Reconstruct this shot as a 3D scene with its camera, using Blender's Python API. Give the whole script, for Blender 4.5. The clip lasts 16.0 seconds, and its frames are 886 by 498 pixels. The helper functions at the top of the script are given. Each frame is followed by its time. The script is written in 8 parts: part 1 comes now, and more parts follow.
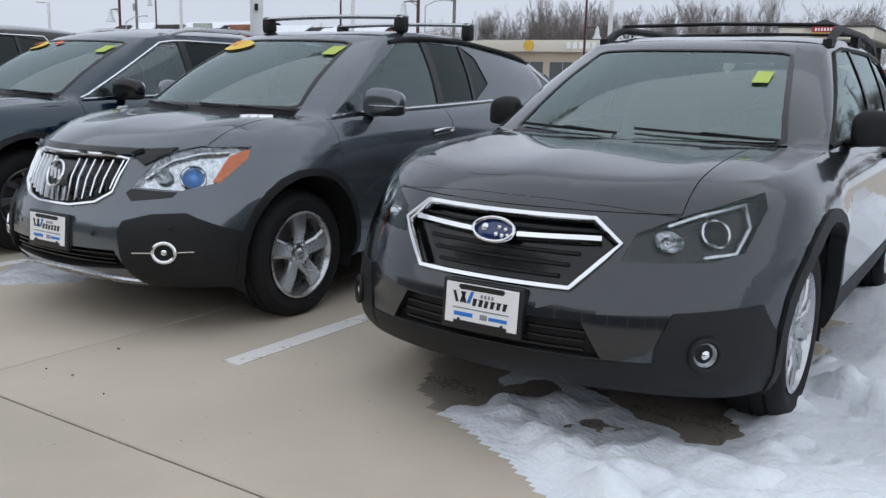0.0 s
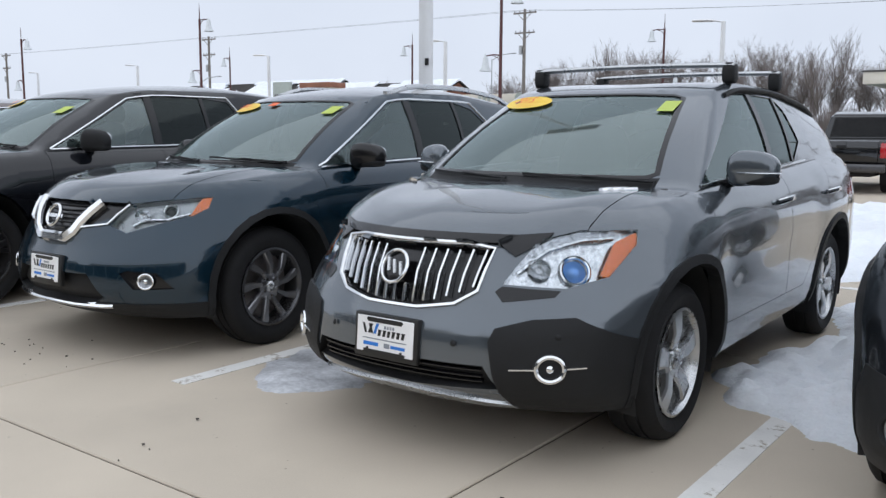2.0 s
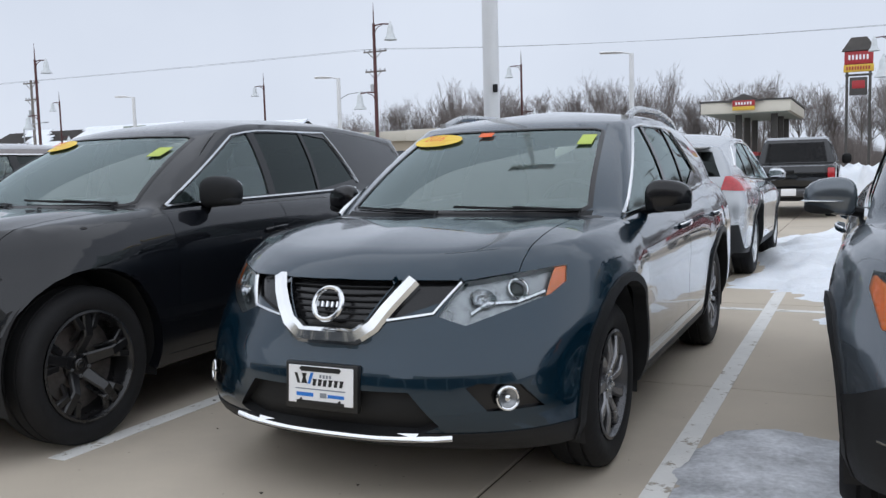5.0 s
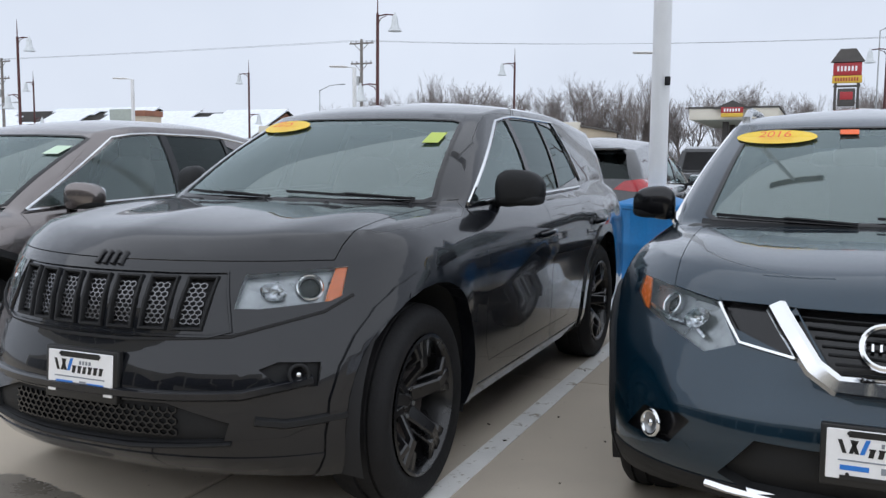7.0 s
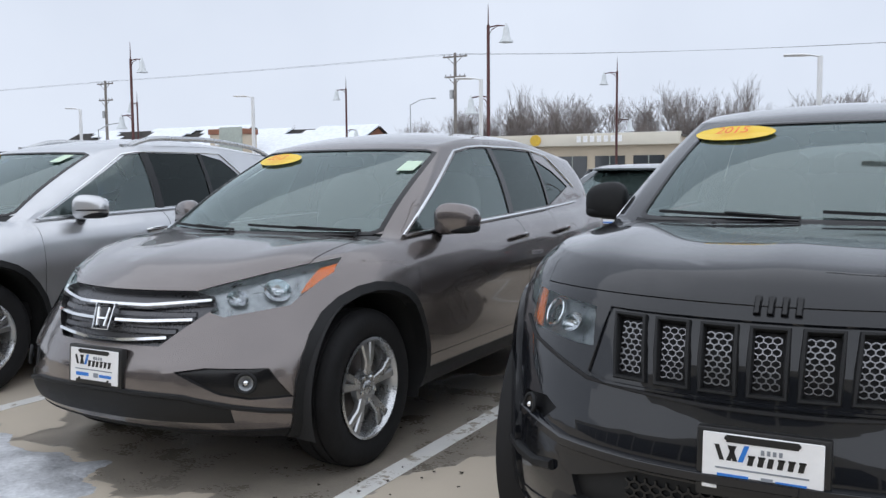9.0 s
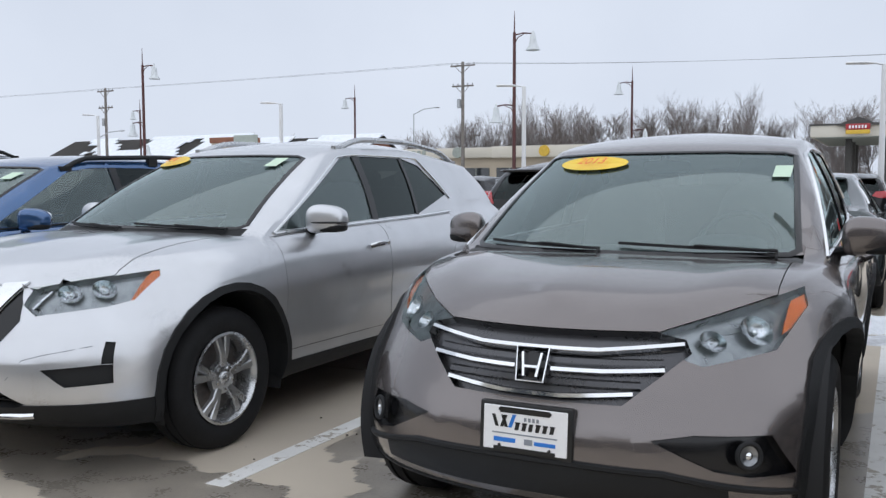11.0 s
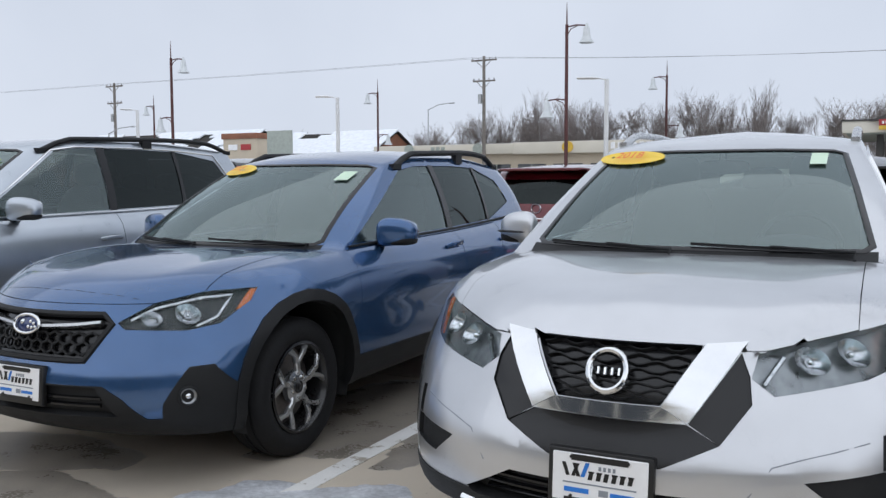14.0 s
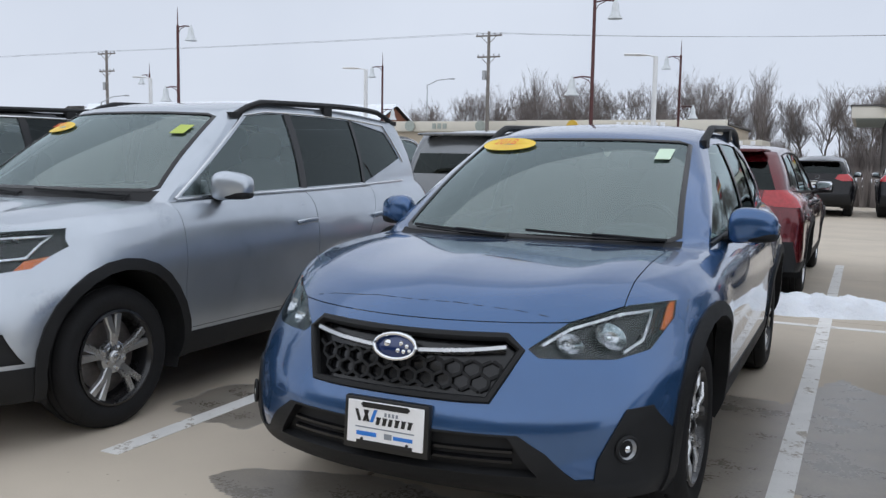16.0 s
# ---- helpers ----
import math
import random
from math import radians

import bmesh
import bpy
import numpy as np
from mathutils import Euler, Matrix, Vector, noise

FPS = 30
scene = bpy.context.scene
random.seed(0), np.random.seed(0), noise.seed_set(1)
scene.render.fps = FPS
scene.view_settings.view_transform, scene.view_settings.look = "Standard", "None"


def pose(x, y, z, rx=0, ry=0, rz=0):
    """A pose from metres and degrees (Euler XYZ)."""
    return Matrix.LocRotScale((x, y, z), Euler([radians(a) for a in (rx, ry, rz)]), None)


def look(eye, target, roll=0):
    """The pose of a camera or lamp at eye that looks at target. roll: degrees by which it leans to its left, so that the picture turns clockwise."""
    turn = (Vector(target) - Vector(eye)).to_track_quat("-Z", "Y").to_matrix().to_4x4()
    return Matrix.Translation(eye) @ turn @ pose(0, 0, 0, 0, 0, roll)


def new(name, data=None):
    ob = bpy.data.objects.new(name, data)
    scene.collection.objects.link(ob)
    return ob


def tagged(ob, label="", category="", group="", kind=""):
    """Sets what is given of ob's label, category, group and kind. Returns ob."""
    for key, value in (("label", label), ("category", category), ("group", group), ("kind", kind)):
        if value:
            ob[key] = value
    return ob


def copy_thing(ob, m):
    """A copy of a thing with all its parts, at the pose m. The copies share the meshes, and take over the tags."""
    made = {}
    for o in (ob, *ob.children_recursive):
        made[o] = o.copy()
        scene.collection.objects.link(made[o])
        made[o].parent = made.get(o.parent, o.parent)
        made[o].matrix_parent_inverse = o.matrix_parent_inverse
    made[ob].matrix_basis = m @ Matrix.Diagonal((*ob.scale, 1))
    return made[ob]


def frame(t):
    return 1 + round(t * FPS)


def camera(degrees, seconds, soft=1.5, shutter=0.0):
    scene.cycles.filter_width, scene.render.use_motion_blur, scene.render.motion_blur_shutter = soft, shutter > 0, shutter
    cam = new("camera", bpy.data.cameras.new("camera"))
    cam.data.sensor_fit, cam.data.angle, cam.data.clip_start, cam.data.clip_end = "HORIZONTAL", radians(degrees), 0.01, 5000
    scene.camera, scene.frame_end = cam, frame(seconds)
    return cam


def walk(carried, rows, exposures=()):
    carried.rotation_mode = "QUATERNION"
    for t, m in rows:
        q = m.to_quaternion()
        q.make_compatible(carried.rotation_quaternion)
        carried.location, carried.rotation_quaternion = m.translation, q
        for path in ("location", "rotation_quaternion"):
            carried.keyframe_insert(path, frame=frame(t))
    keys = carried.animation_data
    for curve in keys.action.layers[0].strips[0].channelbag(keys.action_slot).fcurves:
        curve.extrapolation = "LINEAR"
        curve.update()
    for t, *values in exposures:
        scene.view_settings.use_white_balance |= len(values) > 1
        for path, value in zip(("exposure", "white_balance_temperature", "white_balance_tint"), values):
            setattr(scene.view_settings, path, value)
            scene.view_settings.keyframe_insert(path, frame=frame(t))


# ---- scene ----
cam = camera(53.8, 16.0, soft=1.4)
PATH = [
    (0, (0.155, 0.375, 1.266), (-0.912, 2.023, 0.882), 1.6),
    (0.5, (-0.293, 0.341, 1.28), (-1.377, 1.988, 0.946), 1.7),
    (1, (-0.706, 0.373, 1.28), (-1.761, 2.045, 0.983), 0.9),
    (1.5, (-1.185, 0.352, 1.297), (-2.333, 1.967, 1.025), 0.5),
    (2, (-1.592, 0.323, 1.287), (-2.777, 1.911, 1.017), 0.4),
    (2.5, (-2.016, 0.276, 1.27), (-3.18, 1.888, 1.055), -0.2),
    (3, (-2.555, 0.231, 1.29), (-3.727, 1.843, 1.119), 0.3),
    (3.5, (-3.002, 0.177, 1.3), (-4.081, 1.852, 1.121), 0.4),
    (4, (-3.489, 0.223, 1.306), (-4.489, 1.944, 1.111), -0.3),
    (4.2, (-3.696, 0.198, 1.302), (-4.663, 1.939, 1.118), -0.8),
    (6.3, (-5.875, 0.315, 1.288), (-6.678, 2.135, 1.084), -0.9),
    (6.5, (-6.07, 0.299, 1.308), (-6.886, 2.114, 1.118), -1.0),
    (7, (-6.54, 0.251, 1.302), (-7.328, 2.078, 1.107), 0.5),
    (7.5, (-7.057, 0.242, 1.286), (-7.857, 2.064, 1.09), 0.4),
    (8, (-7.529, 0.217, 1.289), (-8.412, 2.003, 1.11), 0.2),
    (8.5, (-7.98, 0.226, 1.289), (-8.841, 2.021, 1.102), -0.2),
    (8.7, (-8.199, 0.227, 1.293), (-9.094, 2.005, 1.109), -0.3),
    (9, (-8.491, 0.199, 1.308), (-9.437, 1.953, 1.142), -0.4),
    (9.5, (-8.952, 0.214, 1.308), (-9.849, 1.996, 1.159), 0.0),
    (10, (-9.543, 0.182, 1.318), (-10.461, 1.953, 1.17), 0.2),
    (10.2, (-9.722, 0.161, 1.3), (-10.676, 1.914, 1.164), 0.4),
    (12.3, (-11.811, 0.099, 1.356), (-12.668, 1.899, 1.193), -1.3),
    (12.5, (-12.033, 0.07, 1.369), (-12.918, 1.856, 1.211), -1.3),
    (13, (-12.523, 0.048, 1.366), (-13.409, 1.833, 1.192), -0.8),
    (13.5, (-13.032, 0.092, 1.343), (-13.901, 1.884, 1.158), -1.0),
    (14, (-13.529, 0.07, 1.349), (-14.432, 1.848, 1.197), -0.2),
    (14.5, (-13.988, 0.126, 1.348), (-14.803, 1.948, 1.226), 0.0),
    (15, (-14.572, 0.14, 1.364), (-15.458, 1.928, 1.227), 0.4),
    (15.5, (-15.054, 0.136, 1.363), (-15.927, 1.926, 1.187), 0.7),
    (16, (-15.564, 0.171, 1.346), (-16.425, 1.965, 1.142), 1.0),
]
walk(cam, [(t, look(eye, target, roll)) for t, eye, target, roll in PATH], exposures=[(0, -0.15, 6050, 10), (0.5, 0.0, 6050, 10), (1.0, 0.08, 6050, 10), (1.5, 0.08, 6050, 10), (2.5, 0.08, 6050, 10), (4, 0.0, 6050, 10), (6.5, 0.03, 6050, 10), (7.5, 0.12, 6050, 10), (9, 0.1, 6050, 10), (9.5, 0.0, 6050, 10), (10, 0.05, 6050, 10), (12.5, -0.05, 6050, 10), (16, -0.05, 6050, 10)])

# ---- sky and light: flat winter overcast ----
world = bpy.data.worlds.new("world")
scene.world = world
world.use_nodes = True
wn, wl = world.node_tree.nodes, world.node_tree.links
sky = wn.new("ShaderNodeTexSky")
sky.sky_type = "NISHITA"
sky.sun_disc = False
sky.sun_elevation, sky.sun_rotation = radians(38), radians(200)
grey = wn.new("ShaderNodeHueSaturation")
grey.inputs["Saturation"].default_value = 0.10
wl.new(sky.outputs[0], grey.inputs["Color"])
flat = wn.new("ShaderNodeMix")
flat.data_type = "RGBA"
flat.inputs["Factor"].default_value = 0.86
wl.new(grey.outputs[0], flat.inputs["A"])
cn = wn.new("ShaderNodeTexNoise")
cn.inputs["Scale"].default_value = 2.2
cn.inputs["Detail"].default_value = 5
cr = wn.new("ShaderNodeValToRGB")
cr.color_ramp.elements[0].position, cr.color_ramp.elements[0].color = 0.30, (6.9, 7.25, 7.95, 1)
cr.color_ramp.elements[1].position, cr.color_ramp.elements[1].color = 0.72, (8.3, 8.6, 9.2, 1)
wl.new(cn.outputs["Fac"], cr.inputs[0])
wl.new(cr.outputs[0], flat.inputs["B"])
wl.new(flat.outputs["Result"], wn["Background"].inputs["Color"])
wn["Background"].inputs["Strength"].default_value = 0.1
sun = new("sun", bpy.data.lights.new("sun", "SUN"))
sun.data.energy, sun.data.angle, sun.data.color = 1.35, radians(150), (1.0, 0.97, 0.93)
sun.matrix_world = look((8, -20, 30), (0, 0, 0))
scene.view_settings.exposure = 0.0
# ---- materials ----
def mat(name, color, rough=0.5, metal=0.0, coat=0.0, vary=0.12, scale=6.0, fine=90.0, bump=0.0, bumpscale=60.0, spec=0.5, rvary=0.08):
    """A principled surface with colour varied at two scales, and fine relief."""
    m = bpy.data.materials.new(name)
    m.use_nodes = True
    n, l = m.node_tree.nodes, m.node_tree.links
    b = n["Principled BSDF"]
    b.inputs["Metallic"].default_value = metal
    b.inputs["Coat Weight"].default_value = coat
    b.inputs["Coat Roughness"].default_value = 0.03
    b.inputs["Specular IOR Level"].default_value = spec
    tc = n.new("ShaderNodeTexCoord")
    a = n.new("ShaderNodeTexNoise")
    a.inputs["Scale"].default_value, a.inputs["Detail"].default_value = scale, 6
    c = n.new("ShaderNodeTexNoise")
    c.inputs["Scale"].default_value, c.inputs["Detail"].default_value = fine, 3
    mix = n.new("ShaderNodeMath")
    mix.operation = "MULTIPLY_ADD"
    mix.inputs[1].default_value = 0.4
    for t in (a, c):
        l.new(tc.outputs["Object"], t.inputs["Vector"])
    l.new(c.outputs["Fac"], mix.inputs[0])
    l.new(a.outputs["Fac"], mix.inputs[2])
    ramp = n.new("ShaderNodeValToRGB")
    e = ramp.color_ramp.elements
    e[0].position, e[1].position = 0.45, 0.95
    e[0].color = (*[max(0, x * (1 - vary)) for x in color], 1)
    e[1].color = (*[min(1, x * (1 + vary)) for x in color], 1)
    l.new(mix.outputs[0], ramp.inputs[0])
    l.new(ramp.outputs[0], b.inputs["Base Color"])
    rr = n.new("ShaderNodeMapRange")
    rr.inputs["From Min"].default_value, rr.inputs["From Max"].default_value = 0.4, 1.0
    rr.inputs["To Min"].default_value, rr.inputs["To Max"].default_value = max(0.02, rough - rvary), min(1, rough + rvary)
    l.new(mix.outputs[0], rr.inputs["Value"])
    l.new(rr.outputs["Result"], b.inputs["Roughness"])
    if bump:
        d = n.new("ShaderNodeTexNoise")
        d.inputs["Scale"].default_value, d.inputs["Detail"].default_value = bumpscale, 5
        l.new(tc.outputs["Object"], d.inputs["Vector"])
        bp = n.new("ShaderNodeBump")
        bp.inputs["Strength"].default_value, bp.inputs["Distance"].default_value = 1.0, bump
        l.new(d.outputs["Fac"], bp.inputs["Height"])
        l.new(bp.outputs["Normal"], b.inputs["Normal"])
    return m


def paint(name, color, metal=0.55, rough=0.18, coat=1.0, spec=0.5):
    """Metallic car paint under clear coat, with road film."""
    return mat(name, color, rough, metal, coat=coat, vary=0.10, scale=2.5, fine=900, rvary=0.04, spec=spec)


def glass(name, tint, body=0.0, gloss=0.02, ior=1.95):
    """A glazing pane: tinted see-through with mirror gloss at its surface; body mixes in a pale painted haze."""
    m = bpy.data.materials.new(name)
    m.use_nodes = True
    n, l = m.node_tree.nodes, m.node_tree.links
    n.remove(n["Principled BSDF"])
    tr = n.new("ShaderNodeBsdfTransparent")
    tr.inputs[0].default_value = (*tint, 1)
    gl = n.new("ShaderNodeBsdfGlossy")
    gl.inputs["Roughness"].default_value = gloss
    gl.inputs["Color"].default_value = (0.86, 0.98, 0.97, 1)
    fr = n.new("ShaderNodeFresnel")
    fr.inputs["IOR"].default_value = ior
    mx = n.new("ShaderNodeMixShader")
    # pale diffuse haze painted in for the sky's sheen on the pane
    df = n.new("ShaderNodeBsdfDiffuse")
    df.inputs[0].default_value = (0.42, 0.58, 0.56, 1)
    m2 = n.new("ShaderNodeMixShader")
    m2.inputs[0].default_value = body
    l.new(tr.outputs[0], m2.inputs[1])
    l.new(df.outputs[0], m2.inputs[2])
    l.new(fr.outputs[0], mx.inputs[0])
    l.new(m2.outputs[0], mx.inputs[1])
    l.new(gl.outputs[0], mx.inputs[2])
    l.new(mx.outputs[0], n["Material Output"].inputs[0])
    return m


RUBBER = mat("rubber", (0.011, 0.011, 0.012), 0.75, spec=0.3, vary=0.35, scale=12, bump=0.002, bumpscale=45)
CLAD = mat("black_cladding", (0.012, 0.0125, 0.0135), 0.55, spec=0.3, vary=0.25, scale=5, bump=0.0008, bumpscale=700)
GLOSSBLACK = mat("gloss_black", (0.006, 0.006, 0.007), 0.2, coat=0.15, vary=0.1, spec=0.4)
DARK = mat("dark_inside", (0.012, 0.012, 0.013), 0.8, vary=0.3)
CHROME = mat("chrome", (0.78, 0.79, 0.80), 0.10, 1.0, vary=0.04, rvary=0.03)
SILVER = mat("silver_metal", (0.55, 0.56, 0.57), 0.28, 0.9, vary=0.08)
GUNMETAL = mat("gunmetal", (0.10, 0.10, 0.105), 0.3, 0.8, vary=0.1)
SATIN = mat("satin_grey_alloy", (0.24, 0.24, 0.25), 0.3, 0.85, vary=0.1)
BLACKRIM = mat("black_rim", (0.008, 0.008, 0.009), 0.3, 0.0, coat=0.25, vary=0.2)
DISC = mat("brake_disc", (0.22, 0.20, 0.19), 0.45, 0.8, vary=0.25, scale=20)
# these two panes carry the painted haze, which brightens them like reflected sky
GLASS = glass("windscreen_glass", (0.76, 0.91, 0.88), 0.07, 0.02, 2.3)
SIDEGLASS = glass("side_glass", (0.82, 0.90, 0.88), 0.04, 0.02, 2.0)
PRIVACY = glass("privacy_glass", (0.07, 0.075, 0.08), 0.0, 0.02, 1.42)
LENS = glass("lamp_lens", (0.95, 0.97, 0.98), 0.0, 0.02, 1.42)
SMOKELENS = glass("smoked_lens", (0.5, 0.51, 0.53), 0.0, 0.02, 1.45)
AMBER = mat("amber_reflector", (0.85, 0.19, 0.016), 0.25, coat=0.6, vary=0.12, scale=60)
REDLENS = mat("red_lens", (0.42, 0.012, 0.018), 0.15, coat=0.8, vary=0.2, scale=40)
BLUELENS = mat("blue_projector", (0.10, 0.30, 0.75), 0.12, 0.3, coat=1.0, vary=0.2, scale=30)
REFLECTOR = mat("lamp_reflector", (0.62, 0.63, 0.65), 0.22, 1.0, vary=0.25, scale=45)
HOUSING = mat("lamp_housing", (0.30, 0.31, 0.32), 0.32, 0.85, vary=0.35, scale=25)
CLOTHDARK = mat("dark_seat_cloth", (0.05, 0.051, 0.054), 0.85, vary=0.2, scale=30)
CLOTHGREY = mat("grey_seat_cloth", (0.16, 0.155, 0.15), 0.85, vary=0.2, scale=30)
CLOTHTAN = mat("tan_seat_leather", (0.40, 0.34, 0.27), 0.6, vary=0.15, scale=30)
DASH = mat("dashboard", (0.06, 0.062, 0.064), 0.75, vary=0.2, bump=0.0006, bumpscale=500)
HEADLINER = mat("headliner", (0.42, 0.41, 0.39), 0.9, vary=0.08)
MIRROR = mat("mirror_glass", (0.7, 0.72, 0.75), 0.04, 1.0, vary=0.02)
PLATEWHITE = mat("plate_white", (0.86, 0.86, 0.86), 0.4, vary=0.04)
PLATEBLACK = mat("plate_black", (0.012, 0.012, 0.012), 0.35)
INKBLUE = mat("ink_blue", (0.03, 0.19, 0.62), 0.4)
BADGEBLUE = mat("badge_blue", (0.012, 0.03, 0.12), 0.2, 0.2, coat=0.8)
INKGREY = mat("ink_grey", (0.25, 0.27, 0.30), 0.5)
YELLOW = mat("sticker_yellow", (0.86, 0.60, 0.05), 0.5, vary=0.05)
STICKRED = mat("sticker_red", (0.80, 0.13, 0.02), 0.5)
LIME = mat("sticker_lime", (0.46, 0.56, 0.10), 0.5, vary=0.05)
PALEGREEN = mat("sticker_pale", (0.62, 0.78, 0.60), 0.5, vary=0.05)
# ---- mesh tools ----
from mathutils.bvhtree import BVHTree


def part(name, bm, material, parent=None, label="", smooth=True, sharp=38, free=True):
    """Links a bmesh as one mesh object under a thing or a part."""
    me = bpy.data.meshes.new(name)
    for f in bm.faces:
        f.smooth = smooth
        f.material_index = 0
    bm.to_mesh(me)
    if free:
        bm.free()
    if smooth:
        me.set_sharp_from_angle(angle=radians(sharp))
    me.materials.append(material)
    ob = new(name, me)
    if parent:
        ob.parent = parent
    if label:
        ob["label"] = label
    return ob


def again(ob, name, m, parent):
    """Another object on the same mesh."""
    o = new(name, ob.data)
    o.matrix_basis = m
    o.parent = parent
    return o


def thing(name, label, category, m=None, group="", kind=""):
    e = new(name)
    if m is not None:
        e.matrix_basis = m
    return tagged(e, label, category, group, kind)


def curve(pairs, t):
    """A smooth run through (position, value) pairs."""
    if t <= pairs[0][0]:
        return pairs[0][1]
    for i in range(len(pairs) - 1):
        (a, va), (b, vb) = pairs[i], pairs[i + 1]
        if t <= b:
            h = b - a
            def slope(j):
                if j <= 0 or j >= len(pairs) - 1:
                    k = max(0, min(j, len(pairs) - 2))
                    return (pairs[k + 1][1] - pairs[k][1]) / (pairs[k + 1][0] - pairs[k][0])
                l = (pairs[j][1] - pairs[j - 1][1]) / (pairs[j][0] - pairs[j - 1][0])
                r = (pairs[j + 1][1] - pairs[j][1]) / (pairs[j + 1][0] - pairs[j][0])
                return 0 if l * r <= 0 else 2 * l * r / (l + r)
            u = (t - a) / h
            return (va * (1 + 2 * u) * (1 - u) ** 2 + vb * u * u * (3 - 2 * u)
                    + h * slope(i) * u * (1 - u) ** 2 - h * slope(i + 1) * u * u * (1 - u))
    return pairs[-1][1]


def block(bm, x0, x1, y0, y1, z0, z1, bevel=0.0, seg=2):
    """A box with rounded edges, added to bm."""
    vs = [bm.verts.new((x, y, z)) for z in (z0, z1) for y in (y0, y1) for x in (x0, x1)]
    fs = [bm.faces.new([vs[i] for i in q]) for q in ((0, 2, 3, 1), (4, 5, 7, 6), (0, 1, 5, 4), (2, 6, 7, 3), (0, 4, 6, 2), (1, 3, 7, 5))]
    if bevel:
        es = list({e for f in fs for e in f.edges})
        bmesh.ops.bevel(bm, geom=es, offset=bevel, segments=seg, affect="EDGES", profile=0.5)
    return vs


def box_bm(*a, **k):
    bm = bmesh.new()
    block(bm, *a, **k)
    return bm


def sweep(bm, pts, shape, up=Vector((0, 0, 1)), closed=False, scale=None, ups=None):
    """Carries a cross-section (list of (side, up)) along pts."""
    pts = [Vector(p) for p in pts]
    n, rings = len(pts), []
    for i, p in enumerate(pts):
        a = pts[(i - 1) % n] if closed or i else p
        b = pts[(i + 1) % n] if closed or i < n - 1 else p
        t = (b - a).normalized()
        u = ups[i] if ups else up
        s = t.cross(u)
        s = s.normalized() if s.length > 1e-6 else Vector((1, 0, 0))
        v = s.cross(t).normalized()
        k = scale[i] if scale else 1.0
        rings.append([bm.verts.new(p + s * (x * k) + v * (y * k)) for x, y in shape])
    m = len(shape)
    for i in range(n if closed else n - 1):
        r, q = rings[i], rings[(i + 1) % n]
        for j in range(m):
            bm.faces.new((r[j], r[(j + 1) % m], q[(j + 1) % m], q[j]))
    if not closed:
        bm.faces.new(rings[0][::-1])
        bm.faces.new(rings[-1])
    return rings


def ring_shape(r, n=8, ry=None):
    return [(r * math.cos(2 * math.pi * i / n), (ry or r) * math.sin(2 * math.pi * i / n)) for i in range(n)]


def tube_bm(pts, r, n=8, closed=False, scale=None, ry=None):
    bm = bmesh.new()
    sweep(bm, pts, ring_shape(r, n, ry), closed=closed, scale=scale, up=Vector((0.02, 0.03, 1)))
    bmesh.ops.recalc_face_normals(bm, faces=bm.faces[:])
    return bm


def lathe(bm, profile, n=40, axis="x", a0=0.0, a1=2 * math.pi):
    """Turns a profile of (along, radius) round an axis."""
    full = abs(a1 - a0 - 2 * math.pi) < 1e-6
    rings = []
    for i in range(n if full else n + 1):
        a = a0 + (a1 - a0) * i / n
        c, s = math.cos(a), math.sin(a)
        rings.append([bm.verts.new((h, r * c, r * s) if axis == "x" else (r * c, r * s, h)) for h, r in profile])
    for i in range(n):
        p, q = rings[i], rings[(i + 1) % len(rings)]
        for j in range(len(profile) - 1):
            bm.faces.new((p[j], p[j + 1], q[j + 1], q[j]))
    return rings


def pod(bm, c, size, ex=2.6, nu=20, nv=10, shear=(0, 0)):
    """A rounded pillow (superellipsoid); shear leans it by height and by side."""
    def sp(v, e):
        return math.copysign(abs(v) ** (2 / e), v)
    rows = []
    for j in range(nv + 1):
        b = -math.pi / 2 + math.pi * j / nv
        row = []
        for i in range(nu):
            a = 2 * math.pi * i / nu
            x, y, z = sp(math.cos(b), ex) * sp(math.cos(a), ex), sp(math.cos(b), ex) * sp(math.sin(a), ex), sp(math.sin(b), ex)
            row.append(bm.verts.new((c[0] + size[0] * x, c[1] + size[1] * y + shear[0] * z + shear[1] * x, c[2] + size[2] * z)))
        rows.append(row)
    for j in range(nv):
        for i in range(nu):
            bm.faces.new((rows[j][i], rows[j][(i + 1) % nu], rows[j + 1][(i + 1) % nu], rows[j + 1][i]))
    bmesh.ops.remove_doubles(bm, verts=rows[0] + rows[-1], dist=1e-5)


class Planes(list):
    """Cutting planes with the span that they close in: (axis, least, most)."""
    span = ()


AX = {"x": (1, 2), "y": (0, 2), "z": (0, 1)}


def poly_planes(poly, axis):
    """Planes round a convex polygon that is seen along an axis."""
    i, j = AX[axis]
    area = sum(p[0] * q[1] - q[0] * p[1] for p, q in zip(poly, poly[1:] + poly[:1]))
    if area < 0:
        poly = poly[::-1]
    out = Planes()
    out.span = [(i, min(p[0] for p in poly), max(p[0] for p in poly)), (j, min(p[1] for p in poly), max(p[1] for p in poly))]
    for p, q in zip(poly, poly[1:] + poly[:1]):
        co, no = [0, 0, 0], [0, 0, 0]
        co[i], co[j] = p
        no[i], no[j] = q[1] - p[1], p[0] - q[0]
        if Vector(no).length > 1e-7:
            out.append((Vector(co), Vector(no).normalized()))
    return out


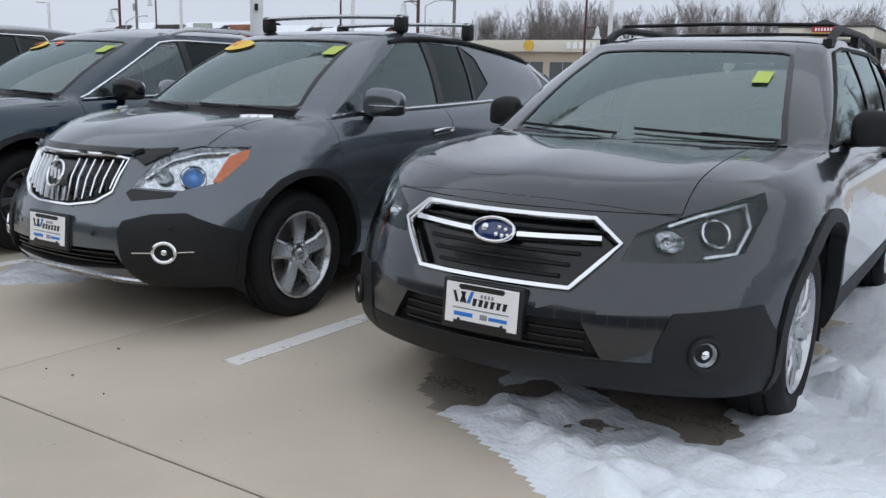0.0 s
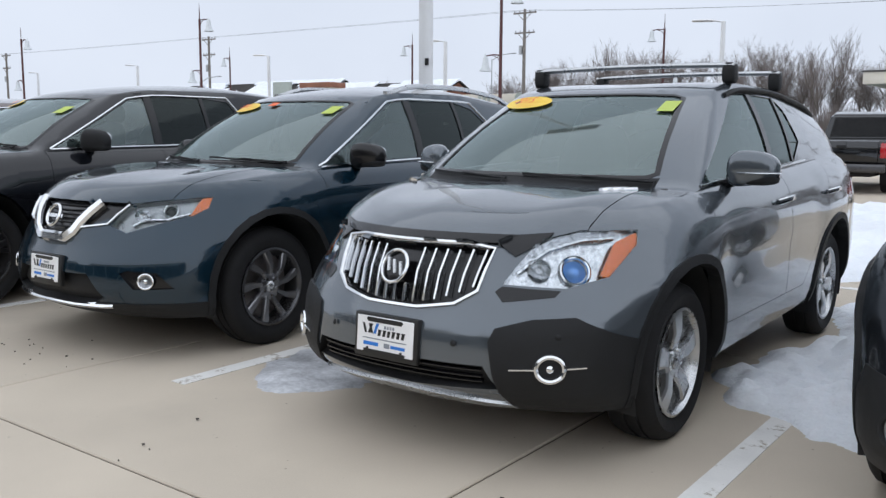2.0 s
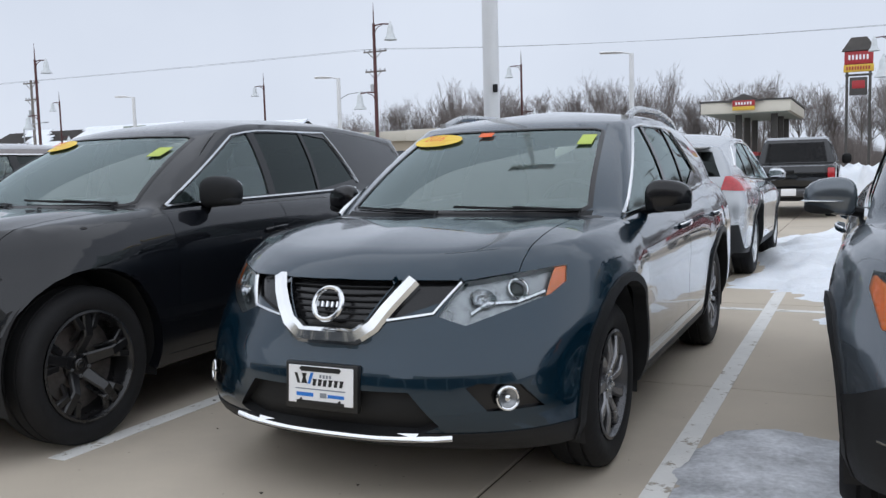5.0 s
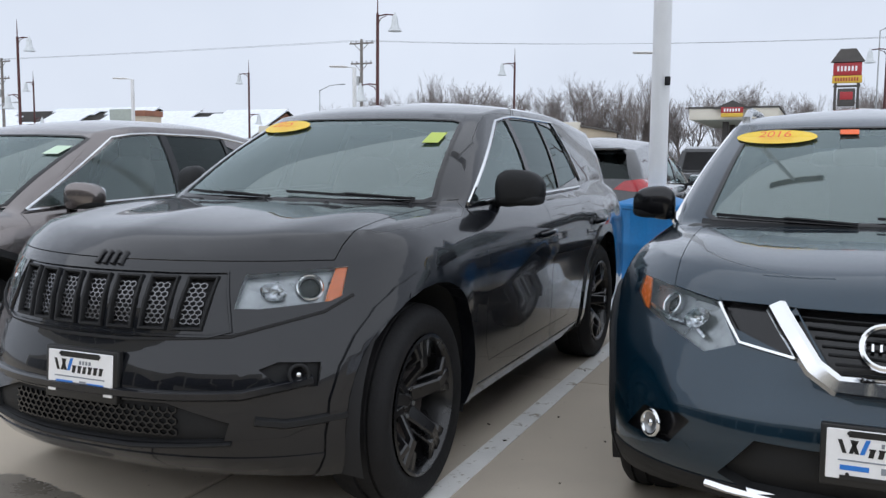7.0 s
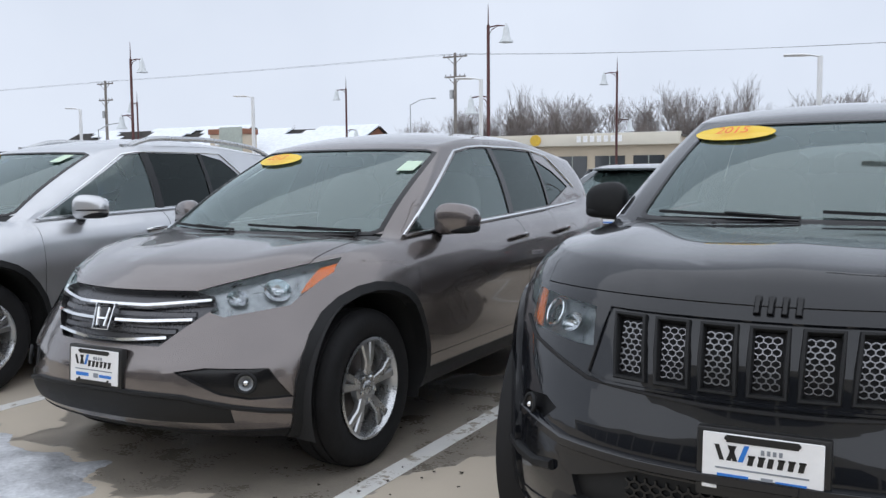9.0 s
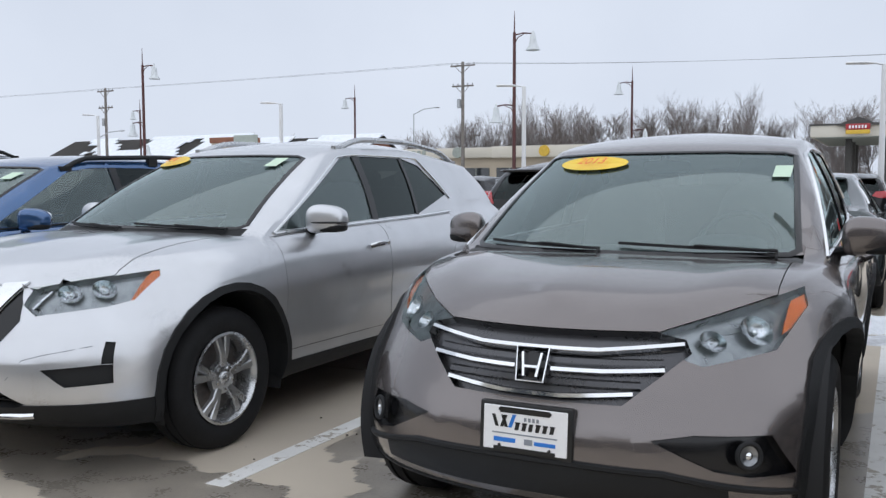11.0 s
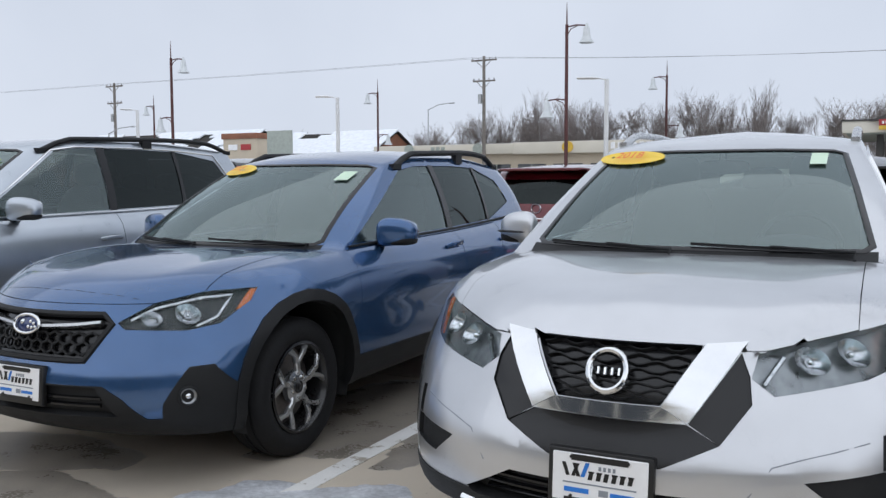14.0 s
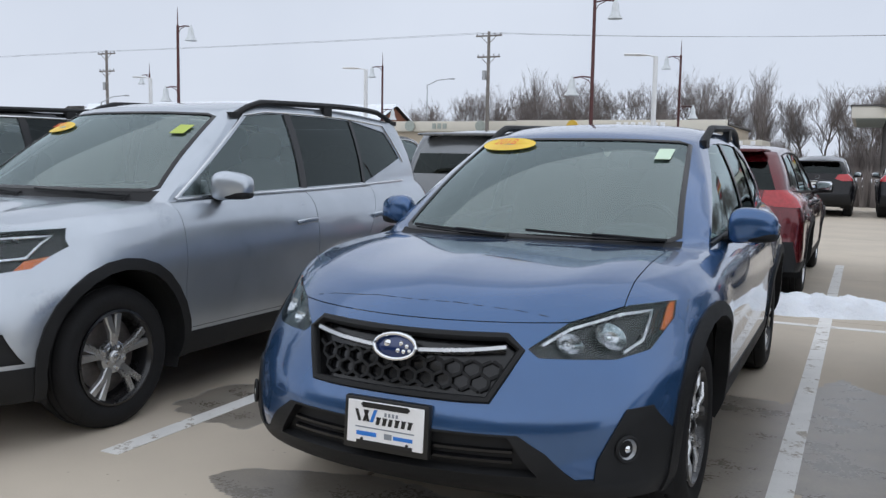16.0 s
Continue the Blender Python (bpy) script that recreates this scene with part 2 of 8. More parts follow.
def carve(bm, planes, test, keep=False):
    """Cuts the faces that pass test along the planes; takes those inside into a bmesh of their own (or drops them)."""
    if isinstance(planes, Planes):
        (i, a0, a1), (j, b0, b1) = planes.span
        a0, a1, b0, b1 = a0 - 0.3, a1 + 0.3, b0 - 0.3, b1 + 0.3
        cand = []
        for f in bm.faces:
            c = f.calc_center_median()
            if a0 < c[i] < a1 and b0 < c[j] < b1 and test(f):
                cand.append(f)
    else:
        cand = [f for f in bm.faces if test(f)]
    for co, no in planes:
        near, inside, dist = [], [], {}
        for f in cand:
            for v in f.verts:
                if v not in dist:
                    dist[v] = (v.co - co).dot(no)
            d = [dist[v] for v in f.verts]
            if max(d) <= 1e-5:
                inside.append(f)
            elif min(d) < -1e-5:
                near.append(f)
        for e in list({e for f in near for e in f.edges}):
            a, b = e.verts
            if dist[a] * dist[b] < 0 and min(abs(dist[a]), abs(dist[b])) > 1e-5:
                v = bmesh.utils.edge_split(e, a, dist[a] / (dist[a] - dist[b]))[1]
                dist[v] = 0.0
        for f in near:
            on = [v for v in f.verts if abs(dist[v]) <= 1e-5]
            halves = [f]
            if len(on) == 2 and not any(on[0] in e.verts and on[1] in e.verts for e in f.edges):
                halves.append(bmesh.utils.face_split(f, on[0], on[1])[0])
            for q in halves:
                q.normal_update()
                if (q.calc_center_median() - co).dot(no) < 0:
                    inside.append(q)
        cand = inside
    out = bmesh.new()
    made = {}
    for f in cand:
        vs = []
        for v in f.verts:
            if v not in made:
                made[v] = out.verts.new(v.co)
            vs.append(made[v])
        nf = out.faces.new(vs)
        nf.material_index = f.material_index
    if not keep:
        es, vs = {e for f in cand for e in f.edges}, {v for f in cand for v in f.verts}
        for f in cand:
            bm.faces.remove(f)
        for e in es:
            if not e.link_faces:
                bm.edges.remove(e)
        for v in vs:
            if not v.link_edges:
                bm.verts.remove(v)
    out.normal_update()
    return out


def panel(bm, off=0.0, depth=0.02, gap=0.0):
    """Gives a cut-out skin an edge: moved out by off, its rim turned in by depth, its edge drawn back by gap."""
    if not bm.faces:
        return bm
    if gap:
        bmesh.ops.remove_doubles(bm, verts=bm.verts[:], dist=0.004)
        r = bmesh.ops.inset_region(bm, faces=bm.faces[:], thickness=gap, use_boundary=True, use_even_offset=False)
        bmesh.ops.delete(bm, geom=[f for f in r["faces"] if f.is_valid], context="FACES")
    bm.normal_update()
    was = {f: f.normal.copy() for f in bm.faces}
    ns = {v: v.normal.copy() for v in bm.verts}
    if off:
        for v in bm.verts:
            v.co += ns[v] * off
    edges = [e for e in bm.edges if e.is_boundary]
    if depth and edges:
        r = bmesh.ops.extrude_edge_only(bm, edges=edges)
        moved = [g for g in r["geom"] if isinstance(g, bmesh.types.BMVert)]
        for v in moved:
            near = [e.other_vert(v) for e in v.link_edges if e.other_vert(v) in ns]
            n = ns[near[0]] if near else Vector((0, 0, 1))
            v.co -= n * depth
        bmesh.ops.recalc_face_normals(bm, faces=[f for f in bm.faces])
        bm.normal_update()
        if sum(f.normal.dot(n) * f.calc_area() for f, n in was.items()) < 0:
            bmesh.ops.reverse_faces(bm, faces=bm.faces[:])
    return bm


def islands(bm):
    """The loose pieces of a mesh, each as a bmesh of its own."""
    left, out = set(bm.faces), []
    while left:
        stack, got = [left.pop()], []
        while stack:
            f = stack.pop()
            got.append(f)
            for e in f.edges:
                for g in e.link_faces:
                    if g in left:
                        left.remove(g)
                        stack.append(g)
        n, made = bmesh.new(), {}
        for f in got:
            n.faces.new([made[v] if v in made else made.setdefault(v, n.verts.new(v.co)) for v in f.verts])
        n.normal_update()
        if len(got) > 3:
            out.append(n)
    bm.free()
    return out


def merge(*bms):
    out = bms[0]
    for b in bms[1:]:
        made = {v: out.verts.new(v.co) for v in b.verts}
        for f in b.faces:
            out.faces.new([made[v] for v in f.verts])
        b.free()
    return out


def cast(tree, axis, a, b, side=1):
    """The skin's point and normal at (a, b), seen along an axis from its outer side."""
    far = 12.0
    o = {"x": Vector((far * side, a, b)), "y": Vector((a, -far * side, b)), "z": Vector((a, b, far * side))}[axis]
    d = {"x": Vector((-side, 0, 0)), "y": Vector((0, side, 0)), "z": Vector((0, 0, -side))}[axis]
    p, n, _, _ = tree.ray_cast(o, d)
    if p is None:
        return None, None
    return p, (n if n.dot(d) < 0 else -n)


def trace(tree, axis, pts, side=1, off=0.0, step=0.06, closed=False):
    """A line laid on the skin: points and normals."""
    out, ns = [], []
    pts = list(pts) + ([pts[0]] if closed else [])
    for (a, b), (c, d) in zip(pts, pts[1:]):
        k = max(1, int(math.hypot(c - a, d - b) / step))
        for i in range(k):
            p, n = cast(tree, axis, a + (c - a) * i / k, b + (d - b) * i / k, side)
            if p is not None:
                out.append(p + n * off)
                ns.append(n)
    if not closed:
        p, n = cast(tree, axis, *pts[-1], side)
        if p is not None:
            out.append(p + n * off)
            ns.append(n)
    return out, ns


def ribbon(tree, axis, pts, w, h, side=1, closed=False, off=0.0, step=0.06):
    """A raised bar with rounded top, laid on the skin."""
    p, ns = trace(tree, axis, pts, side, off, step, closed)
    bm = bmesh.new()
    if len(p) > 1:
        sweep(bm, p, [(-w / 2, -0.01), (w / 2, -0.01), (w / 2, h * 0.5), (w * 0.28, h), (-w * 0.28, h), (-w / 2, h * 0.5)], ups=ns, closed=closed)
        bmesh.ops.recalc_face_normals(bm, faces=bm.faces[:])
    return bm


def text_bm(text, size, bold=0.0):
    """Letters of the built-in font as a mesh in the xz plane, centred, facing -y."""
    c = bpy.data.curves.new("letters", "FONT")
    c.body, c.size, c.align_x, c.align_y, c.extrude, c.offset = text, size, "CENTER", "CENTER", 0.0008, bold
    o = bpy.data.objects.new("letters", c)
    scene.collection.objects.link(o)
    bpy.context.view_layer.update()
    me = o.evaluated_get(bpy.context.evaluated_depsgraph_get()).to_mesh()
    bm = bmesh.new()
    bm.from_mesh(me)
    bpy.data.objects.remove(o)
    bpy.data.curves.remove(c)
    bmesh.ops.transform(bm, matrix=Matrix.Rotation(radians(90), 4, "X"), verts=bm.verts[:])
    return bm
# ---- ground: one sheet to the horizon, concrete slabs with open joints upon it ----
def concrete(name, pale, dark, slab=True):
    m = mat(name, pale, 0.8, vary=0.10, scale=1.1, fine=160, bump=0.0012, bumpscale=220)
    n, l = m.node_tree.nodes, m.node_tree.links
    b = n["Principled BSDF"]
    src = b.inputs["Base Color"].links[0].from_socket
    geo = n.new("ShaderNodeNewGeometry")
    w = n.new("ShaderNodeTexNoise")
    w.inputs["Scale"].default_value, w.inputs["Detail"].default_value, w.inputs["Roughness"].default_value = 0.42, 8, 0.62
    l.new(geo.outputs["Position"], w.inputs["Vector"])
    r = n.new("ShaderNodeValToRGB")
    r.color_ramp.elements[0].position, r.color_ramp.elements[1].position = 0.53, 0.66
    l.new(w.outputs["Fac"], r.inputs[0])
    mx = n.new("ShaderNodeMix")
    mx.data_type = "RGBA"
    sc = n.new("ShaderNodeMath")
    sc.operation = "MULTIPLY"
    sc.inputs[1].default_value = 0.28
    l.new(r.outputs[0], sc.inputs[0])
    l.new(sc.outputs[0], mx.inputs["Factor"])
    l.new(src, mx.inputs["A"])
    mx.inputs["B"].default_value = (*dark, 1)
    last = mx.outputs["Result"]
    # grit and specks
    v = n.new("ShaderNodeTexVoronoi")
    v.inputs["Scale"].default_value = 9
    l.new(geo.outputs["Position"], v.inputs["Vector"])
    vr = n.new("ShaderNodeValToRGB")
    vr.color_ramp.elements[0].position, vr.color_ramp.elements[1].position = 0.035, 0.06
    vr.color_ramp.elements[0].color, vr.color_ramp.elements[1].color = (0.35, 0.33, 0.3, 1), (1, 1, 1, 1)
    l.new(v.outputs["Distance"], vr.inputs[0])
    mu = n.new("ShaderNodeMix")
    mu.data_type, mu.blend_type = "RGBA", "MULTIPLY"
    mu.inputs["Factor"].default_value = 0.6
    l.new(last, mu.inputs["A"])
    l.new(vr.outputs[0], mu.inputs["B"])
    last = mu.outputs["Result"]
    if slab:
        oi = n.new("ShaderNodeObjectInfo")
        mr = n.new("ShaderNodeMapRange")
        mr.inputs["To Min"].default_value, mr.inputs["To Max"].default_value = 0.93, 1.06
        l.new(oi.outputs["Random"], mr.inputs["Value"])
        hs = n.new("ShaderNodeHueSaturation")
        l.new(mr.outputs["Result"], hs.inputs["Value"])
        l.new(last, hs.inputs["Color"])
        last = hs.outputs[0]
    l.new(last, b.inputs["Base Color"])
    return m


CONCRETE = concrete("pale_concrete", (0.52, 0.455, 0.365), (0.32, 0.287, 0.24))
FARGROUND = mat("far_ground", (0.30, 0.28, 0.25), 0.85, vary=0.3, scale=0.12, fine=4)
ASPHALT = mat("asphalt", (0.075, 0.075, 0.078), 0.85, vary=0.25, scale=0.6, fine=60, bump=0.003, bumpscale=90)


def snow_mat(name, color=(0.80, 0.83, 0.87)):
    m = mat(name, color, 0.75, vary=0.10, scale=2.2, fine=70, bump=0.02, bumpscale=16)
    m.node_tree.nodes["Principled BSDF"].inputs["Subsurface Weight"].default_value = 0.15
    m.node_tree.nodes["Principled BSDF"].inputs["Subsurface Radius"].default_value = (0.03, 0.035, 0.04)
    return m


SNOW = snow_mat("snow")
SLUSH = mat("wet_slush", (0.52, 0.53, 0.55), 0.4, vary=0.45, scale=5, fine=40, bump=0.006, bumpscale=30)
WET = mat("wet_concrete", (0.27, 0.24, 0.20), 0.3, vary=0.3, scale=4, fine=60, bump=0.0008, bumpscale=120)

g = bmesh.new()
g.faces.new([g.verts.new(v) for v in ((-420, -160, -0.016), (300, -160, -0.016), (300, 620, -0.016), (-420, 620, -0.016))])
ground = tagged(part("ground", g, FARGROUND), "worn ground reaching to the horizon", "ground", kind="structure")
XJ = [-38, -35.1, -32.2, -29.3, -26.4, -23.5, -20.5, -17.4, -14.45, -11.75, -8.75, -5.89, -3.33, -0.5, 2.4, 5.3, 8.2, 11.1]
YJ = [-24.0, -18.0, -14, -10, -6.9, -3.8, -0.9, 2.16, 5.31, 8.42, 11.6, 14.8, 18.0, 21.2, 24.4, 27.6, 30.8, 34.0]
SLABS = []
pave = tagged(new("pavement"), "pale concrete paving in large square slabs", "pavement", kind="structure")


def paint_mat(name):
    """Old white road paint with chips that bare the concrete."""
    m = mat(name, (0.74, 0.73, 0.70), 0.65, vary=0.08, scale=5, fine=120)
    n, l = m.node_tree.nodes, m.node_tree.links
    b = n["Principled BSDF"]
    src = b.inputs["Base Color"].links[0].from_socket
    geo = n.new("ShaderNodeNewGeometry")
    w = n.new("ShaderNodeTexNoise")
    w.inputs["Scale"].default_value, w.inputs["Detail"].default_value, w.inputs["Roughness"].default_value = 7, 9, 0.75
    l.new(geo.outputs["Position"], w.inputs["Vector"])
    r = n.new("ShaderNodeValToRGB")
    r.color_ramp.elements[0].position, r.color_ramp.elements[1].position = 0.56, 0.60
    l.new(w.outputs["Fac"], r.inputs[0])
    mx = n.new("ShaderNodeMix")
    mx.data_type = "RGBA"
    l.new(r.outputs[0], mx.inputs["Factor"])
    l.new(src, mx.inputs["A"])
    mx.inputs["B"].default_value = (0.36, 0.32, 0.26, 1)
    l.new(mx.outputs["Result"], b.inputs["Base Color"])
    return m


LINEPAINT = paint_mat("old_road_paint")
for x in (0.0, -2.632, -5.253, -7.87, -10.487, -13.06, -15.8, -18.565, -21.3, -24.0):
    tagged(part("parking_line", box_bm(x - 0.052, x + 0.052, 2.975, 8.05, 0.0, 0.0035), LINEPAINT, smooth=False), "worn white parking bay line", "road marking", "bay lines", "structure")
    tagged(part("parking_line", box_bm(x - 0.052, x + 0.052, 8.15, 13.2, 0.0, 0.0035), LINEPAINT, smooth=False), "worn white parking bay line", "road marking", "bay lines", "structure")
tagged(part("parking_line", box_bm(-27, 2, 8.05, 8.15, 0.0, 0.0035), LINEPAINT, smooth=False), "white line behind the bays", "road marking", "bay lines", "structure")


def patch(name, label, cx, cy, rx, ry, h, material, seed, n=46, lump=0.5, edge=0.35, tilt=None, kind="stuff", rough=1.0):
    """A snow bank, slush or puddle: a lumpy sheet with a ragged edge."""
    bm = bmesh.new()
    vs = {}
    n = int(n * 1.5) if rx < 3 else n
    ny = max(12, int(n * ry / max(rx, ry)) + 4)
    nx = max(12, int(n * rx / max(rx, ry)) + 4)
    def height(u, v, x, y):
        r = math.sqrt(u * u + v * v)
        q = Vector((x * 0.8 + seed, y * 0.8, seed * 1.7))
        rag = noise.fractal(q, 1.0, 2.0, 4) * edge * rough + noise.fractal(q * 4, 1.0, 2.0, 3) * edge * 0.35
        k = 1 - r + rag
        if k <= 0:
            return -1
        body = min(1, k * 2.6) ** 0.8
        lumps = 1 + lump * noise.fractal(q * 2.3, 1.0, 2.0, 5) + lump * 0.5 * noise.fractal(q * 8, 1.0, 2.0, 3)
        z = h * body * max(0.12, lumps)
        return z * (tilt(x, y) if tilt else 1)
    for j in range(ny + 1):
        for i in range(nx + 1):
            u, v = -1.35 + 2.7 * i / nx, -1.35 + 2.7 * j / ny
            x, y = cx + rx * u, cy + ry * v
            vs[i, j] = (x, y, height(u, v, x, y))
    made = {}
    def vert(k):
        if k not in made:
            x, y, z = vs[k]
            made[k] = bm.verts.new((x, y, max(z, -0.008)))
        return made[k]
    for j in range(ny):
        for i in range(nx):
            ks = [(i, j), (i + 1, j), (i + 1, j + 1), (i, j + 1)]
            if max(vs[k][2] for k in ks) > 0:
                bm.faces.new([vert(k) for k in ks])
    bm.normal_update()
    return tagged(part(name, bm, material, sharp=180), label, name.replace("_", " "), kind=kind)


patch("snow_bank", "ploughed snow heaped beside a parked car", 2.0, 7.2, 2.7, 5.6, 0.44, SNOW, 3.1, 90, 0.7, 0.22, lambda x, y: 0.35 + 1.3 * min(1, max(0, (x + 0.3) / 1.6)))


def ease(v):
    v = max(0.0, min(1.0, v))
    return v * v * (3 - 2 * v)


def pushed(x, y):
    """Snow pushed aside by the car: a straight outer edge, bare concrete under the bumper."""
    w = 0.10 * noise.fractal(Vector((x * 2.5, y * 2.5, 4.4)), 1, 2, 4)
    outer = ease((y - 2.68 + 0.646 * (x + 0.94) + w * 0.5) * 6)
    bare = ease((y - 3.18 - 0.5 * max(0.0, -x - 0.67) + w) * 5) * ease((-0.42 - x + w) * 6)
    rut = 0.55 + 0.45 * abs(math.sin((x * 0.55 + y * 0.84) * 14 + 6 * w))
    far = 1.0 + 0.9 * ease((x + 0.3) * 1.2)
    return outer * (1 - bare) * rut * far


patch("snow_bank", "trampled snow pushed aside before a car", 0.5, 3.0, 2.3, 1.35, 0.10, SNOW, 5.3, 150, 1.2, 0.4, pushed)
patch("snow_bank", "snow left between two parked cars", -2.3, 5.0, 0.72, 0.95, 0.10, SNOW, 13.2, 90, 1.0, 0.3)
patch("snow_bank", "snow left between two parked cars", -2.42, 6.6, 0.55, 2.45, 0.11, SNOW, 11.7, 110, 0.9, 0.35)
patch("snow_bank", "snow field behind the bays", -4.1, 12.8, 1.6, 4.6, 0.16, SNOW, 21.0, 70, 0.5, 0.3)
patch("slush", "thin grey slush beside a tyre", -4.82, 4.1, 0.42, 0.75, 0.018, SLUSH, 2.2, 60, 0.8, 0.5)
patch("snow_bank", "snow heaped round a pole foot", -7.65, 8.0, 1.05, 0.62, 0.20, SNOW, 6.6, 70, 0.8, 0.25)
patch("snow_bank", "low ridge of snow behind the bays", -11.1, 8.95, 1.2, 0.38, 0.11, SNOW, 14.4, 70, 0.8, 0.3)
patch("snow_bank", "low ridge of snow behind the bays", -13.45, 9.0, 1.15, 0.36, 0.12, SNOW, 17.9, 70, 0.8, 0.3)
patch("snow_bank", "low ridge of snow behind the bays", -16.0, 8.95, 1.25, 0.36, 0.12, SNOW, 31.5, 70, 0.8, 0.3)
patch("slush", "thin slush on a bay line", -10.3, 8.3, 0.7, 0.25, 0.014, SLUSH, 41.5, 50, 0.8, 0.5)
patch("slush", "frozen slush before a parked car", -12.2, 2.55, 0.75, 0.5, 0.012, SLUSH, 9.1, 60, 0.8, 0.55)
patch("slush", "frozen slush before a parked car", -15.5, 2.7, 0.65, 0.5, 0.014, SLUSH, 19.2, 60, 0.8, 0.55)
for k, (x, y, rx, ry) in enumerate(((-11.7, 3.4, 0.95, 0.9), (-10.7, 4.3, 0.55, 1.1), (-17.35, 3.0, 0.5, 0.22), (-16.2, 4.4, 0.45, 1.5), (-14.6, 3.2, 0.7, 0.6), (-9.3, 2.6, 0.5, 0.2), (-0.9, 3.6, 0.9, 0.6), (-18.6, 4.0, 0.4, 0.5), (-13.4, 2.75, 0.75, 0.32), (-16.7, 2.55, 0.7, 0.22), (-12.75, 4.6, 0.28, 1.3), (-15.55, 4.8, 0.26, 1.4))):
    patch("damp_patch", "dark damp patch on the concrete", x, y, rx, ry, 0.002, WET, 50 + k * 3.3, 56, 0.1, 0.55)
# melt-water leaves and grit
for k, (x, y, rx, ry, c) in enumerate(((-9.3, 2.35, 0.55, 0.16, 60), (-6.4, 2.9, 0.4, 0.3, 16), (-3.8, 2.4, 1.3, 0.5, 14), (-11.0, 3.2, 0.8, 0.8, 40), (-7.6, 5.0, 0.4, 1.5, 14), (-13.0, 4.0, 0.6, 1.5, 16))):
    bm = bmesh.new()
    rnd = random.Random(k)
    for i in range(c):
        a, px, py, s = rnd.uniform(0, 6.28), x + rx * rnd.gauss(0, 0.55), y + ry * rnd.gauss(0, 0.55), rnd.uniform(0.005, 0.014)
        ring = [bm.verts.new((px + s * math.cos(a + t) * (1 if j % 2 else 0.5), py + s * 0.6 * math.sin(a + t), 0.004 + 0.006 * (j % 2))) for j, t in enumerate(np.linspace(0, 6.28, 7)[:-1])]
        top = bm.verts.new((px, py, 0.012))
        for j in range(6):
            bm.faces.new((ring[j], ring[(j + 1) % 6], top))
    tagged(part("leaf_litter", bm, mat("leaf_litter", (0.06, 0.05, 0.04), 0.8, vary=0.4), smooth=False), "dead leaves and grit on the concrete", "debris", kind="stuff")
# ---- the car builder: x to the car's left, y from nose to tail, z up ----
NA, NB, NN, ROWS, NG = 18, 34, 12, 20, 10

SIDE = [(0, 0.935), (0.1, 0.968), (0.3, 0.985), (0.5, 0.990), (0.62, 1.0), (0.78, 0.988), (0.90, 0.958), (0.96, 0.920), (1, 0.872)]
NOSE = [(0, 0.14), (0.08, 0.05), (0.25, 0.0), (0.42, 0.005), (0.6, 0.04), (0.8, 0.07), (0.92, 0.12), (1, 0.20)]
TAIL = [(0, 0.12), (0.1, 0.03), (0.28, 0.0), (0.45, 0.04), (0.7, 0.08), (1, 0.12)]


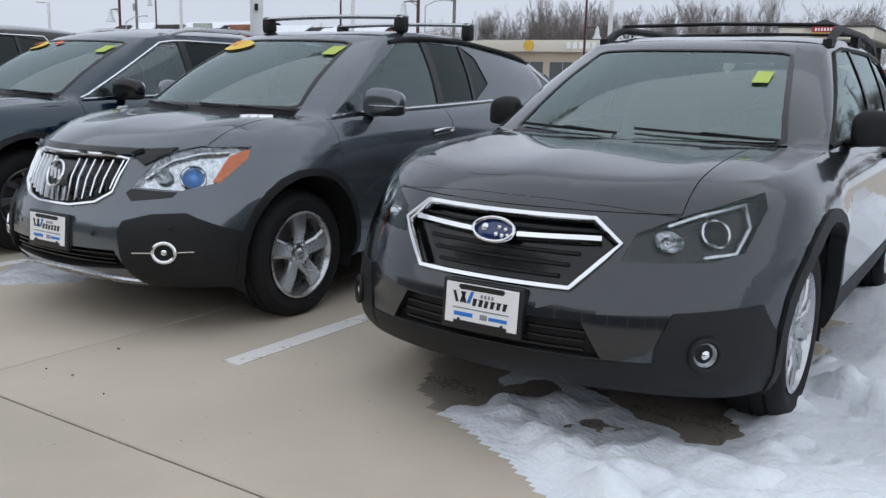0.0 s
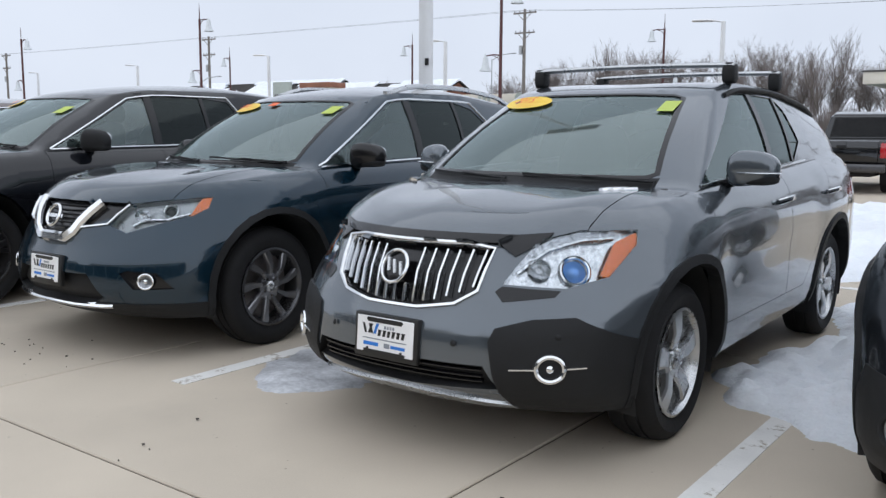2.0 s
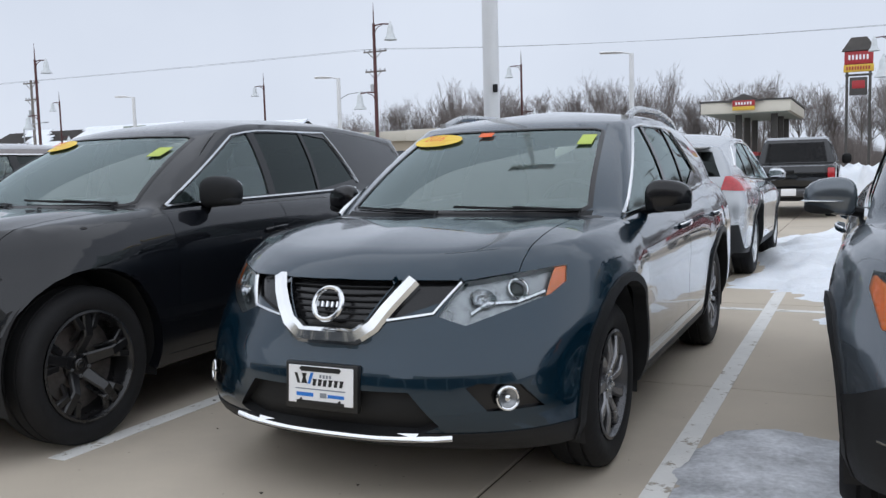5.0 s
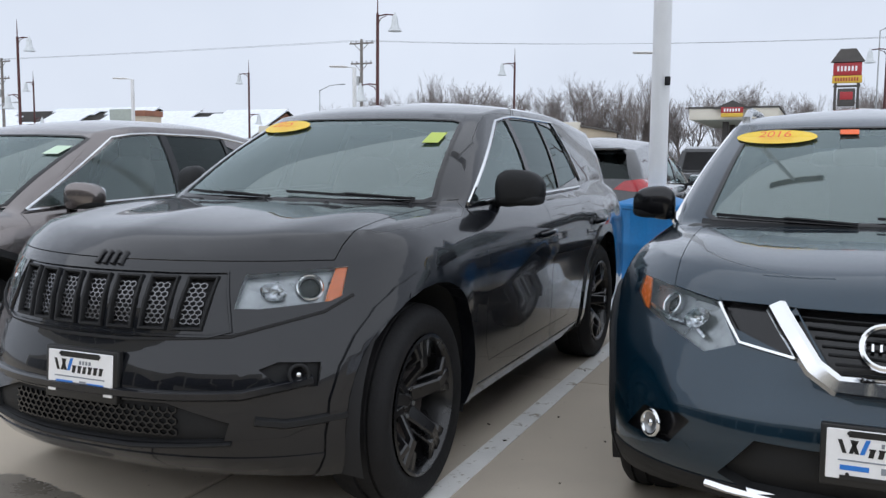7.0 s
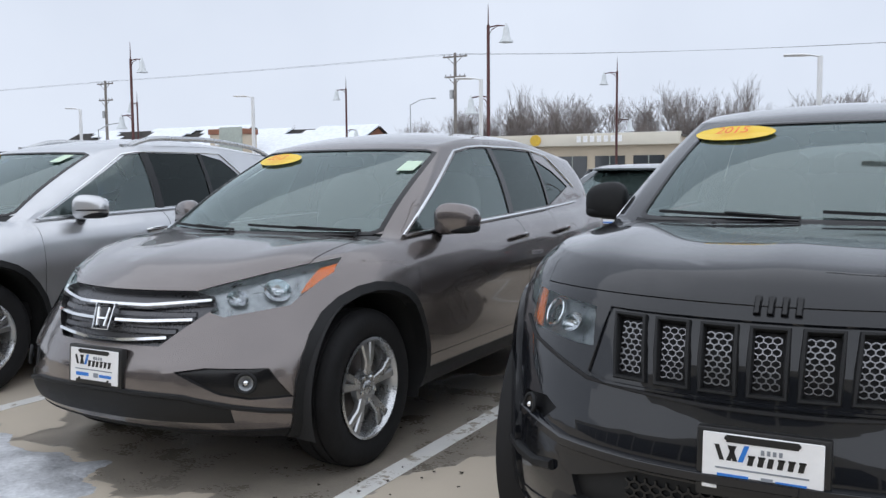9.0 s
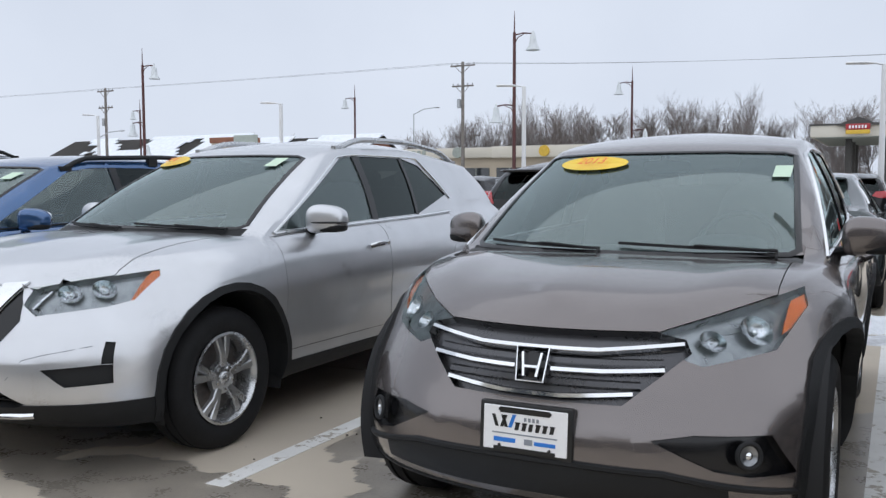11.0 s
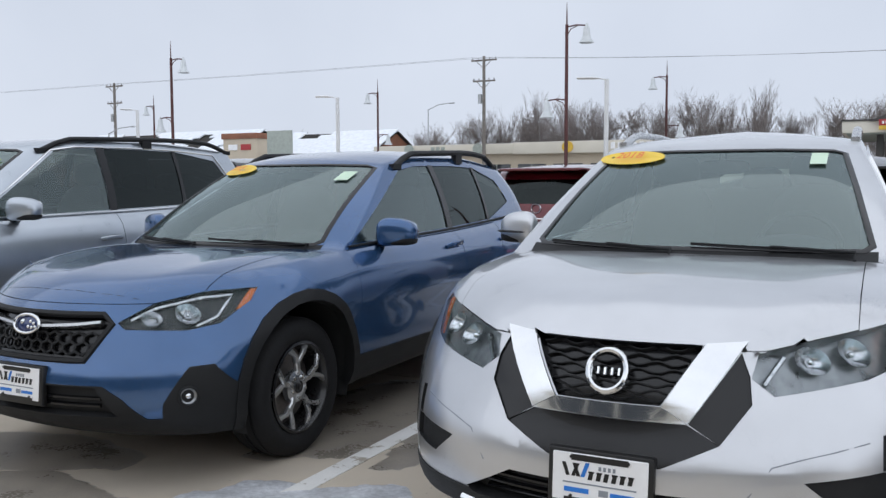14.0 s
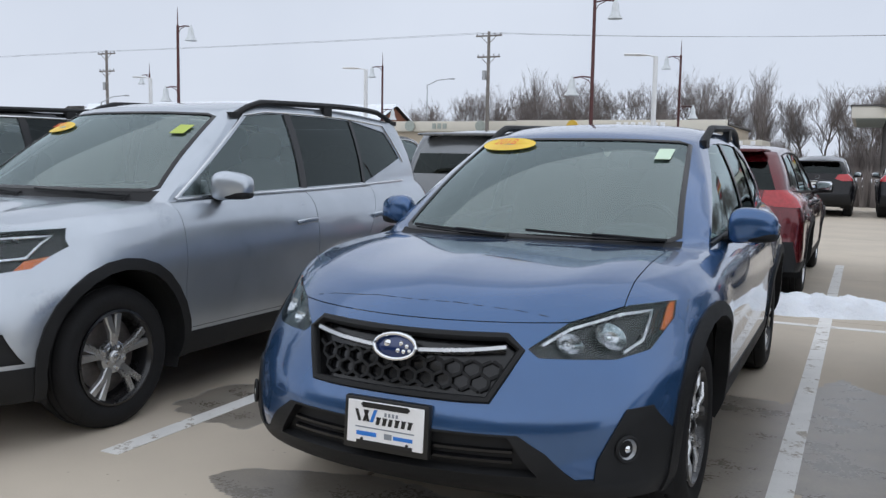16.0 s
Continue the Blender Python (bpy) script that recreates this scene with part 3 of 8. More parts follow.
def shell(p):
    """The whole skin of a car as one grid of faces; regions: 0 sides and bumpers, 1 bonnet, 2 to 4 front, side and rear
    of the upper body, 5 roof."""
    L, hw = p["L"], p["W"] / 2
    Dr, nr, Dt = p.get("Dr", 0.36), p.get("nr", 3.0), p.get("D", 0.95)
    plan = [(0, 0.70), (0.45, 0.76), (0.82, Dt), (1, min(Dt + 0.05, p["yA"] - 0.04))]
    square = [(0, 2.4), (0.45, 2.3), (0.82, 2.02), (1, 2.0)]
    side, nose, tail = p.get("side", SIDE), p.get("nose", NOSE), p.get("tail", TAIL)
    yA, zsh, zlow = p["yA"], p["shoulder"], p.get("low", [(0, 0.25), (0.6, 0.24), (1.2, 0.27), (p["L"] - 0.8, 0.29), (p["L"], 0.34)])
    yw = (p["fo"], p["fo"] + p["wb"])
    bm = bmesh.new()
    half = []
    for r in range(ROWS + 1):
        k = r / ROWS
        m, dn, dt = curve(side, k), curve(nose, k), curve(tail, k)
        D, n = curve(plan, k), curve(square, k)
        cols = []
        def place(x, y):
            f = 1 - p.get("taper", 0.035) * max(0, (1.6 - y) / 1.6) ** 2 - (0.02 + p.get("tuck_in", 0.09) * k ** 3) * max(0, (y - L + 2.6) / 2.6) ** 1.6
            fl = p.get("flare", 0.02) * sum(math.exp(-((y - w) / 0.36) ** 4) for w in yw) * math.exp(-((k - 0.62) / 0.3) ** 2)
            x = x * m * f + fl * (x / hw) ** 3
            z0, z1 = curve(zlow, y), curve(zsh, y) - p.get("drop", 0.0) * (abs(x) / hw) ** 2 * max(0, 1 - y / yA)
            cols.append(Vector((x, y, z0 + (z1 - z0) * k)))
        for i in range(NA + 1):
            a = math.pi / 2 * i / NA
            s, c = math.sin(a) ** (2 / n), math.cos(a) ** (2 / n) if i < NA else 0
            place(hw * s, dn * (1 - s ** 4) + D * (1 - c))
        for i in range(1, NB):
            place(hw, D + (L - Dr - D) * i / NB)
        for i in range(NN, -1, -1):
            a = math.pi / 2 * i / NN
            s, c = math.sin(a) ** (2 / nr), math.cos(a) ** (2 / nr) if i < NN else 0
            place(hw * s, L - dt * (1 - s ** 4) - Dr * (1 - c))
        half.append(cols)
    nc = len(half[0])
    top = half[-1]
    iN = NN
    iA = min(range(NA, nc), key=lambda i: abs(top[i].y - yA))
    iR = nc - 1 - NN
    cache = {}

    def vert(key, co):
        if key not in cache:
            cache[key] = bm.verts.new(co)
        return cache[key]

    def quad(keys, region):
        """Makes a face and its mirror image."""
        for s in (1, -1):
            vs = []
            for key, co in keys:
                k2 = (key, s) if abs(co.x) > 1e-5 else (key, 0)
                v = vert(k2, Vector((co.x * s if abs(co.x) > 1e-5 else 0, co.y, co.z)))
                if v not in vs:
                    vs.append(v)
            if len(vs) < 3:
                continue
            f = bm.faces.new(vs if s > 0 else vs[::-1])
            f.material_index = region

    for r in range(ROWS):
        for i in range(nc - 1):
            ks = [(r, i), (r, i + 1), (r + 1, i + 1), (r + 1, i)]
            quad([(("l", *k), half[k[0]][k[1]]) for k in ks], 0)

    # bonnet: between nose edge, wings and the foot of the windscreen
    nF = iA - iN
    A = top[iA]
    p["xA"] = A.x
    yc, zc = p["yc"], p["zc"]
    cowl = []
    for i in range(iN + 1):
        u = top[i].x / top[iN].x
        cowl.append(Vector((A.x * u, yc + (A.y - yc) * u ** 2.4, zc + (A.z - zc) * u ** 3)))
    hc = p.get("crown", 0.05)
    grid = {}
    for j in range(nF + 1):
        wing = top[iN + j]
        v = (wing.y - top[iN].y) / (A.y - top[iN].y)
        N0 = top[0]
        mid = Vector((0, N0.y + (yc - N0.y) * v, N0.z + (zc - N0.z) * v + hc * (math.sin(math.pi * v ** 0.6)) ** 0.8))
        for i in range(iN + 1):
            u = top[i].x / top[iN].x
            q = top[i] * (1 - v) + cowl[i] * v + mid * (1 - u) + wing * u
            q = q - (N0 * ((1 - u) * (1 - v)) + top[iN] * (u * (1 - v)) + cowl[0] * ((1 - u) * v) + A * (u * v))
            q.z += p.get("rise", 0.02) * math.sin(math.pi * v) * math.exp(-((u - 0.72) / 0.16) ** 2)
            grid[i, j] = q
    for j in range(nF):
        for i in range(iN):
            ks = [(i, j), (i + 1, j), (i + 1, j + 1), (i, j + 1)]
            def key(i, j):
                if j == 0:
                    return ("l", ROWS, i)
                if i == iN:
                    return ("l", ROWS, iN + j)
                return ("c", i) if j == nF else ("h", i, j)
            quad([(key(*k), grid[k]) for k in ks], 1)

    # upper body: from the foot line to the roof line
    base = [(("c", i) if i < iN else ("l", ROWS, iA), cowl[i] if i < iN else A) for i in range(iN + 1)]
    base += [(("l", ROWS, i), top[i]) for i in range(iA + 1, nc)]
    xr, yh, zh, rail = p["xr"], p["yh"], p["zh"], p["rail"]
    yr, bowh, bowr = p["yr"], p.get("bowh", 0.16), p.get("bowr", 0.14)
    roof = []
    for i in range(iN + 1):
        u = top[i].x / top[iN].x
        roof.append(Vector((xr * u, yh + bowh * u ** 2.2, zh + (curve(rail, yh + bowh) - zh) * u ** 2.2)))
    nS = iR - iA
    for i in range(1, nS + 1):
        v = (top[iA + i].y - A.y) / (top[iR].y - A.y)
        y = yh + bowh + (yr - bowr - yh - bowh) * v
        roof.append(Vector((xr * (1 - p.get("roof_taper", 0.05) * max(0, v - 0.3) ** 1.5), y, curve(rail, y))))
    C = roof[-1]
    zr = p.get("zr", C.z + 0.03)
    for i in range(iR + 1, nc):
        u = top[i].x / top[iR].x
        roof.append(Vector((C.x * u, yr - bowr * u ** 2.2, zr + (C.z - zr) * u ** 2.2)))
    m = len(base)
    lev = []
    for r in range(NG + 1):
        s = r / NG
        row = []
        for i in range(m):
            q = base[i][1].lerp(roof[i], s)
            if p.get("deck") and i > iN + nS:
                w = ((m - 1 - i) / NN)
                q.y = base[i][1].y + (roof[i].y - base[i][1].y) * (s ** 0.6 * (1 - w) + s * w)
                q.z = base[i][1].z + (roof[i].z - base[i][1].z) * (s ** 1.8 * (1 - w) + s * w)
            b = math.sin(math.pi * s)
            if i < iN:
                q += Vector((0, -0.035, 0.02)) * b * (1 - (i / iN) ** 4)
            elif i > iN + nS:
                q += Vector((0, 0.04, 0)) * b * (1 - ((m - 1 - i) / NN) ** 4)
            q.x += math.copysign(p.get("belly", 0.022) * b * min(1, abs(q.x) / 0.5), q.x) if q.x > 1e-5 else 0
            row.append(q)
        lev.append(row)

    def gkey(r, i):
        return base[i][0] if r == 0 else ("g", r, i)
    for r in range(NG):
        for i in range(m - 1):
            region = 2 if i < iN else 3 if i < iN + nS else 4
            ks = [(r, i), (r, i + 1), (r + 1, i + 1), (r + 1, i)]
            quad([(gkey(*k), lev[k[0]][k[1]]) for k in ks], region)
    # roof
    cr = p.get("roof_crown", 0.035)
    F0, R0 = roof[0], roof[-1]
    rg = {}
    for j in range(nS + 1):
        w = roof[iN + j]
        v = j / nS
        mid = Vector((0, F0.y + (R0.y - F0.y) * v, F0.z + (R0.z - F0.z) * v + (p["H"] - max(F0.z, R0.z)) * math.sin(math.pi * v) ** 0.8))
        for i in range(iN + 1):
            u = top[i].x / top[iN].x
            b = roof[m - 1 - i]
            q = roof[i] * (1 - v) + b * v + mid * (1 - u) + w * u
            q = q - (F0 * ((1 - u) * (1 - v)) + roof[iN] * (u * (1 - v)) + R0 * ((1 - u) * v) + C * (u * v))
            q.z += cr * math.sin(math.pi * v) * 0.6 * (1 - u ** 4) * u
            rg[i, j] = q
    for j in range(nS):
        for i in range(iN):
            def rkey(i, j):
                if j == 0:
                    return ("g", NG, i)
                if j == nS:
                    return ("g", NG, m - 1 - i)
                return ("g", NG, iN + j) if i == iN else ("r", i, j)
            ks = [(i, j), (i + 1, j), (i + 1, j + 1), (i, j + 1)]
            quad([(rkey(*k), rg[k]) for k in ks], 5)
    bm.normal_update()
    return bm


def disc_poly(cy, cz, r, n=28):
    return [(cy + r * math.cos(2 * math.pi * i / n), cz + r * math.sin(2 * math.pi * i / n)) for i in range(n)]


WHEELS = {}


def wheel_meshes(style):
    """Tyre, barrel, spokes, cap and disc of one wheel, as meshes that all such wheels share; the outer face looks to +x."""
    name, R, rr, w, count, kind, metal = style[:7]
    rec = style[7] if len(style) > 7 else 0.0
    if name in WHEELS:
        return WHEELS[name]
    h = w / 2
    t = bmesh.new()
    lathe(t, [(h - 0.055, rr - 0.012), (h - 0.012, rr + 0.004), (h, rr + 0.03), (h + 0.006, (R + rr) / 2 + 0.01), (h - 0.004, R - 0.028), (h - 0.022, R - 0.008),
              (h - 0.05, R), (h - 0.052, R - 0.008), (h - 0.062, R - 0.008), (h - 0.064, R + 0.001), (0.012, R + 0.002), (0.01, R - 0.007), (-0.01, R - 0.007), (-0.012, R + 0.002),
              (-h + 0.05, R), (-h + 0.02, R - 0.01), (-h, (R + rr) / 2), (-h + 0.03, rr - 0.01)], 56)
    b = bmesh.new()
    lathe(b, [(h - 0.004, rr + 0.004), (h, rr - 0.008), (h - 0.016, rr - 0.018), (h - 0.03, rr - 0.024), (-h + 0.02, rr - 0.045), (-h + 0.01, rr)], 56)
    sp = bmesh.new()
    hx = h - 0.028 - rec

    def spoke(a, r0, w0, r1, w1, x0, x1, th=0.03, twist=0.0):
        vs = []
        for r, ww, x, tw in ((r0, w0, x0, 0), ((r0 + r1) / 2, (w0 + w1) / 2 * 0.9, max(x0, x1) + 0.006, twist / 2), (r1, w1, x1, twist)):
            for dx, k in ((0, 0.72), (-0.008, 1.0), (-th, 0.9)):
                for s in (-1, 1):
                    c = a + tw
                    vs.append(sp.verts.new((x + dx, r * math.cos(c) - s * k * ww / 2 * math.sin(c), r * math.sin(c) + s * k * ww / 2 * math.cos(c))))
        for q in range(2):
            o = q * 6
            for f in ((0, 1, 7, 6), (0, 6, 8, 2), (1, 3, 9, 7), (2, 8, 10, 4), (3, 5, 11, 9)):
                sp.faces.new([vs[o + i] for i in f])
    for i in range(count):
        a = 2 * math.pi * i / count + math.pi / 2
        if kind == "five":
            spoke(a, 0.045, 0.075, rr - 0.016, 0.11, hx, h - 0.014)
        elif kind == "twin":
            for s in (-1, 1):
                spoke(a + s * 0.06, 0.04, 0.03, rr - 0.016, 0.042, hx, h - 0.016, twist=s * 0.10)
        elif kind == "blade":
            spoke(a, 0.045, 0.022, rr - 0.016, 0.055, hx, h - 0.014, twist=0.25)
        elif kind == "fork":
            spoke(a, 0.045, 0.034, rr * 0.58, 0.03, hx, hx + 0.008, 0.02)
            for s in (-1, 1):
                spoke(a, rr * 0.50, 0.026, rr - 0.016, 0.034, hx + 0.006, h - 0.012, 0.02, twist=s * 0.33)
        elif kind == "star":
            spoke(a, 0.045, 0.07, rr - 0.016, 0.05, hx, h - 0.012)
            for s in (-1, 1):
                spoke(a + s * 0.10, rr * 0.45, 0.045, rr - 0.016, 0.035, hx - 0.004, h - 0.014, twist=s * 0.16)
        else:
            spoke(a, 0.045, 0.045, rr - 0.016, 0.05, hx, h - 0.014)
    lathe(sp, [(hx - 0.03, 0.085), (hx - 0.004, 0.08), (hx + 0.004, 0.062), (hx + 0.002, 0.0001)], 24)
    lug = bmesh.new()
    for i in range(5):
        a = 2 * math.pi * (i + 0.5) / 5 + math.pi / 2
        bmesh.ops.create_cone(lug, cap_ends=True, segments=6, radius1=0.011, radius2=0.009, depth=0.03,
                              matrix=Matrix.Translation((hx - 0.004, 0.056 * math.cos(a), 0.056 * math.sin(a))) @ Matrix.Rotation(radians(90), 4, "Y"))
    cap = bmesh.new()
    lathe(cap, [(hx - 0.01, 0.034), (hx + 0.009, 0.033), (hx + 0.014, 0.026), (hx + 0.012, 0.018), (hx + 0.016, 0.012), (hx + 0.016, 0.0001)], 24)
    d = bmesh.new()
    lathe(d, [(0.02, 0.0001), (0.02, rr * 0.72), (0.0, rr * 0.72), (0.0, rr * 0.99), (-0.01, rr * 0.99)], 40)
    for s, m in ((t, None), (b, None), (sp, None), (lug, None), (cap, None), (d, None)):
        bmesh.ops.recalc_face_normals(s, faces=s.faces[:])
    WHEELS[name] = (t, b, sp, lug, cap, d, metal)
    return WHEELS[name]


def put_wheels(car, p):
    style = p["wheel"]
    first = None
    for y in (p["fo"], p["fo"] + p["wb"]):
        for s in (1, -1):
            x = s * (p["W"] / 2 - style[3] / 2 - p.get("tuck", 0.025))
            m = Matrix.Translation((x, y, style[1] - 0.004)) @ Matrix.Rotation(0 if s > 0 else math.pi, 4, "Z") @ Matrix.Rotation(0.3 * y + s, 4, "X")
            e = new("wheel")
            e.parent = car
            e.matrix_basis = m
            if first is None:
                t, b, sp, lug, cap, d, metal = wheel_meshes(style)
                key = style[0] + "_set"
                if key not in WHEELS:
                    WHEELS[key] = [part("tyre", t, RUBBER, e), part("rim", b, metal[0], e), part("spokes", sp, metal[1], e, sharp=30),
                                   *[part("lug_nut", nut, CHROME if metal[1] is not BLACKRIM else SILVER, e, smooth=False) for nut in islands(lug)], part("hub_cap", cap, metal[2], e), part("brake_disc", d, DISC, e)]
                    first = WHEELS[key]
                    continue
                first = WHEELS[key]
            for o in first:
                again(o, o.name.split(".")[0], Matrix(), e)


def window_row(p, tree):
    """Side panes as polygons (y, z): from the belt line up to the roof rail, split at the pillars."""
    out = []
    zb = lambda y: curve(p["shoulder"], y) + 0.025
    zt = lambda y: curve(p["rail"], y) - p.get("frame", 0.055)
    A, B, C, Dp = p["panes"]
    yh2 = p["yh"] + p.get("bowh", 0.16)
    # the slope of the A pillar, drawn back
    f0, f1 = p["yA"] + 0.11, yh2 + 0.13
    lo, hi = (f0, zb(f0)), (f1, zt(f1))
    mid = (B, zt(B))
    out.append(("front", [lo, (B, zb(B)), mid, ((f1 + B) / 2, zt((f1 + B) / 2)), hi]))
    b2 = B + 0.075
    out.append(("rear", [(b2, zb(b2)), (C, zb(C)), (C + p.get("lean", 0.0), zt(C + p.get("lean", 0.0))), ((b2 + C) / 2, zt((b2 + C) / 2)), (b2, zt(b2))]))
    c2, ln = C + 0.04, p.get("lean", 0.0)
    yq = Dp[0]
    out.append(("quarter", [(c2, zb(c2)), (yq, zb(yq) + Dp[2]), (Dp[1], zt(Dp[1]) - Dp[3]), (c2 + ln, zt(c2 + ln))]))
    return out


def build_car(name, p, m, label, group="", detail=None, front=True):
    """One car: an empty on the ground with all its parts."""
    car = thing(name, label, p.get("category", "car"), m, group)
    body = shell(p)
    tree = BVHTree.FromBMesh(body)
    hw, L = p["W"] / 2, p["L"]
    col = p["paint"]
    R = p["wheel"][1]
    arch = R + p.get("arch", 0.075)
    lip = p.get("lip", 0.038)
    on = lambda s: (lambda f: f.material_index == 0 and f.calc_center_median().x * s > 0.3)
    clad = p.get("clad", CLAD)
    # wheel openings with their lips
    for y in (p["fo"], p["fo"] + p["wb"]):
        for s in (1, -1):
            hole = carve(body, poly_planes(disc_poly(y, R + 0.01, arch), "x"), on(s))
            hole.free()
            band = poly_planes(disc_poly(y, R + 0.01, arch + lip), "x")
            ringp = carve(body, band, on(s))
            part("wheel_arch", panel(ringp, p.get("lip_off", 0.012), 0.06), clad, car)
            w = bmesh.new()
            lathe(w, [(s * (hw - 0.06), arch + 0.015), (s * (hw - 0.34), arch - 0.01), (s * (hw - 0.34), 0.06)], 26, a0=-0.35, a1=math.pi + 0.35)
            for v in w.verts:
                v.co += Vector((0, y, R + 0.01))
            part("wheel_housing", w, DARK, car)
    # windscreen and other panes
    A = Vector((p["xA"], p["yA"], curve(p["shoulder"], p["yA"])))
    xt, zt, xb, zb = p.get("ws", (p["xr"] - 0.05, p["zh"] - 0.035, A.x - 0.10, p["zc"] + 0.03))
    half = [(xb - 0.03, zb - 0.016), (xb, zb), (xt + (xb - xt) * 0.45, zb + (zt - zb) * 0.56), (xt, zt - 0.02), (xt - 0.05, zt - 0.006), (xt * 0.5, zt)]
    ws = half + [(-x, z) for x, z in half[::-1]]
    pane = carve(body, poly_planes(ws, "y"), lambda f: f.material_index == 2)
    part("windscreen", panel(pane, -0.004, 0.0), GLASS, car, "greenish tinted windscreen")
    strip = carve(body, poly_planes([(-xb - 0.02, zb - 0.018), (xb + 0.02, zb - 0.018), (xb + 0.02, zb - 0.13), (-xb - 0.02, zb - 0.13)], "y"), lambda f: f.material_index == 2)
    strip = max(islands(strip), key=lambda m: len(m.faces))
    part("cowl_panel", panel(strip, 0.0, 0.01), CLAD, car, "black plastic cowl below the windscreen")
    part("windscreen_seal", ribbon(tree, "y", ws, 0.026, 0.003, closed=True, step=0.06), GLOSSBLACK, car, "thin black windscreen seal")
    g2 = p.get("rearglass", [(-0.60, 1.16), (0.60, 1.16), (0.5, p["zh"] - 0.04), (-0.5, p["zh"] - 0.04)])
    part("rear_window", panel(carve(body, poly_planes(g2, "y"), lambda f: f.material_index == 4), -0.004, 0.0), p.get("rear_glass", PRIVACY), car, "tinted rear window")
    for s in (1, -1):
        for nm, poly in window_row(p, tree):
            pn = carve(body, poly_planes(poly, "x"), lambda f: f.material_index == 3 and f.calc_center_median().x * s > 0)
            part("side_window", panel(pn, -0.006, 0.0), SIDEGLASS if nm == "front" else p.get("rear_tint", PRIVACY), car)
    # black pillar trims between the panes
    for s in (1, -1):
        B, C = p["panes"][1], p["panes"][2]
        for y0, y1, ln in ((B, B + 0.075, 0), (C, C + 0.04, p.get("lean", 0))):
            z0, z1 = curve(p["shoulder"], y0) + 0.022, curve(p["rail"], y0 + ln) - 0.052
            pn = carve(body, poly_planes([(y0 + 0.001, z0), (y1 - 0.001, z0), (y1 + ln - 0.001, z1), (y0 + ln + 0.001, z1)], "x"), lambda f: f.material_index == 3 and f.calc_center_median().x * s > 0)
            part("pillar_trim", panel(pn, 0.001, 0.02), GLOSSBLACK, car)
    # front details of this model come before the lower cladding is cut
    if detail:
        detail(car, p, body, tree)
    # bonnet
    hp = [(p["hood"][0][0], -0.5)] + p["hood"]
    hp = hp + [(-x, y) for x, y in hp[::-1]]
    around = poly_planes(hp, "z")
    around.append((Vector((0, 0, curve(p["shoulder"], 0) - p.get("brow", 0.015))), Vector((0, 0, -1))))
    hood = carve(body, around, lambda f: f.material_index == 1 or (f.material_index == 0 and f.normal.z > 0.05 and f.calc_center_median().y < 0.8))
    hood = max(islands(hood), key=lambda m: sum(f.calc_area() for f in m.faces))
    part("bonnet", panel(hood, 0.001, 0.03, 0.0035), col, car)
    # doors
    B = p["panes"][1] + 0.04
    fo, wb = p["fo"], p["wb"]
    d0 = p["yA"] + p.get("door0", 0.02)
    zs = p.get("sill", 0.42)
    end = fo + wb
    for s in (1, -1):
        for poly in ([(d0, zs + 0.08), (d0 + 0.05, zs), (B, zs), (B, 1.3), (d0, 1.3)],
                     [(B, zs), (end - arch - lip - 0.10, zs), (end - arch - lip + 0.10, 0.72), (end - 0.12, 0.92), (end + 0.0, 1.3), (B, 1.3)]):
            dp = carve(body, poly_planes(poly, "x"), on(s))
            d = part("door", panel(dp, 0.0, 0.03, 0.003), col, car)
            yy = max(v[0] for v in poly[:4] if v[1] < 0.6) - 0.05
            yy = B - 0.14 if poly[0][0] < B - 0.01 else end - 0.16
            zz = p.get("handle_z", 0.93)
            q, nn = cast(tree, "x", yy, zz, s)
            if q is not None:
                hb = bmesh.new()
                pts = [q + nn * 0.006 + Vector((0, -0.10, 0)), q + nn * 0.034 + Vector((0, -0.075, 0.004)), q + nn * 0.042 + Vector((0, 0, 0.008)),
                       q + nn * 0.034 + Vector((0, 0.075, 0.010)), q + nn * 0.006 + Vector((0, 0.10, 0.010))]
                sweep(hb, pts, ring_shape(0.009, 8, 0.016))
                bmesh.ops.recalc_face_normals(hb, faces=hb.faces[:])
                part("door_handle", hb, p.get("handle", col), d)
    # lower cladding along sills and bumpers
    zc = p.get("clad_z", 0.40)
    if zc:
        for z, ahead in ((zc, False), (p.get("clad_front", zc), True)):
            low = carve(body, [(Vector((0, 0, z)), Vector((0, 0, 1)))], lambda f: f.material_index == 0 and (f.calc_center_median().y < p["fo"]) == ahead)
            for piece in islands(low):
                part("lower_cladding", panel(piece, 0.004, 0.02), clad, car)
    bo = part("body", body, col, car, sharp=50)
    # trims round the side windows
    if p.get("trim", CHROME):
        for s in (1, -1):
            lo = [(y, curve(p["shoulder"], y) + 0.012) for y in np.linspace(p["yA"] + 0.07, p["panes"][3][0], 9)]
            t = ribbon(tree, "x", lo, 0.016, 0.010, s)
            part("belt_trim", t, p.get("trim", CHROME), car)
            if p.get("trim_over", True):
                f0 = p["yA"] + 0.06
                yh2 = p["yh"] + p.get("bowh", 0.16)
                hi = [(f0, curve(p["shoulder"], f0) + 0.015)] + [(y, curve(p["rail"], y) - 0.045) for y in np.linspace(yh2 + 0.10, p["panes"][3][1], 9)] + [(p["panes"][3][0] + 0.05, curve(p["shoulder"], p["panes"][3][0]) + p["panes"][3][2])]
                part("window_trim", ribbon(tree, "x", hi, 0.016, 0.010, s), p.get("trim", CHROME), car)
    # underside and inside
    u = bmesh.new()
    block(u, -hw + 0.22, hw - 0.22, 0.62, L - 0.45, 0.26, 0.40, 0.03)
    part("underbody", u, DARK, car)
    inside(car, p)
    put_wheels(car, p)
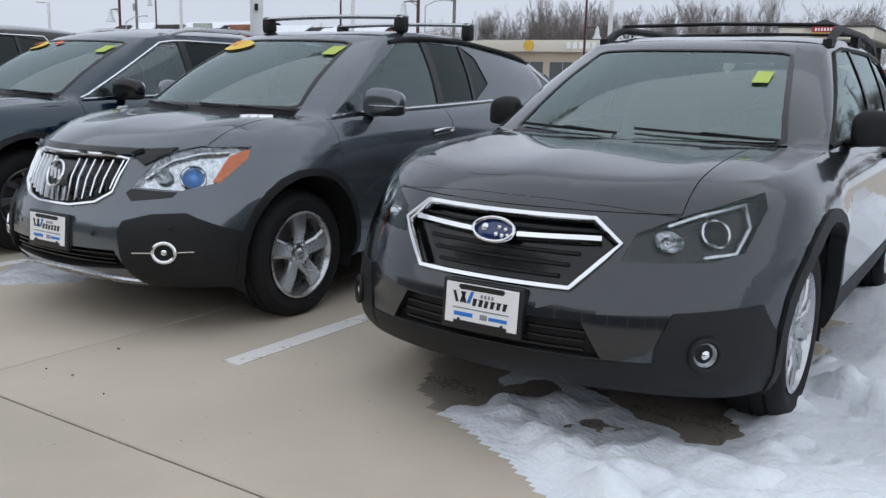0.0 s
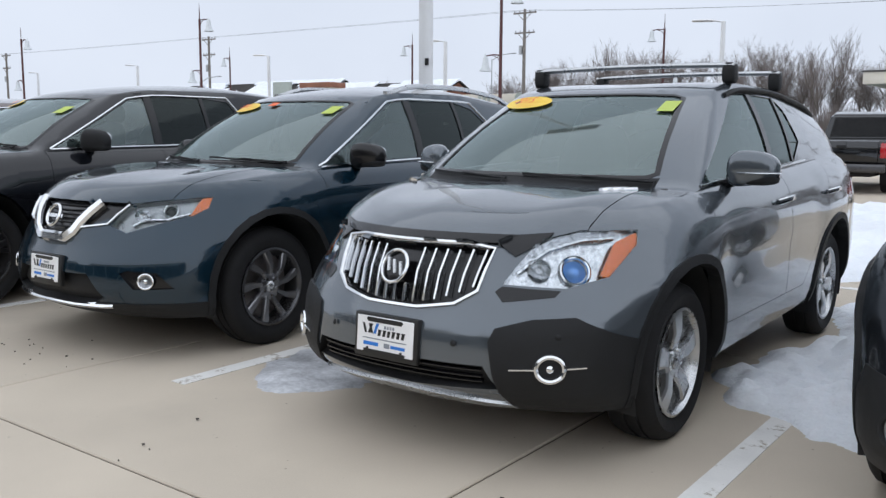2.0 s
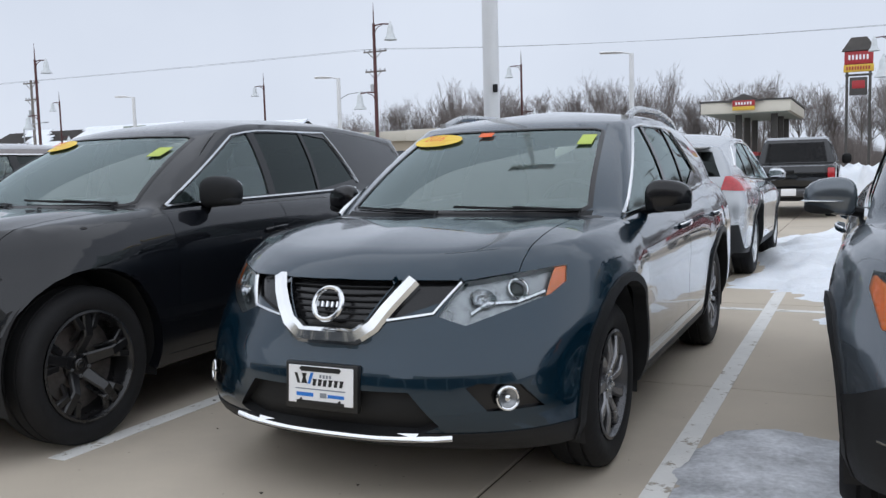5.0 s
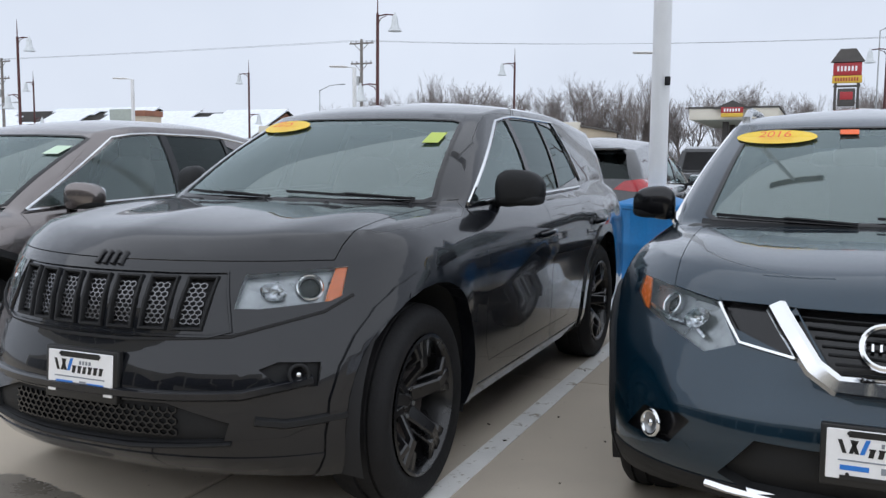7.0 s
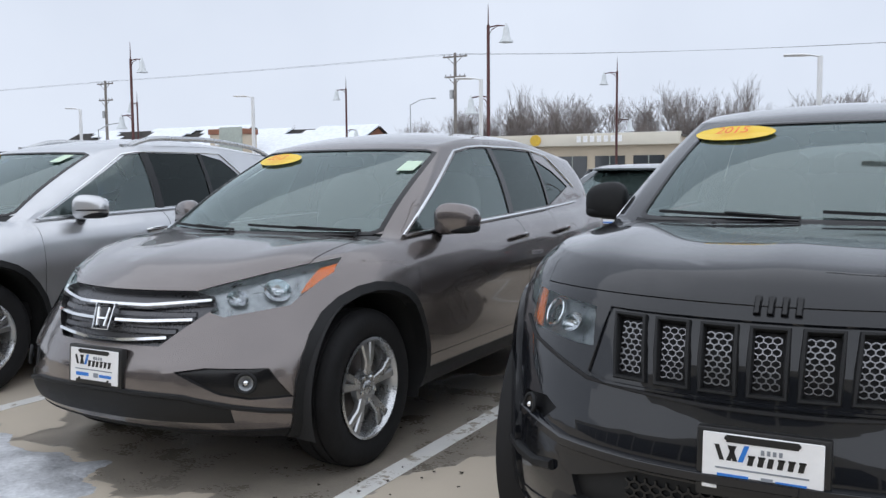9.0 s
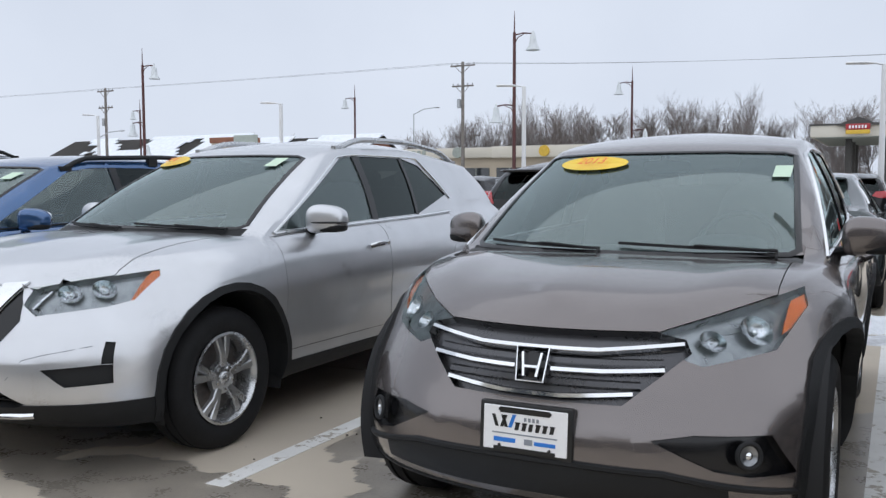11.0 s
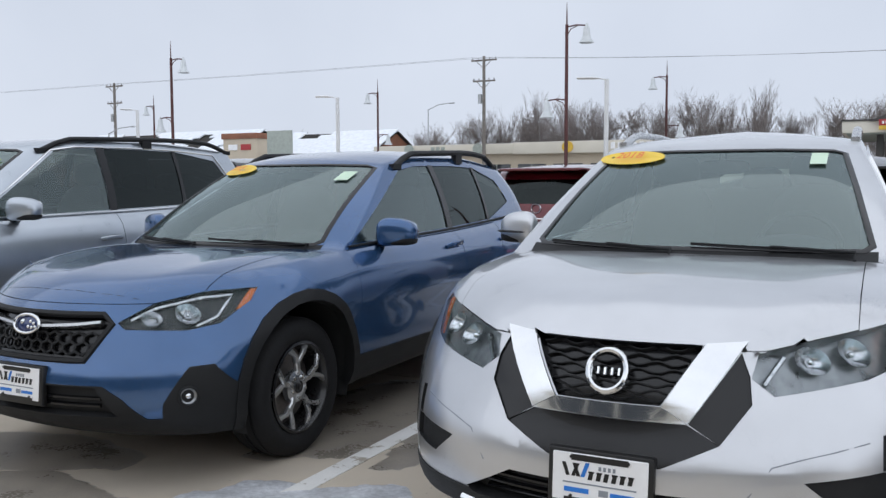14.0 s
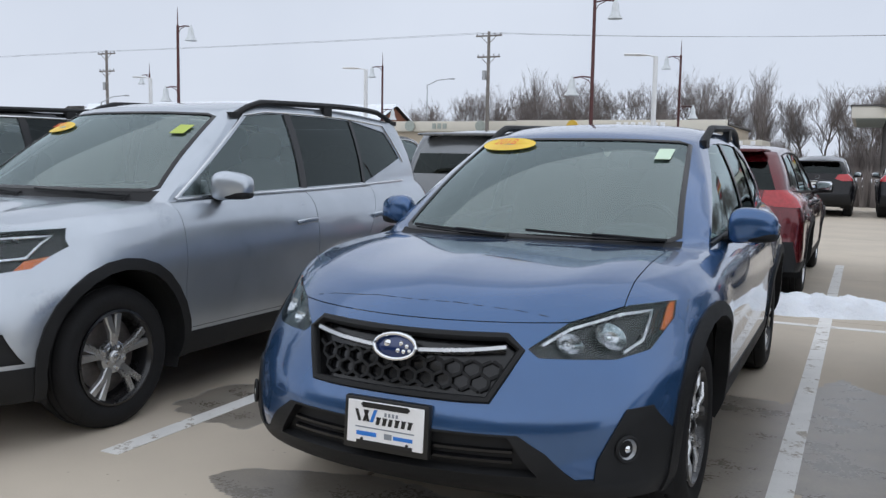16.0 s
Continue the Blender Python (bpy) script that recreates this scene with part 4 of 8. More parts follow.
    mirrors(car, p, tree)
    wipers(car, p, tree)
    return car, tree


def inside(car, p):
    cloth = p.get("cloth", CLOTHDARK)
    yA, zc, xA = p["yA"] + 0.16, p["zc"], p["xA"]
    z0 = 0.55
    tub = bmesh.new()
    x1, ya, yb = xA - 0.06, p["yc"] + 0.12, p["L"] - 0.30
    block(tub, -x1, x1, ya, yb, 0.40, 0.52)
    part("cabin_floor", tub, DARK, car)
    d = bmesh.new()
    block(d, -x1, x1, p["yc"] + 0.10, yA + 0.32, zc - 0.30, zc - 0.01, 0.05, 3)
    pod(d, (0.36, yA + 0.20, zc + 0.0), (0.17, 0.13, 0.055))
    part("dashboard", d, DASH, car)
    for x in (0.37, -0.37):
        e = bmesh.new()
        ys = yA + 0.98
        pod(e, (x, ys - 0.22, 0.66), (0.25, 0.28, 0.11), 3.2)
        pod(e, (x, ys + 0.12, 0.98), (0.235, 0.085, 0.36), 3.0, shear=(0.10, 0))
        pod(e, (x, ys + 0.25, min(1.42, p["zh"] - 0.11)), (0.135, 0.055, 0.095), 2.8)
        block(e, x - 0.06, x - 0.045, ys + 0.22, ys + 0.235, min(1.25, p["zh"] - 0.3), min(1.4, p["zh"] - 0.13))
        block(e, x + 0.045, x + 0.06, ys + 0.22, ys + 0.235, min(1.25, p["zh"] - 0.3), min(1.4, p["zh"] - 0.13))
        part("front_seat", e, cloth, car)
    e = bmesh.new()
    ys = min(yA + 1.85, p["yr"] - 0.55)
    pod(e, (0, ys - 0.2, 0.66), (x1 - 0.04, 0.28, 0.1), 4)
    pod(e, (0, ys + 0.12, min(0.98, p["zh"] - 0.5)), (x1 - 0.06, 0.09, 0.33), 4, shear=(0.10, 0))
    for x in (-0.4, 0, 0.4):
        pod(e, (x, ys + 0.24, min(1.36, p["zh"] - 0.16)), (0.13, 0.05, 0.08), 2.8)
    part("rear_seat", e, cloth, car)
    s = bmesh.new()
    c = Vector((0.36, yA + 0.46, zc - 0.03))
    pts = [c + Vector((0.185 * math.cos(a), 0.07 * math.sin(a), 0.17 * math.sin(a))) for a in np.linspace(0, 2 * math.pi, 25)[:-1]]
    sweep(s, pts, ring_shape(0.014, 6), closed=True, up=Vector((0, 1, 0)))
    pod(s, (c.x, c.y + 0.01, c.z), (0.07, 0.03, 0.06), 2.5, 12, 6)
    block(s, c.x - 0.17, c.x + 0.17, c.y, c.y + 0.02, c.z - 0.02, c.z + 0.015)
    part("steering_wheel", s, DASH, car)
    r = bmesh.new()
    pod(r, (0, p["yh"] + 0.08, p["zh"] - 0.10), (0.12, 0.02, 0.035), 3.5, 16, 8)
    block(r, -0.012, 0.012, p["yh"] + 0.0, p["yh"] + 0.08, p["zh"] - 0.10, p["zh"] - 0.03)
    part("rearview_mirror", r, GLOSSBLACK, car)
    h = bmesh.new()
    yh, yr = p["yh"] + 0.18, p["yr"] - 0.25
    nx, ny = 6, 10
    vs = [[h.verts.new(((-1 + 2 * i / nx) * (p["xr"] - 0.10), yh + (yr - yh) * j / ny, curve(p["rail"], yh + (yr - yh) * j / ny) - 0.05 + 0.01 * (1 - (-1 + 2 * i / nx) ** 2))) for i in range(nx + 1)] for j in range(ny + 1)]
    for j in range(ny):
        for i in range(nx):
            h.faces.new((vs[j][i], vs[j + 1][i], vs[j + 1][i + 1], vs[j][i + 1]))
    part("headliner", h, p.get("liner", HEADLINER), car)


def mirrors(car, p, tree):
    y, z = p.get("mirror", (p["yA"] + 0.36, curve(p["shoulder"], p["yA"] + 0.36) + 0.075))
    hx = p.get("mirror_size", (0.108, 0.060, 0.076))
    for s in (1, -1):
        q, nn = cast(tree, "x", y + 0.03, z - 0.06, s)
        x = (abs(q.x) if q is not None else p["W"] / 2 - 0.06) + 0.035 + hx[0]
        e = bmesh.new()
        pod(e, (s * x, y, z), hx, 3.1, 24, 12, shear=(0.0, s * 0.035))
        for v in e.verts:
            u = (abs(v.co.x) - x) / hx[0]
            v.co.z = z + (v.co.z - z) * (1.04 - 0.16 * u) - 0.012 * u * u
        mo = part("wing_mirror", e, p.get("mirror_mat", p["paint"]), car)
        low = bmesh.new()
        pod(low, (s * (x + 0.002), y + 0.006, z - hx[2] * 0.62), (hx[0] * 0.97, hx[1] * 0.97, hx[2] * 0.42), 3.2, 20, 8, shear=(0.0, s * 0.025))
        arm = [Vector((s * (x - hx[0] - 0.15), y + 0.06, z - 0.075)), Vector((s * (x - hx[0] - 0.02), y + 0.03, z - 0.075)), Vector((s * (x - hx[0] * 0.5), y + 0.01, z - 0.055))]
        sweep(low, arm, ring_shape(0.035, 10, 0.024))
        bmesh.ops.recalc_face_normals(low, faces=low.faces[:])
        part("mirror_foot", low, CLAD, mo)
        gl = bmesh.new()
        pod(gl, (s * x, y + hx[1] * 0.75, z), (hx[0] * 0.86, hx[1] * 0.30, hx[2] * 0.8), 3.5, 18, 8, shear=(0, s * 0.025))
        part("mirror_glass", gl, MIRROR, mo)
        if p.get("mirror_strip"):
            st = bmesh.new()
            pod(st, (s * (x + 0.02), y - 0.012, z - hx[2] * 0.28), (hx[0] * 0.92, hx[1] * 0.95, 0.007), 3, 18, 6, shear=(0, s * 0.025))
            part("mirror_strip", st, p["mirror_strip"], mo)


def wipers(car, p, tree):
    zc = p["zc"]
    for x0, x1 in ((0.62, 0.02), (-0.05, -0.60)):
        pts = []
        for i in range(9):
            u = i / 8
            q, n = cast(tree, "y", x0 + (x1 - x0) * u, zc + 0.010 + (0.022 * u if x0 > 0 else 0.014 * u))
            if q is not None:
                pts.append(q + Vector((0, -0.010, 0.008)))
        if len(pts) > 2:
            bm = bmesh.new()
            sweep(bm, pts, [(-0.004, -0.006), (0.004, -0.006), (0.003, 0.006), (-0.003, 0.006)])
            e = pts[0]
            sweep(bm, [e + Vector((0, -0.06, -0.03)), e + Vector((0, -0.02, 0.0)), pts[4] + Vector((0, -0.006, 0.008))], ring_shape(0.006, 6))
            bmesh.ops.recalc_face_normals(bm, faces=bm.faces[:])
            part("wiper", bm, CLAD, car)
# ---- fittings of the cars' faces ----
def frontal(f):
    c = f.calc_center_median()
    return f.material_index in (0, 1) and c.y < 1.15


def mir(poly, s):
    return [(x * s, z) for x, z in poly]


def face_panel(name, car, body, poly, material, off=0.004, depth=0.02, both=False, label="", gap=0.0):
    """A panel cut out of the nose along a polygon seen from the front."""
    out = []
    for s in ((1, -1) if both else (1,)):
        b = carve(body, poly_planes(mir(poly, s), "y"), frontal)
        if b.faces:
            out.append(part(name, panel(b, off, depth, gap), material, car, label))
    return out


def torus_on(tree, x, z, rx, rz, r, off=0.0, axis="y", side=1):
    """A ring laid on the skin."""
    q, n = cast(tree, axis, x, z, side)
    bm = bmesh.new()
    if q is None:
        return bm
    u = Vector((1, 0, 0)) if axis == "y" else Vector((0, 1, 0))
    u = (u - n * u.dot(n)).normalized()
    v = n.cross(u)
    if v.z < 0:
        v = -v
    pts = [q + n * off + u * (rx * math.cos(a)) + v * (rz * math.sin(a)) for a in np.linspace(0, 2 * math.pi, 29)[:-1]]
    sweep(bm, pts, ring_shape(r, 8), closed=True, ups=[n] * 28)
    bmesh.ops.recalc_face_normals(bm, faces=bm.faces[:])
    return bm


def dish_on(tree, x, z, r, off, bulge, axis="y", side=1, rz=None):
    """A round lens or bowl on the skin, bulging by bulge."""
    q, n = cast(tree, axis, x, z, side)
    bm = bmesh.new()
    if q is None:
        return bm
    u = Vector((1, 0, 0)) if axis == "y" else Vector((0, 1, 0))
    u = (u - n * u.dot(n)).normalized()
    v = n.cross(u)
    rz = rz or r
    rows = []
    for j in range(5):
        k = j / 4
        rows.append([bm.verts.new(q + n * (off + bulge * (1 - k * k)) + u * (r * k * math.cos(a)) + v * (rz * k * math.sin(a))) for a in np.linspace(0, 2 * math.pi, 21)[:-1]] if j else [bm.verts.new(q + n * (off + bulge))])
    for i in range(20):
        bm.faces.new((rows[0][0], rows[1][i], rows[1][(i + 1) % 20]))
    for j in range(1, 4):
        for i in range(20):
            bm.faces.new((rows[j][i], rows[j + 1][i], rows[j + 1][(i + 1) % 20], rows[j][(i + 1) % 20]))
    bmesh.ops.recalc_face_normals(bm, faces=bm.faces[:])
    if bm.faces and sum((f.normal.dot(n) for f in bm.faces)) < 0:
        bmesh.ops.reverse_faces(bm, faces=bm.faces[:])
    return bm


def headlight(car, body, tree, poly, bucket=GLOSSBLACK, lens=LENS, proj=(), amber=(), brow=None, bowls=()):
    """A lamp on each side: dark housing, reflectors and projectors under a clear lens."""
    for s in (1, -1):
        b = carve(body, poly_planes(mir(poly, s), "y"), frontal)
        if not b.faces:
            continue
        lamp = new("headlight")
        lamp.parent = car
        house = b.copy()
        for ap in amber:
            a = carve(b, poly_planes(mir(ap, s), "y"), lambda f: True, keep=True)
            if a.faces:
                part("turn_signal", panel(a, -0.010, 0.006), AMBER, lamp, "amber turn signal")
        part("housing", panel(house, -0.036, -0.034), bucket, lamp)
        for x, z, r, m, ring in proj:
            q = dish_on(tree, x * s, z, r, -0.040, r * 0.55)
            part("projector", q, m, lamp)
            part("projector_ring", torus_on(tree, x * s, z, r * 1.12, r * 1.12, r * 0.16, -0.022), ring, lamp)
        for x, z, rx, rz in bowls:
            part("reflector_bowl", dish_on(tree, x * s, z, rx, -0.008, -0.030, rz=rz), REFLECTOR, lamp)
            part("bulb_shield", dish_on(tree, x * s, z, rx * 0.28, -0.026, 0.012), CHROME, lamp)
        if brow:
            part("light_strip", ribbon(tree, "y", mir(brow, s), 0.016, 0.010, off=-0.022, step=0.03), REFLECTOR, lamp)
        part("lens", panel(b, 0.001, 0.0), lens, lamp)


def foglight(car, tree, x, z, r, ring=CHROME, ringr=0.010, lens=HOUSING, rx=None):
    for s in (1, -1):
        lamp = new("fog_light")
        lamp.parent = car
        part("bowl", dish_on(tree, x * s, z, r * 0.95, 0.012, -0.014), lens, lamp)
        part("bulb_shield", dish_on(tree, x * s, z, r * 0.30, 0.014, 0.006), CHROME, lamp)
        if ring:
            part("trim_ring", torus_on(tree, x * s, z, rx or r, r, ringr, 0.012), ring, lamp)


def bars(name, car, tree, lines, w, h, material, off=0.0):
    for ln in lines:
        part(name, ribbon(tree, "y", ln, w, h, off=off, step=0.05), material, car)


def mesh_infill(name, car, tree, x0, x1, z0, z1, cell, material, off, r=0.0025, inside=None):
    """A honeycomb of thin wires over a rectangle of the nose."""
    bm = bmesh.new()
    dx, dz = cell, cell * 0.86
    rows = int((z1 - z0) / (dz * 0.75)) + 2
    cols = int((x1 - x0) / dx) + 2
    def pt(x, z):
        if not (x0 <= x <= x1 and z0 <= z <= z1) or (inside and not inside(x, z)):
            return None
        q, n = cast(tree, "y", x, z)
        return (q + n * off, n) if q is not None else None
    for j in range(rows):
        for i in range(cols):
            cx, cz = x0 + dx * (i + (j % 2) * 0.5), z0 + dz * 0.75 * j
            c = [(cx + dx * 0.5 * math.sin(k * math.pi / 3), cz + dz * 0.5 * math.cos(k * math.pi / 3)) for k in range(6)]
            for a, b in ((c[0], c[1]), (c[1], c[2]), (c[2], c[3])):
                p, q = pt(*a), pt(*b)
                if p and q:
                    sweep(bm, [p[0], q[0]], [(-r, -r * 2), (r, -r * 2), (r, r), (-r, r)], ups=[p[1], q[1]])
    bmesh.ops.recalc_face_normals(bm, faces=bm.faces[:])
    return part(name, bm, material, car, smooth=False)


def dealer_plate(car, tree, z, w=0.285, h=0.142, x=0.0):
    """A dealer's plate in a black holder; its lettering is plain bars."""
    q, n = cast(tree, "y", x, z)
    y0 = q.y - 0.012
    pl = new("dealer_plate")
    pl.parent = car
    pl.matrix_basis = Matrix.Translation((x, y0, z)) @ Matrix.Rotation(radians(-4), 4, "X")
    part("holder", box_bm(-w / 2 - 0.016, w / 2 + 0.016, 0, 0.03, -h / 2 - 0.022, h / 2 + 0.012, 0.006), PLATEBLACK, pl)
    part("plate", box_bm(-w / 2, w / 2, -0.005, 0.0, -h / 2, h / 2, 0.002, 1), PLATEWHITE, pl)

    def bar(x0, x1, z0, z1, m, lean=0.0):
        b = bmesh.new()
        vs = [b.verts.new((x + lean * (zz - z0), yy, zz)) for yy in (-0.0065, -0.005) for x, zz in ((x0, z0), (x1, z0), (x1, z1), (x0, z1))]
        for f in ((0, 1, 2, 3), (4, 7, 6, 5), (0, 4, 5, 1), (1, 5, 6, 2), (2, 6, 7, 3), (3, 7, 4, 0)):
            b.faces.new([vs[i] for i in f])
        bmesh.ops.recalc_face_normals(b, faces=b.faces[:])
        part("letter_bar", b, m, pl, smooth=False)
    u, v = w / 0.285, h / 0.142
    bar(-0.085 * u, 0.085 * u, 0.050 * v, 0.068 * v, PLATEBLACK)
    bar(-0.105 * u, 0.105 * u, -0.071 * v, -0.059 * v, PLATEBLACK)
    for i, x0 in enumerate((-0.100, -0.084, -0.068)):
        bar(x0 * u, (x0 + 0.011) * u, 0.004 * v, 0.042 * v, PLATEBLACK, 0.35 if i % 2 else -0.35)
    bar(-0.056 * u, -0.044 * u, 0.004 * v, 0.046 * v, INKBLUE, 0.35)
    for x0 in (-0.034, -0.010, 0.012, 0.036, 0.060, 0.084):
        bar(x0 * u, (x0 + 0.013) * u, -0.002 * v, 0.022 * v, PLATEBLACK, 0.2)
        if x0 != 0.012:
            bar((x0 + 0.002) * u, (x0 + 0.019) * u, 0.018 * v, 0.023 * v, PLATEBLACK)
    for x0 in (-0.002, 0.012, 0.026, 0.040):
        bar(x0 * u, (x0 + 0.008) * u, 0.028 * v, 0.040 * v, INKGREY)
    bar(-0.11 * u, 0.11 * u, -0.018 * v, -0.014 * v, INKGREY)
    bar(-0.105 * u, -0.03 * u, -0.044 * v, -0.030 * v, INKBLUE)
    bar(0.0, 0.028 * u, -0.046 * v, -0.028 * v, INKGREY)
    bar(0.034 * u, 0.105 * u, -0.044 * v, -0.032 * v, INKBLUE)
    for x0 in (-0.085, 0.085):
        for zz in (0.060, -0.056):
            b = bmesh.new()
            lathe(b, [(0.0, 0.0055), (0.004, 0.005), (0.005, 0.0001)], 10, axis="z")
            bmesh.ops.transform(b, matrix=Matrix.Translation((x0 * u, -0.005, zz * v)) @ Matrix.Rotation(radians(90), 4, "X"), verts=b.verts[:])
            bmesh.ops.recalc_face_normals(b, faces=b.faces[:])
            part("plate_screw", b, PLATEBLACK, pl)


def on_glass(car, tree, name, outline, material, label="", off=0.0085):
    bm = bmesh.new()
    vs = []
    for x, z in outline:
        q, n = cast(tree, "y", x, z)
        if q is not None:
            vs.append(bm.verts.new(q + n * off))
    if len(vs) > 2:
        f = bm.faces.new(vs)
        f.normal_update()
        if f.normal.y > 0:
            f.normal_flip()
        bmesh.ops.solidify(bm, geom=bm.faces[:], thickness=0.0015)
    return part(name, bm, material, car, label, smooth=False)


def stickers(car, tree, year, yc, sq, mats=(LIME,), rx=0.185, rz=0.034):
    if year:
        o = on_glass(car, tree, "year_sticker", [(yc[0] + rx * math.cos(a), yc[1] + rz * math.sin(a)) for a in np.linspace(0, 2 * math.pi, 33)[:-1]], YELLOW, "yellow oval year sticker with red digits")
        t = text_bm(year, 0.050, 0.0)
        for v in t.verts:
            q, n = cast(tree, "y", yc[0] + v.co.x * 1.5 + v.co.z * 0.25, yc[1] + v.co.z * 0.85)
            if q is not None:
                v.co = q + n * (0.0205 - v.co.y * 0.3)
        part("year_number", t, STICKRED, o, smooth=False)
    if sq:
        x, z = sq
        on_glass(car, tree, "window_sticker", [(x - 0.034, z - 0.026), (x + 0.034, z - 0.026), (x + 0.034, z + 0.026), (x - 0.034, z + 0.026)], mats[0], "small inspection sticker")


def roof_rails(car, p, tree, y0, y1, x, h, material, feet=(0, 0.5, 1), low=False, w=0.018):
    """Raised rails along both sides of the roof."""
    for s in (1, -1):
        bm = bmesh.new()
        pts = []
        for i in range(17):
            u = i / 16
            y = y0 + (y1 - y0) * u
            xx = (x - 0.05 * u * u) * s
            q, n = cast(tree, "z", xx, y)
            if q is None:
                continue
            pts.append(q + Vector((0, 0, h * min(1, (math.sin(math.pi * u) * (2.2 if low else 3.2))))))
        sweep(bm, pts, ring_shape(w, 8, w * 0.9))
        for u in feet:
            i = min(len(pts) - 1, int(u * 16))
            a = pts[i]
            q, n = cast(tree, "z", a.x, a.y)
            block(bm, a.x - w * 0.9, a.x + w * 0.9, a.y - 0.05, a.y + 0.05, q.z - 0.02, max(a.z, q.z + 0.015))
        bmesh.ops.recalc_face_normals(bm, faces=bm.faces[:])
        part("roof_rail", bm, material, car)


def cross_bars(car, p, tree, ys, half, z, bar_mat, foot_mat):
    for y in ys:
        bm = bmesh.new()
        sweep(bm, [Vector((-half + 2 * half * i / 8, y, z + 0.01 * math.sin(math.pi * i / 8))) for i in range(9)], ring_shape(0.040, 12, 0.014))
        bmesh.ops.recalc_face_normals(bm, faces=bm.faces[:])
        part("cross_bar", bm, bar_mat, car, "silver roof rack cross bar")
        for s in (1, -1):
            q, n = cast(tree, "z", s * (half - 0.05), y)
            f = bmesh.new()
            z0 = q.z if q is not None else z - 0.1
            pod(f, (s * (half - 0.03), y, (z0 + z) / 2 + 0.006), (0.036, 0.044, (z - z0) / 2 + 0.010), 4.0, 16, 8)
            part("rack_foot", f, foot_mat, car)


def badge(car, tree, x, z, rx, rz, ring, inner=None, r=0.007):
    part("badge_ring", torus_on(tree, x, z, rx, rz, r, 0.02), ring, car)
    if inner:
        part("badge_plate", dish_on(tree, x, z, rx, 0.010, 0.010, rz=rz), inner, car)


def letter_block(car, tree, x, z, w, h, count, material, slant=0.0):
    """A row of plain upright bars where a maker's word stands."""
    for i in range(count):
        cx = x - w / 2 + w * (i + 0.5) / count
        part("badge_bar", ribbon(tree, "y", [(cx - slant, z - h / 2), (cx + slant, z + h / 2)], w / count * 0.55, 0.012), material, car)


def tail_lamps(car, p, body, tree, poly, material=None, extra=()):
    """Lamps on both rear corners; poly as seen from behind (x, z)."""
    for s in (1, -1):
        b = carve(body, poly_planes(mir(poly, s), "y"), lambda f: f.material_index in (0, 3, 4) and f.calc_center_median().y > p["L"] - 0.75)
        if b.faces:
            part("tail_light", panel(b, 0.008, 0.03), material or REDLENS, car, "red tail light")


def d_estate(car, p, body, tree):
    part("bonnet_seam", ribbon(tree, "y", [(-0.57, 0.838), (-0.36, 0.862), (-0.15, 0.874), (0.15, 0.874), (0.36, 0.862), (0.57, 0.838)], 0.004, 0.0015), DARK, car)
    g = [(-0.42, 0.748), (-0.325, 0.82), (0.325, 0.82), (0.42, 0.748), (0.29, 0.60), (-0.29, 0.60)]
    face_panel("grille", car, body, g, GLOSSBLACK, -0.035, -0.035)
    bars("grille_slat", car, tree, [[(-0.36 + k * 0.03, 0.79 - 0.038 * k), (0.36 - k * 0.03, 0.79 - 0.038 * k)] for k in range(0, 5) if k != 1], 0.014, 0.016, CLAD, -0.034)
    part("grille_frame", ribbon(tree, "y", g, 0.024, 0.022, closed=True, off=-0.004), CHROME, car, "chrome grille surround")
    for s in (1, -1):
        bars("grille_bar", car, tree, [mir([(0.085, 0.753), (0.36, 0.762)], s)], 0.030, 0.030, CHROME, -0.015)
    badge(car, tree, 0, 0.756, 0.078, 0.042, CHROME, BADGEBLUE)
    for x, z, k in ((-0.035, 0.762, 0.014), (0.02, 0.766, 0.008), (0.045, 0.760, 0.008), (0.012, 0.745, 0.008), (0.035, 0.742, 0.008), (0.055, 0.745, 0.007)):
        part("badge_star", dish_on(tree, x, z, k, 0.022, 0.006), CHROME, car)
    headlight(car, body, tree, [(0.43, 0.698), (0.456, 0.785), (0.593, 0.849), (0.761, 0.915), (0.785, 0.864), (0.759, 0.73), (0.681, 0.702)], proj=[(0.678, 0.796, 0.042, GLOSSBLACK, CHROME)],
              amber=[[(0.80, 0.82), (0.805, 0.87), (0.83, 0.87), (0.825, 0.82)]], brow=[(0.54, 0.815), (0.62, 0.85), (0.728, 0.885), (0.76, 0.81), (0.742, 0.73), (0.66, 0.718)], bowls=[(0.555, 0.765, 0.05, 0.035)])
    face_panel("bumper_grille", car, body, [(-0.345, 0.50), (0.345, 0.50), (0.415, 0.385), (-0.415, 0.385)], CLAD, -0.03, -0.03)
    bars("bumper_slat", car, tree, [[(-0.36, z), (0.36, z)] for z in (0.405, 0.435, 0.465)], 0.012, 0.014, GLOSSBLACK, -0.03)
    face_panel("fog_pocket", car, body, [(0.56, 0.30), (0.568, 0.433), (0.607, 0.546), (0.824, 0.562), (0.86, 0.46), (0.86, 0.30)], CLAD, 0.006, 0.02, True)
    foglight(car, tree, 0.70, 0.414, 0.050, CLAD)
    dealer_plate(car, tree, 0.505)
    cross = P_ESTATE
    roof_rails(car, p, tree, 2.35, 4.35, 0.60, 0.055, CLAD, (0, 0.45, 1), w=0.024)
    for y in (2.55, 3.55):
        part("rail_bar", tube_bm([(-0.58, y, p["H"] + 0.02), (0, y, p["H"] + 0.03), (0.58, y, p["H"] + 0.02)], 0.018, 8, ry=0.010), CLAD, car)
    stickers(car, tree, "", None, (0.44, 1.305))


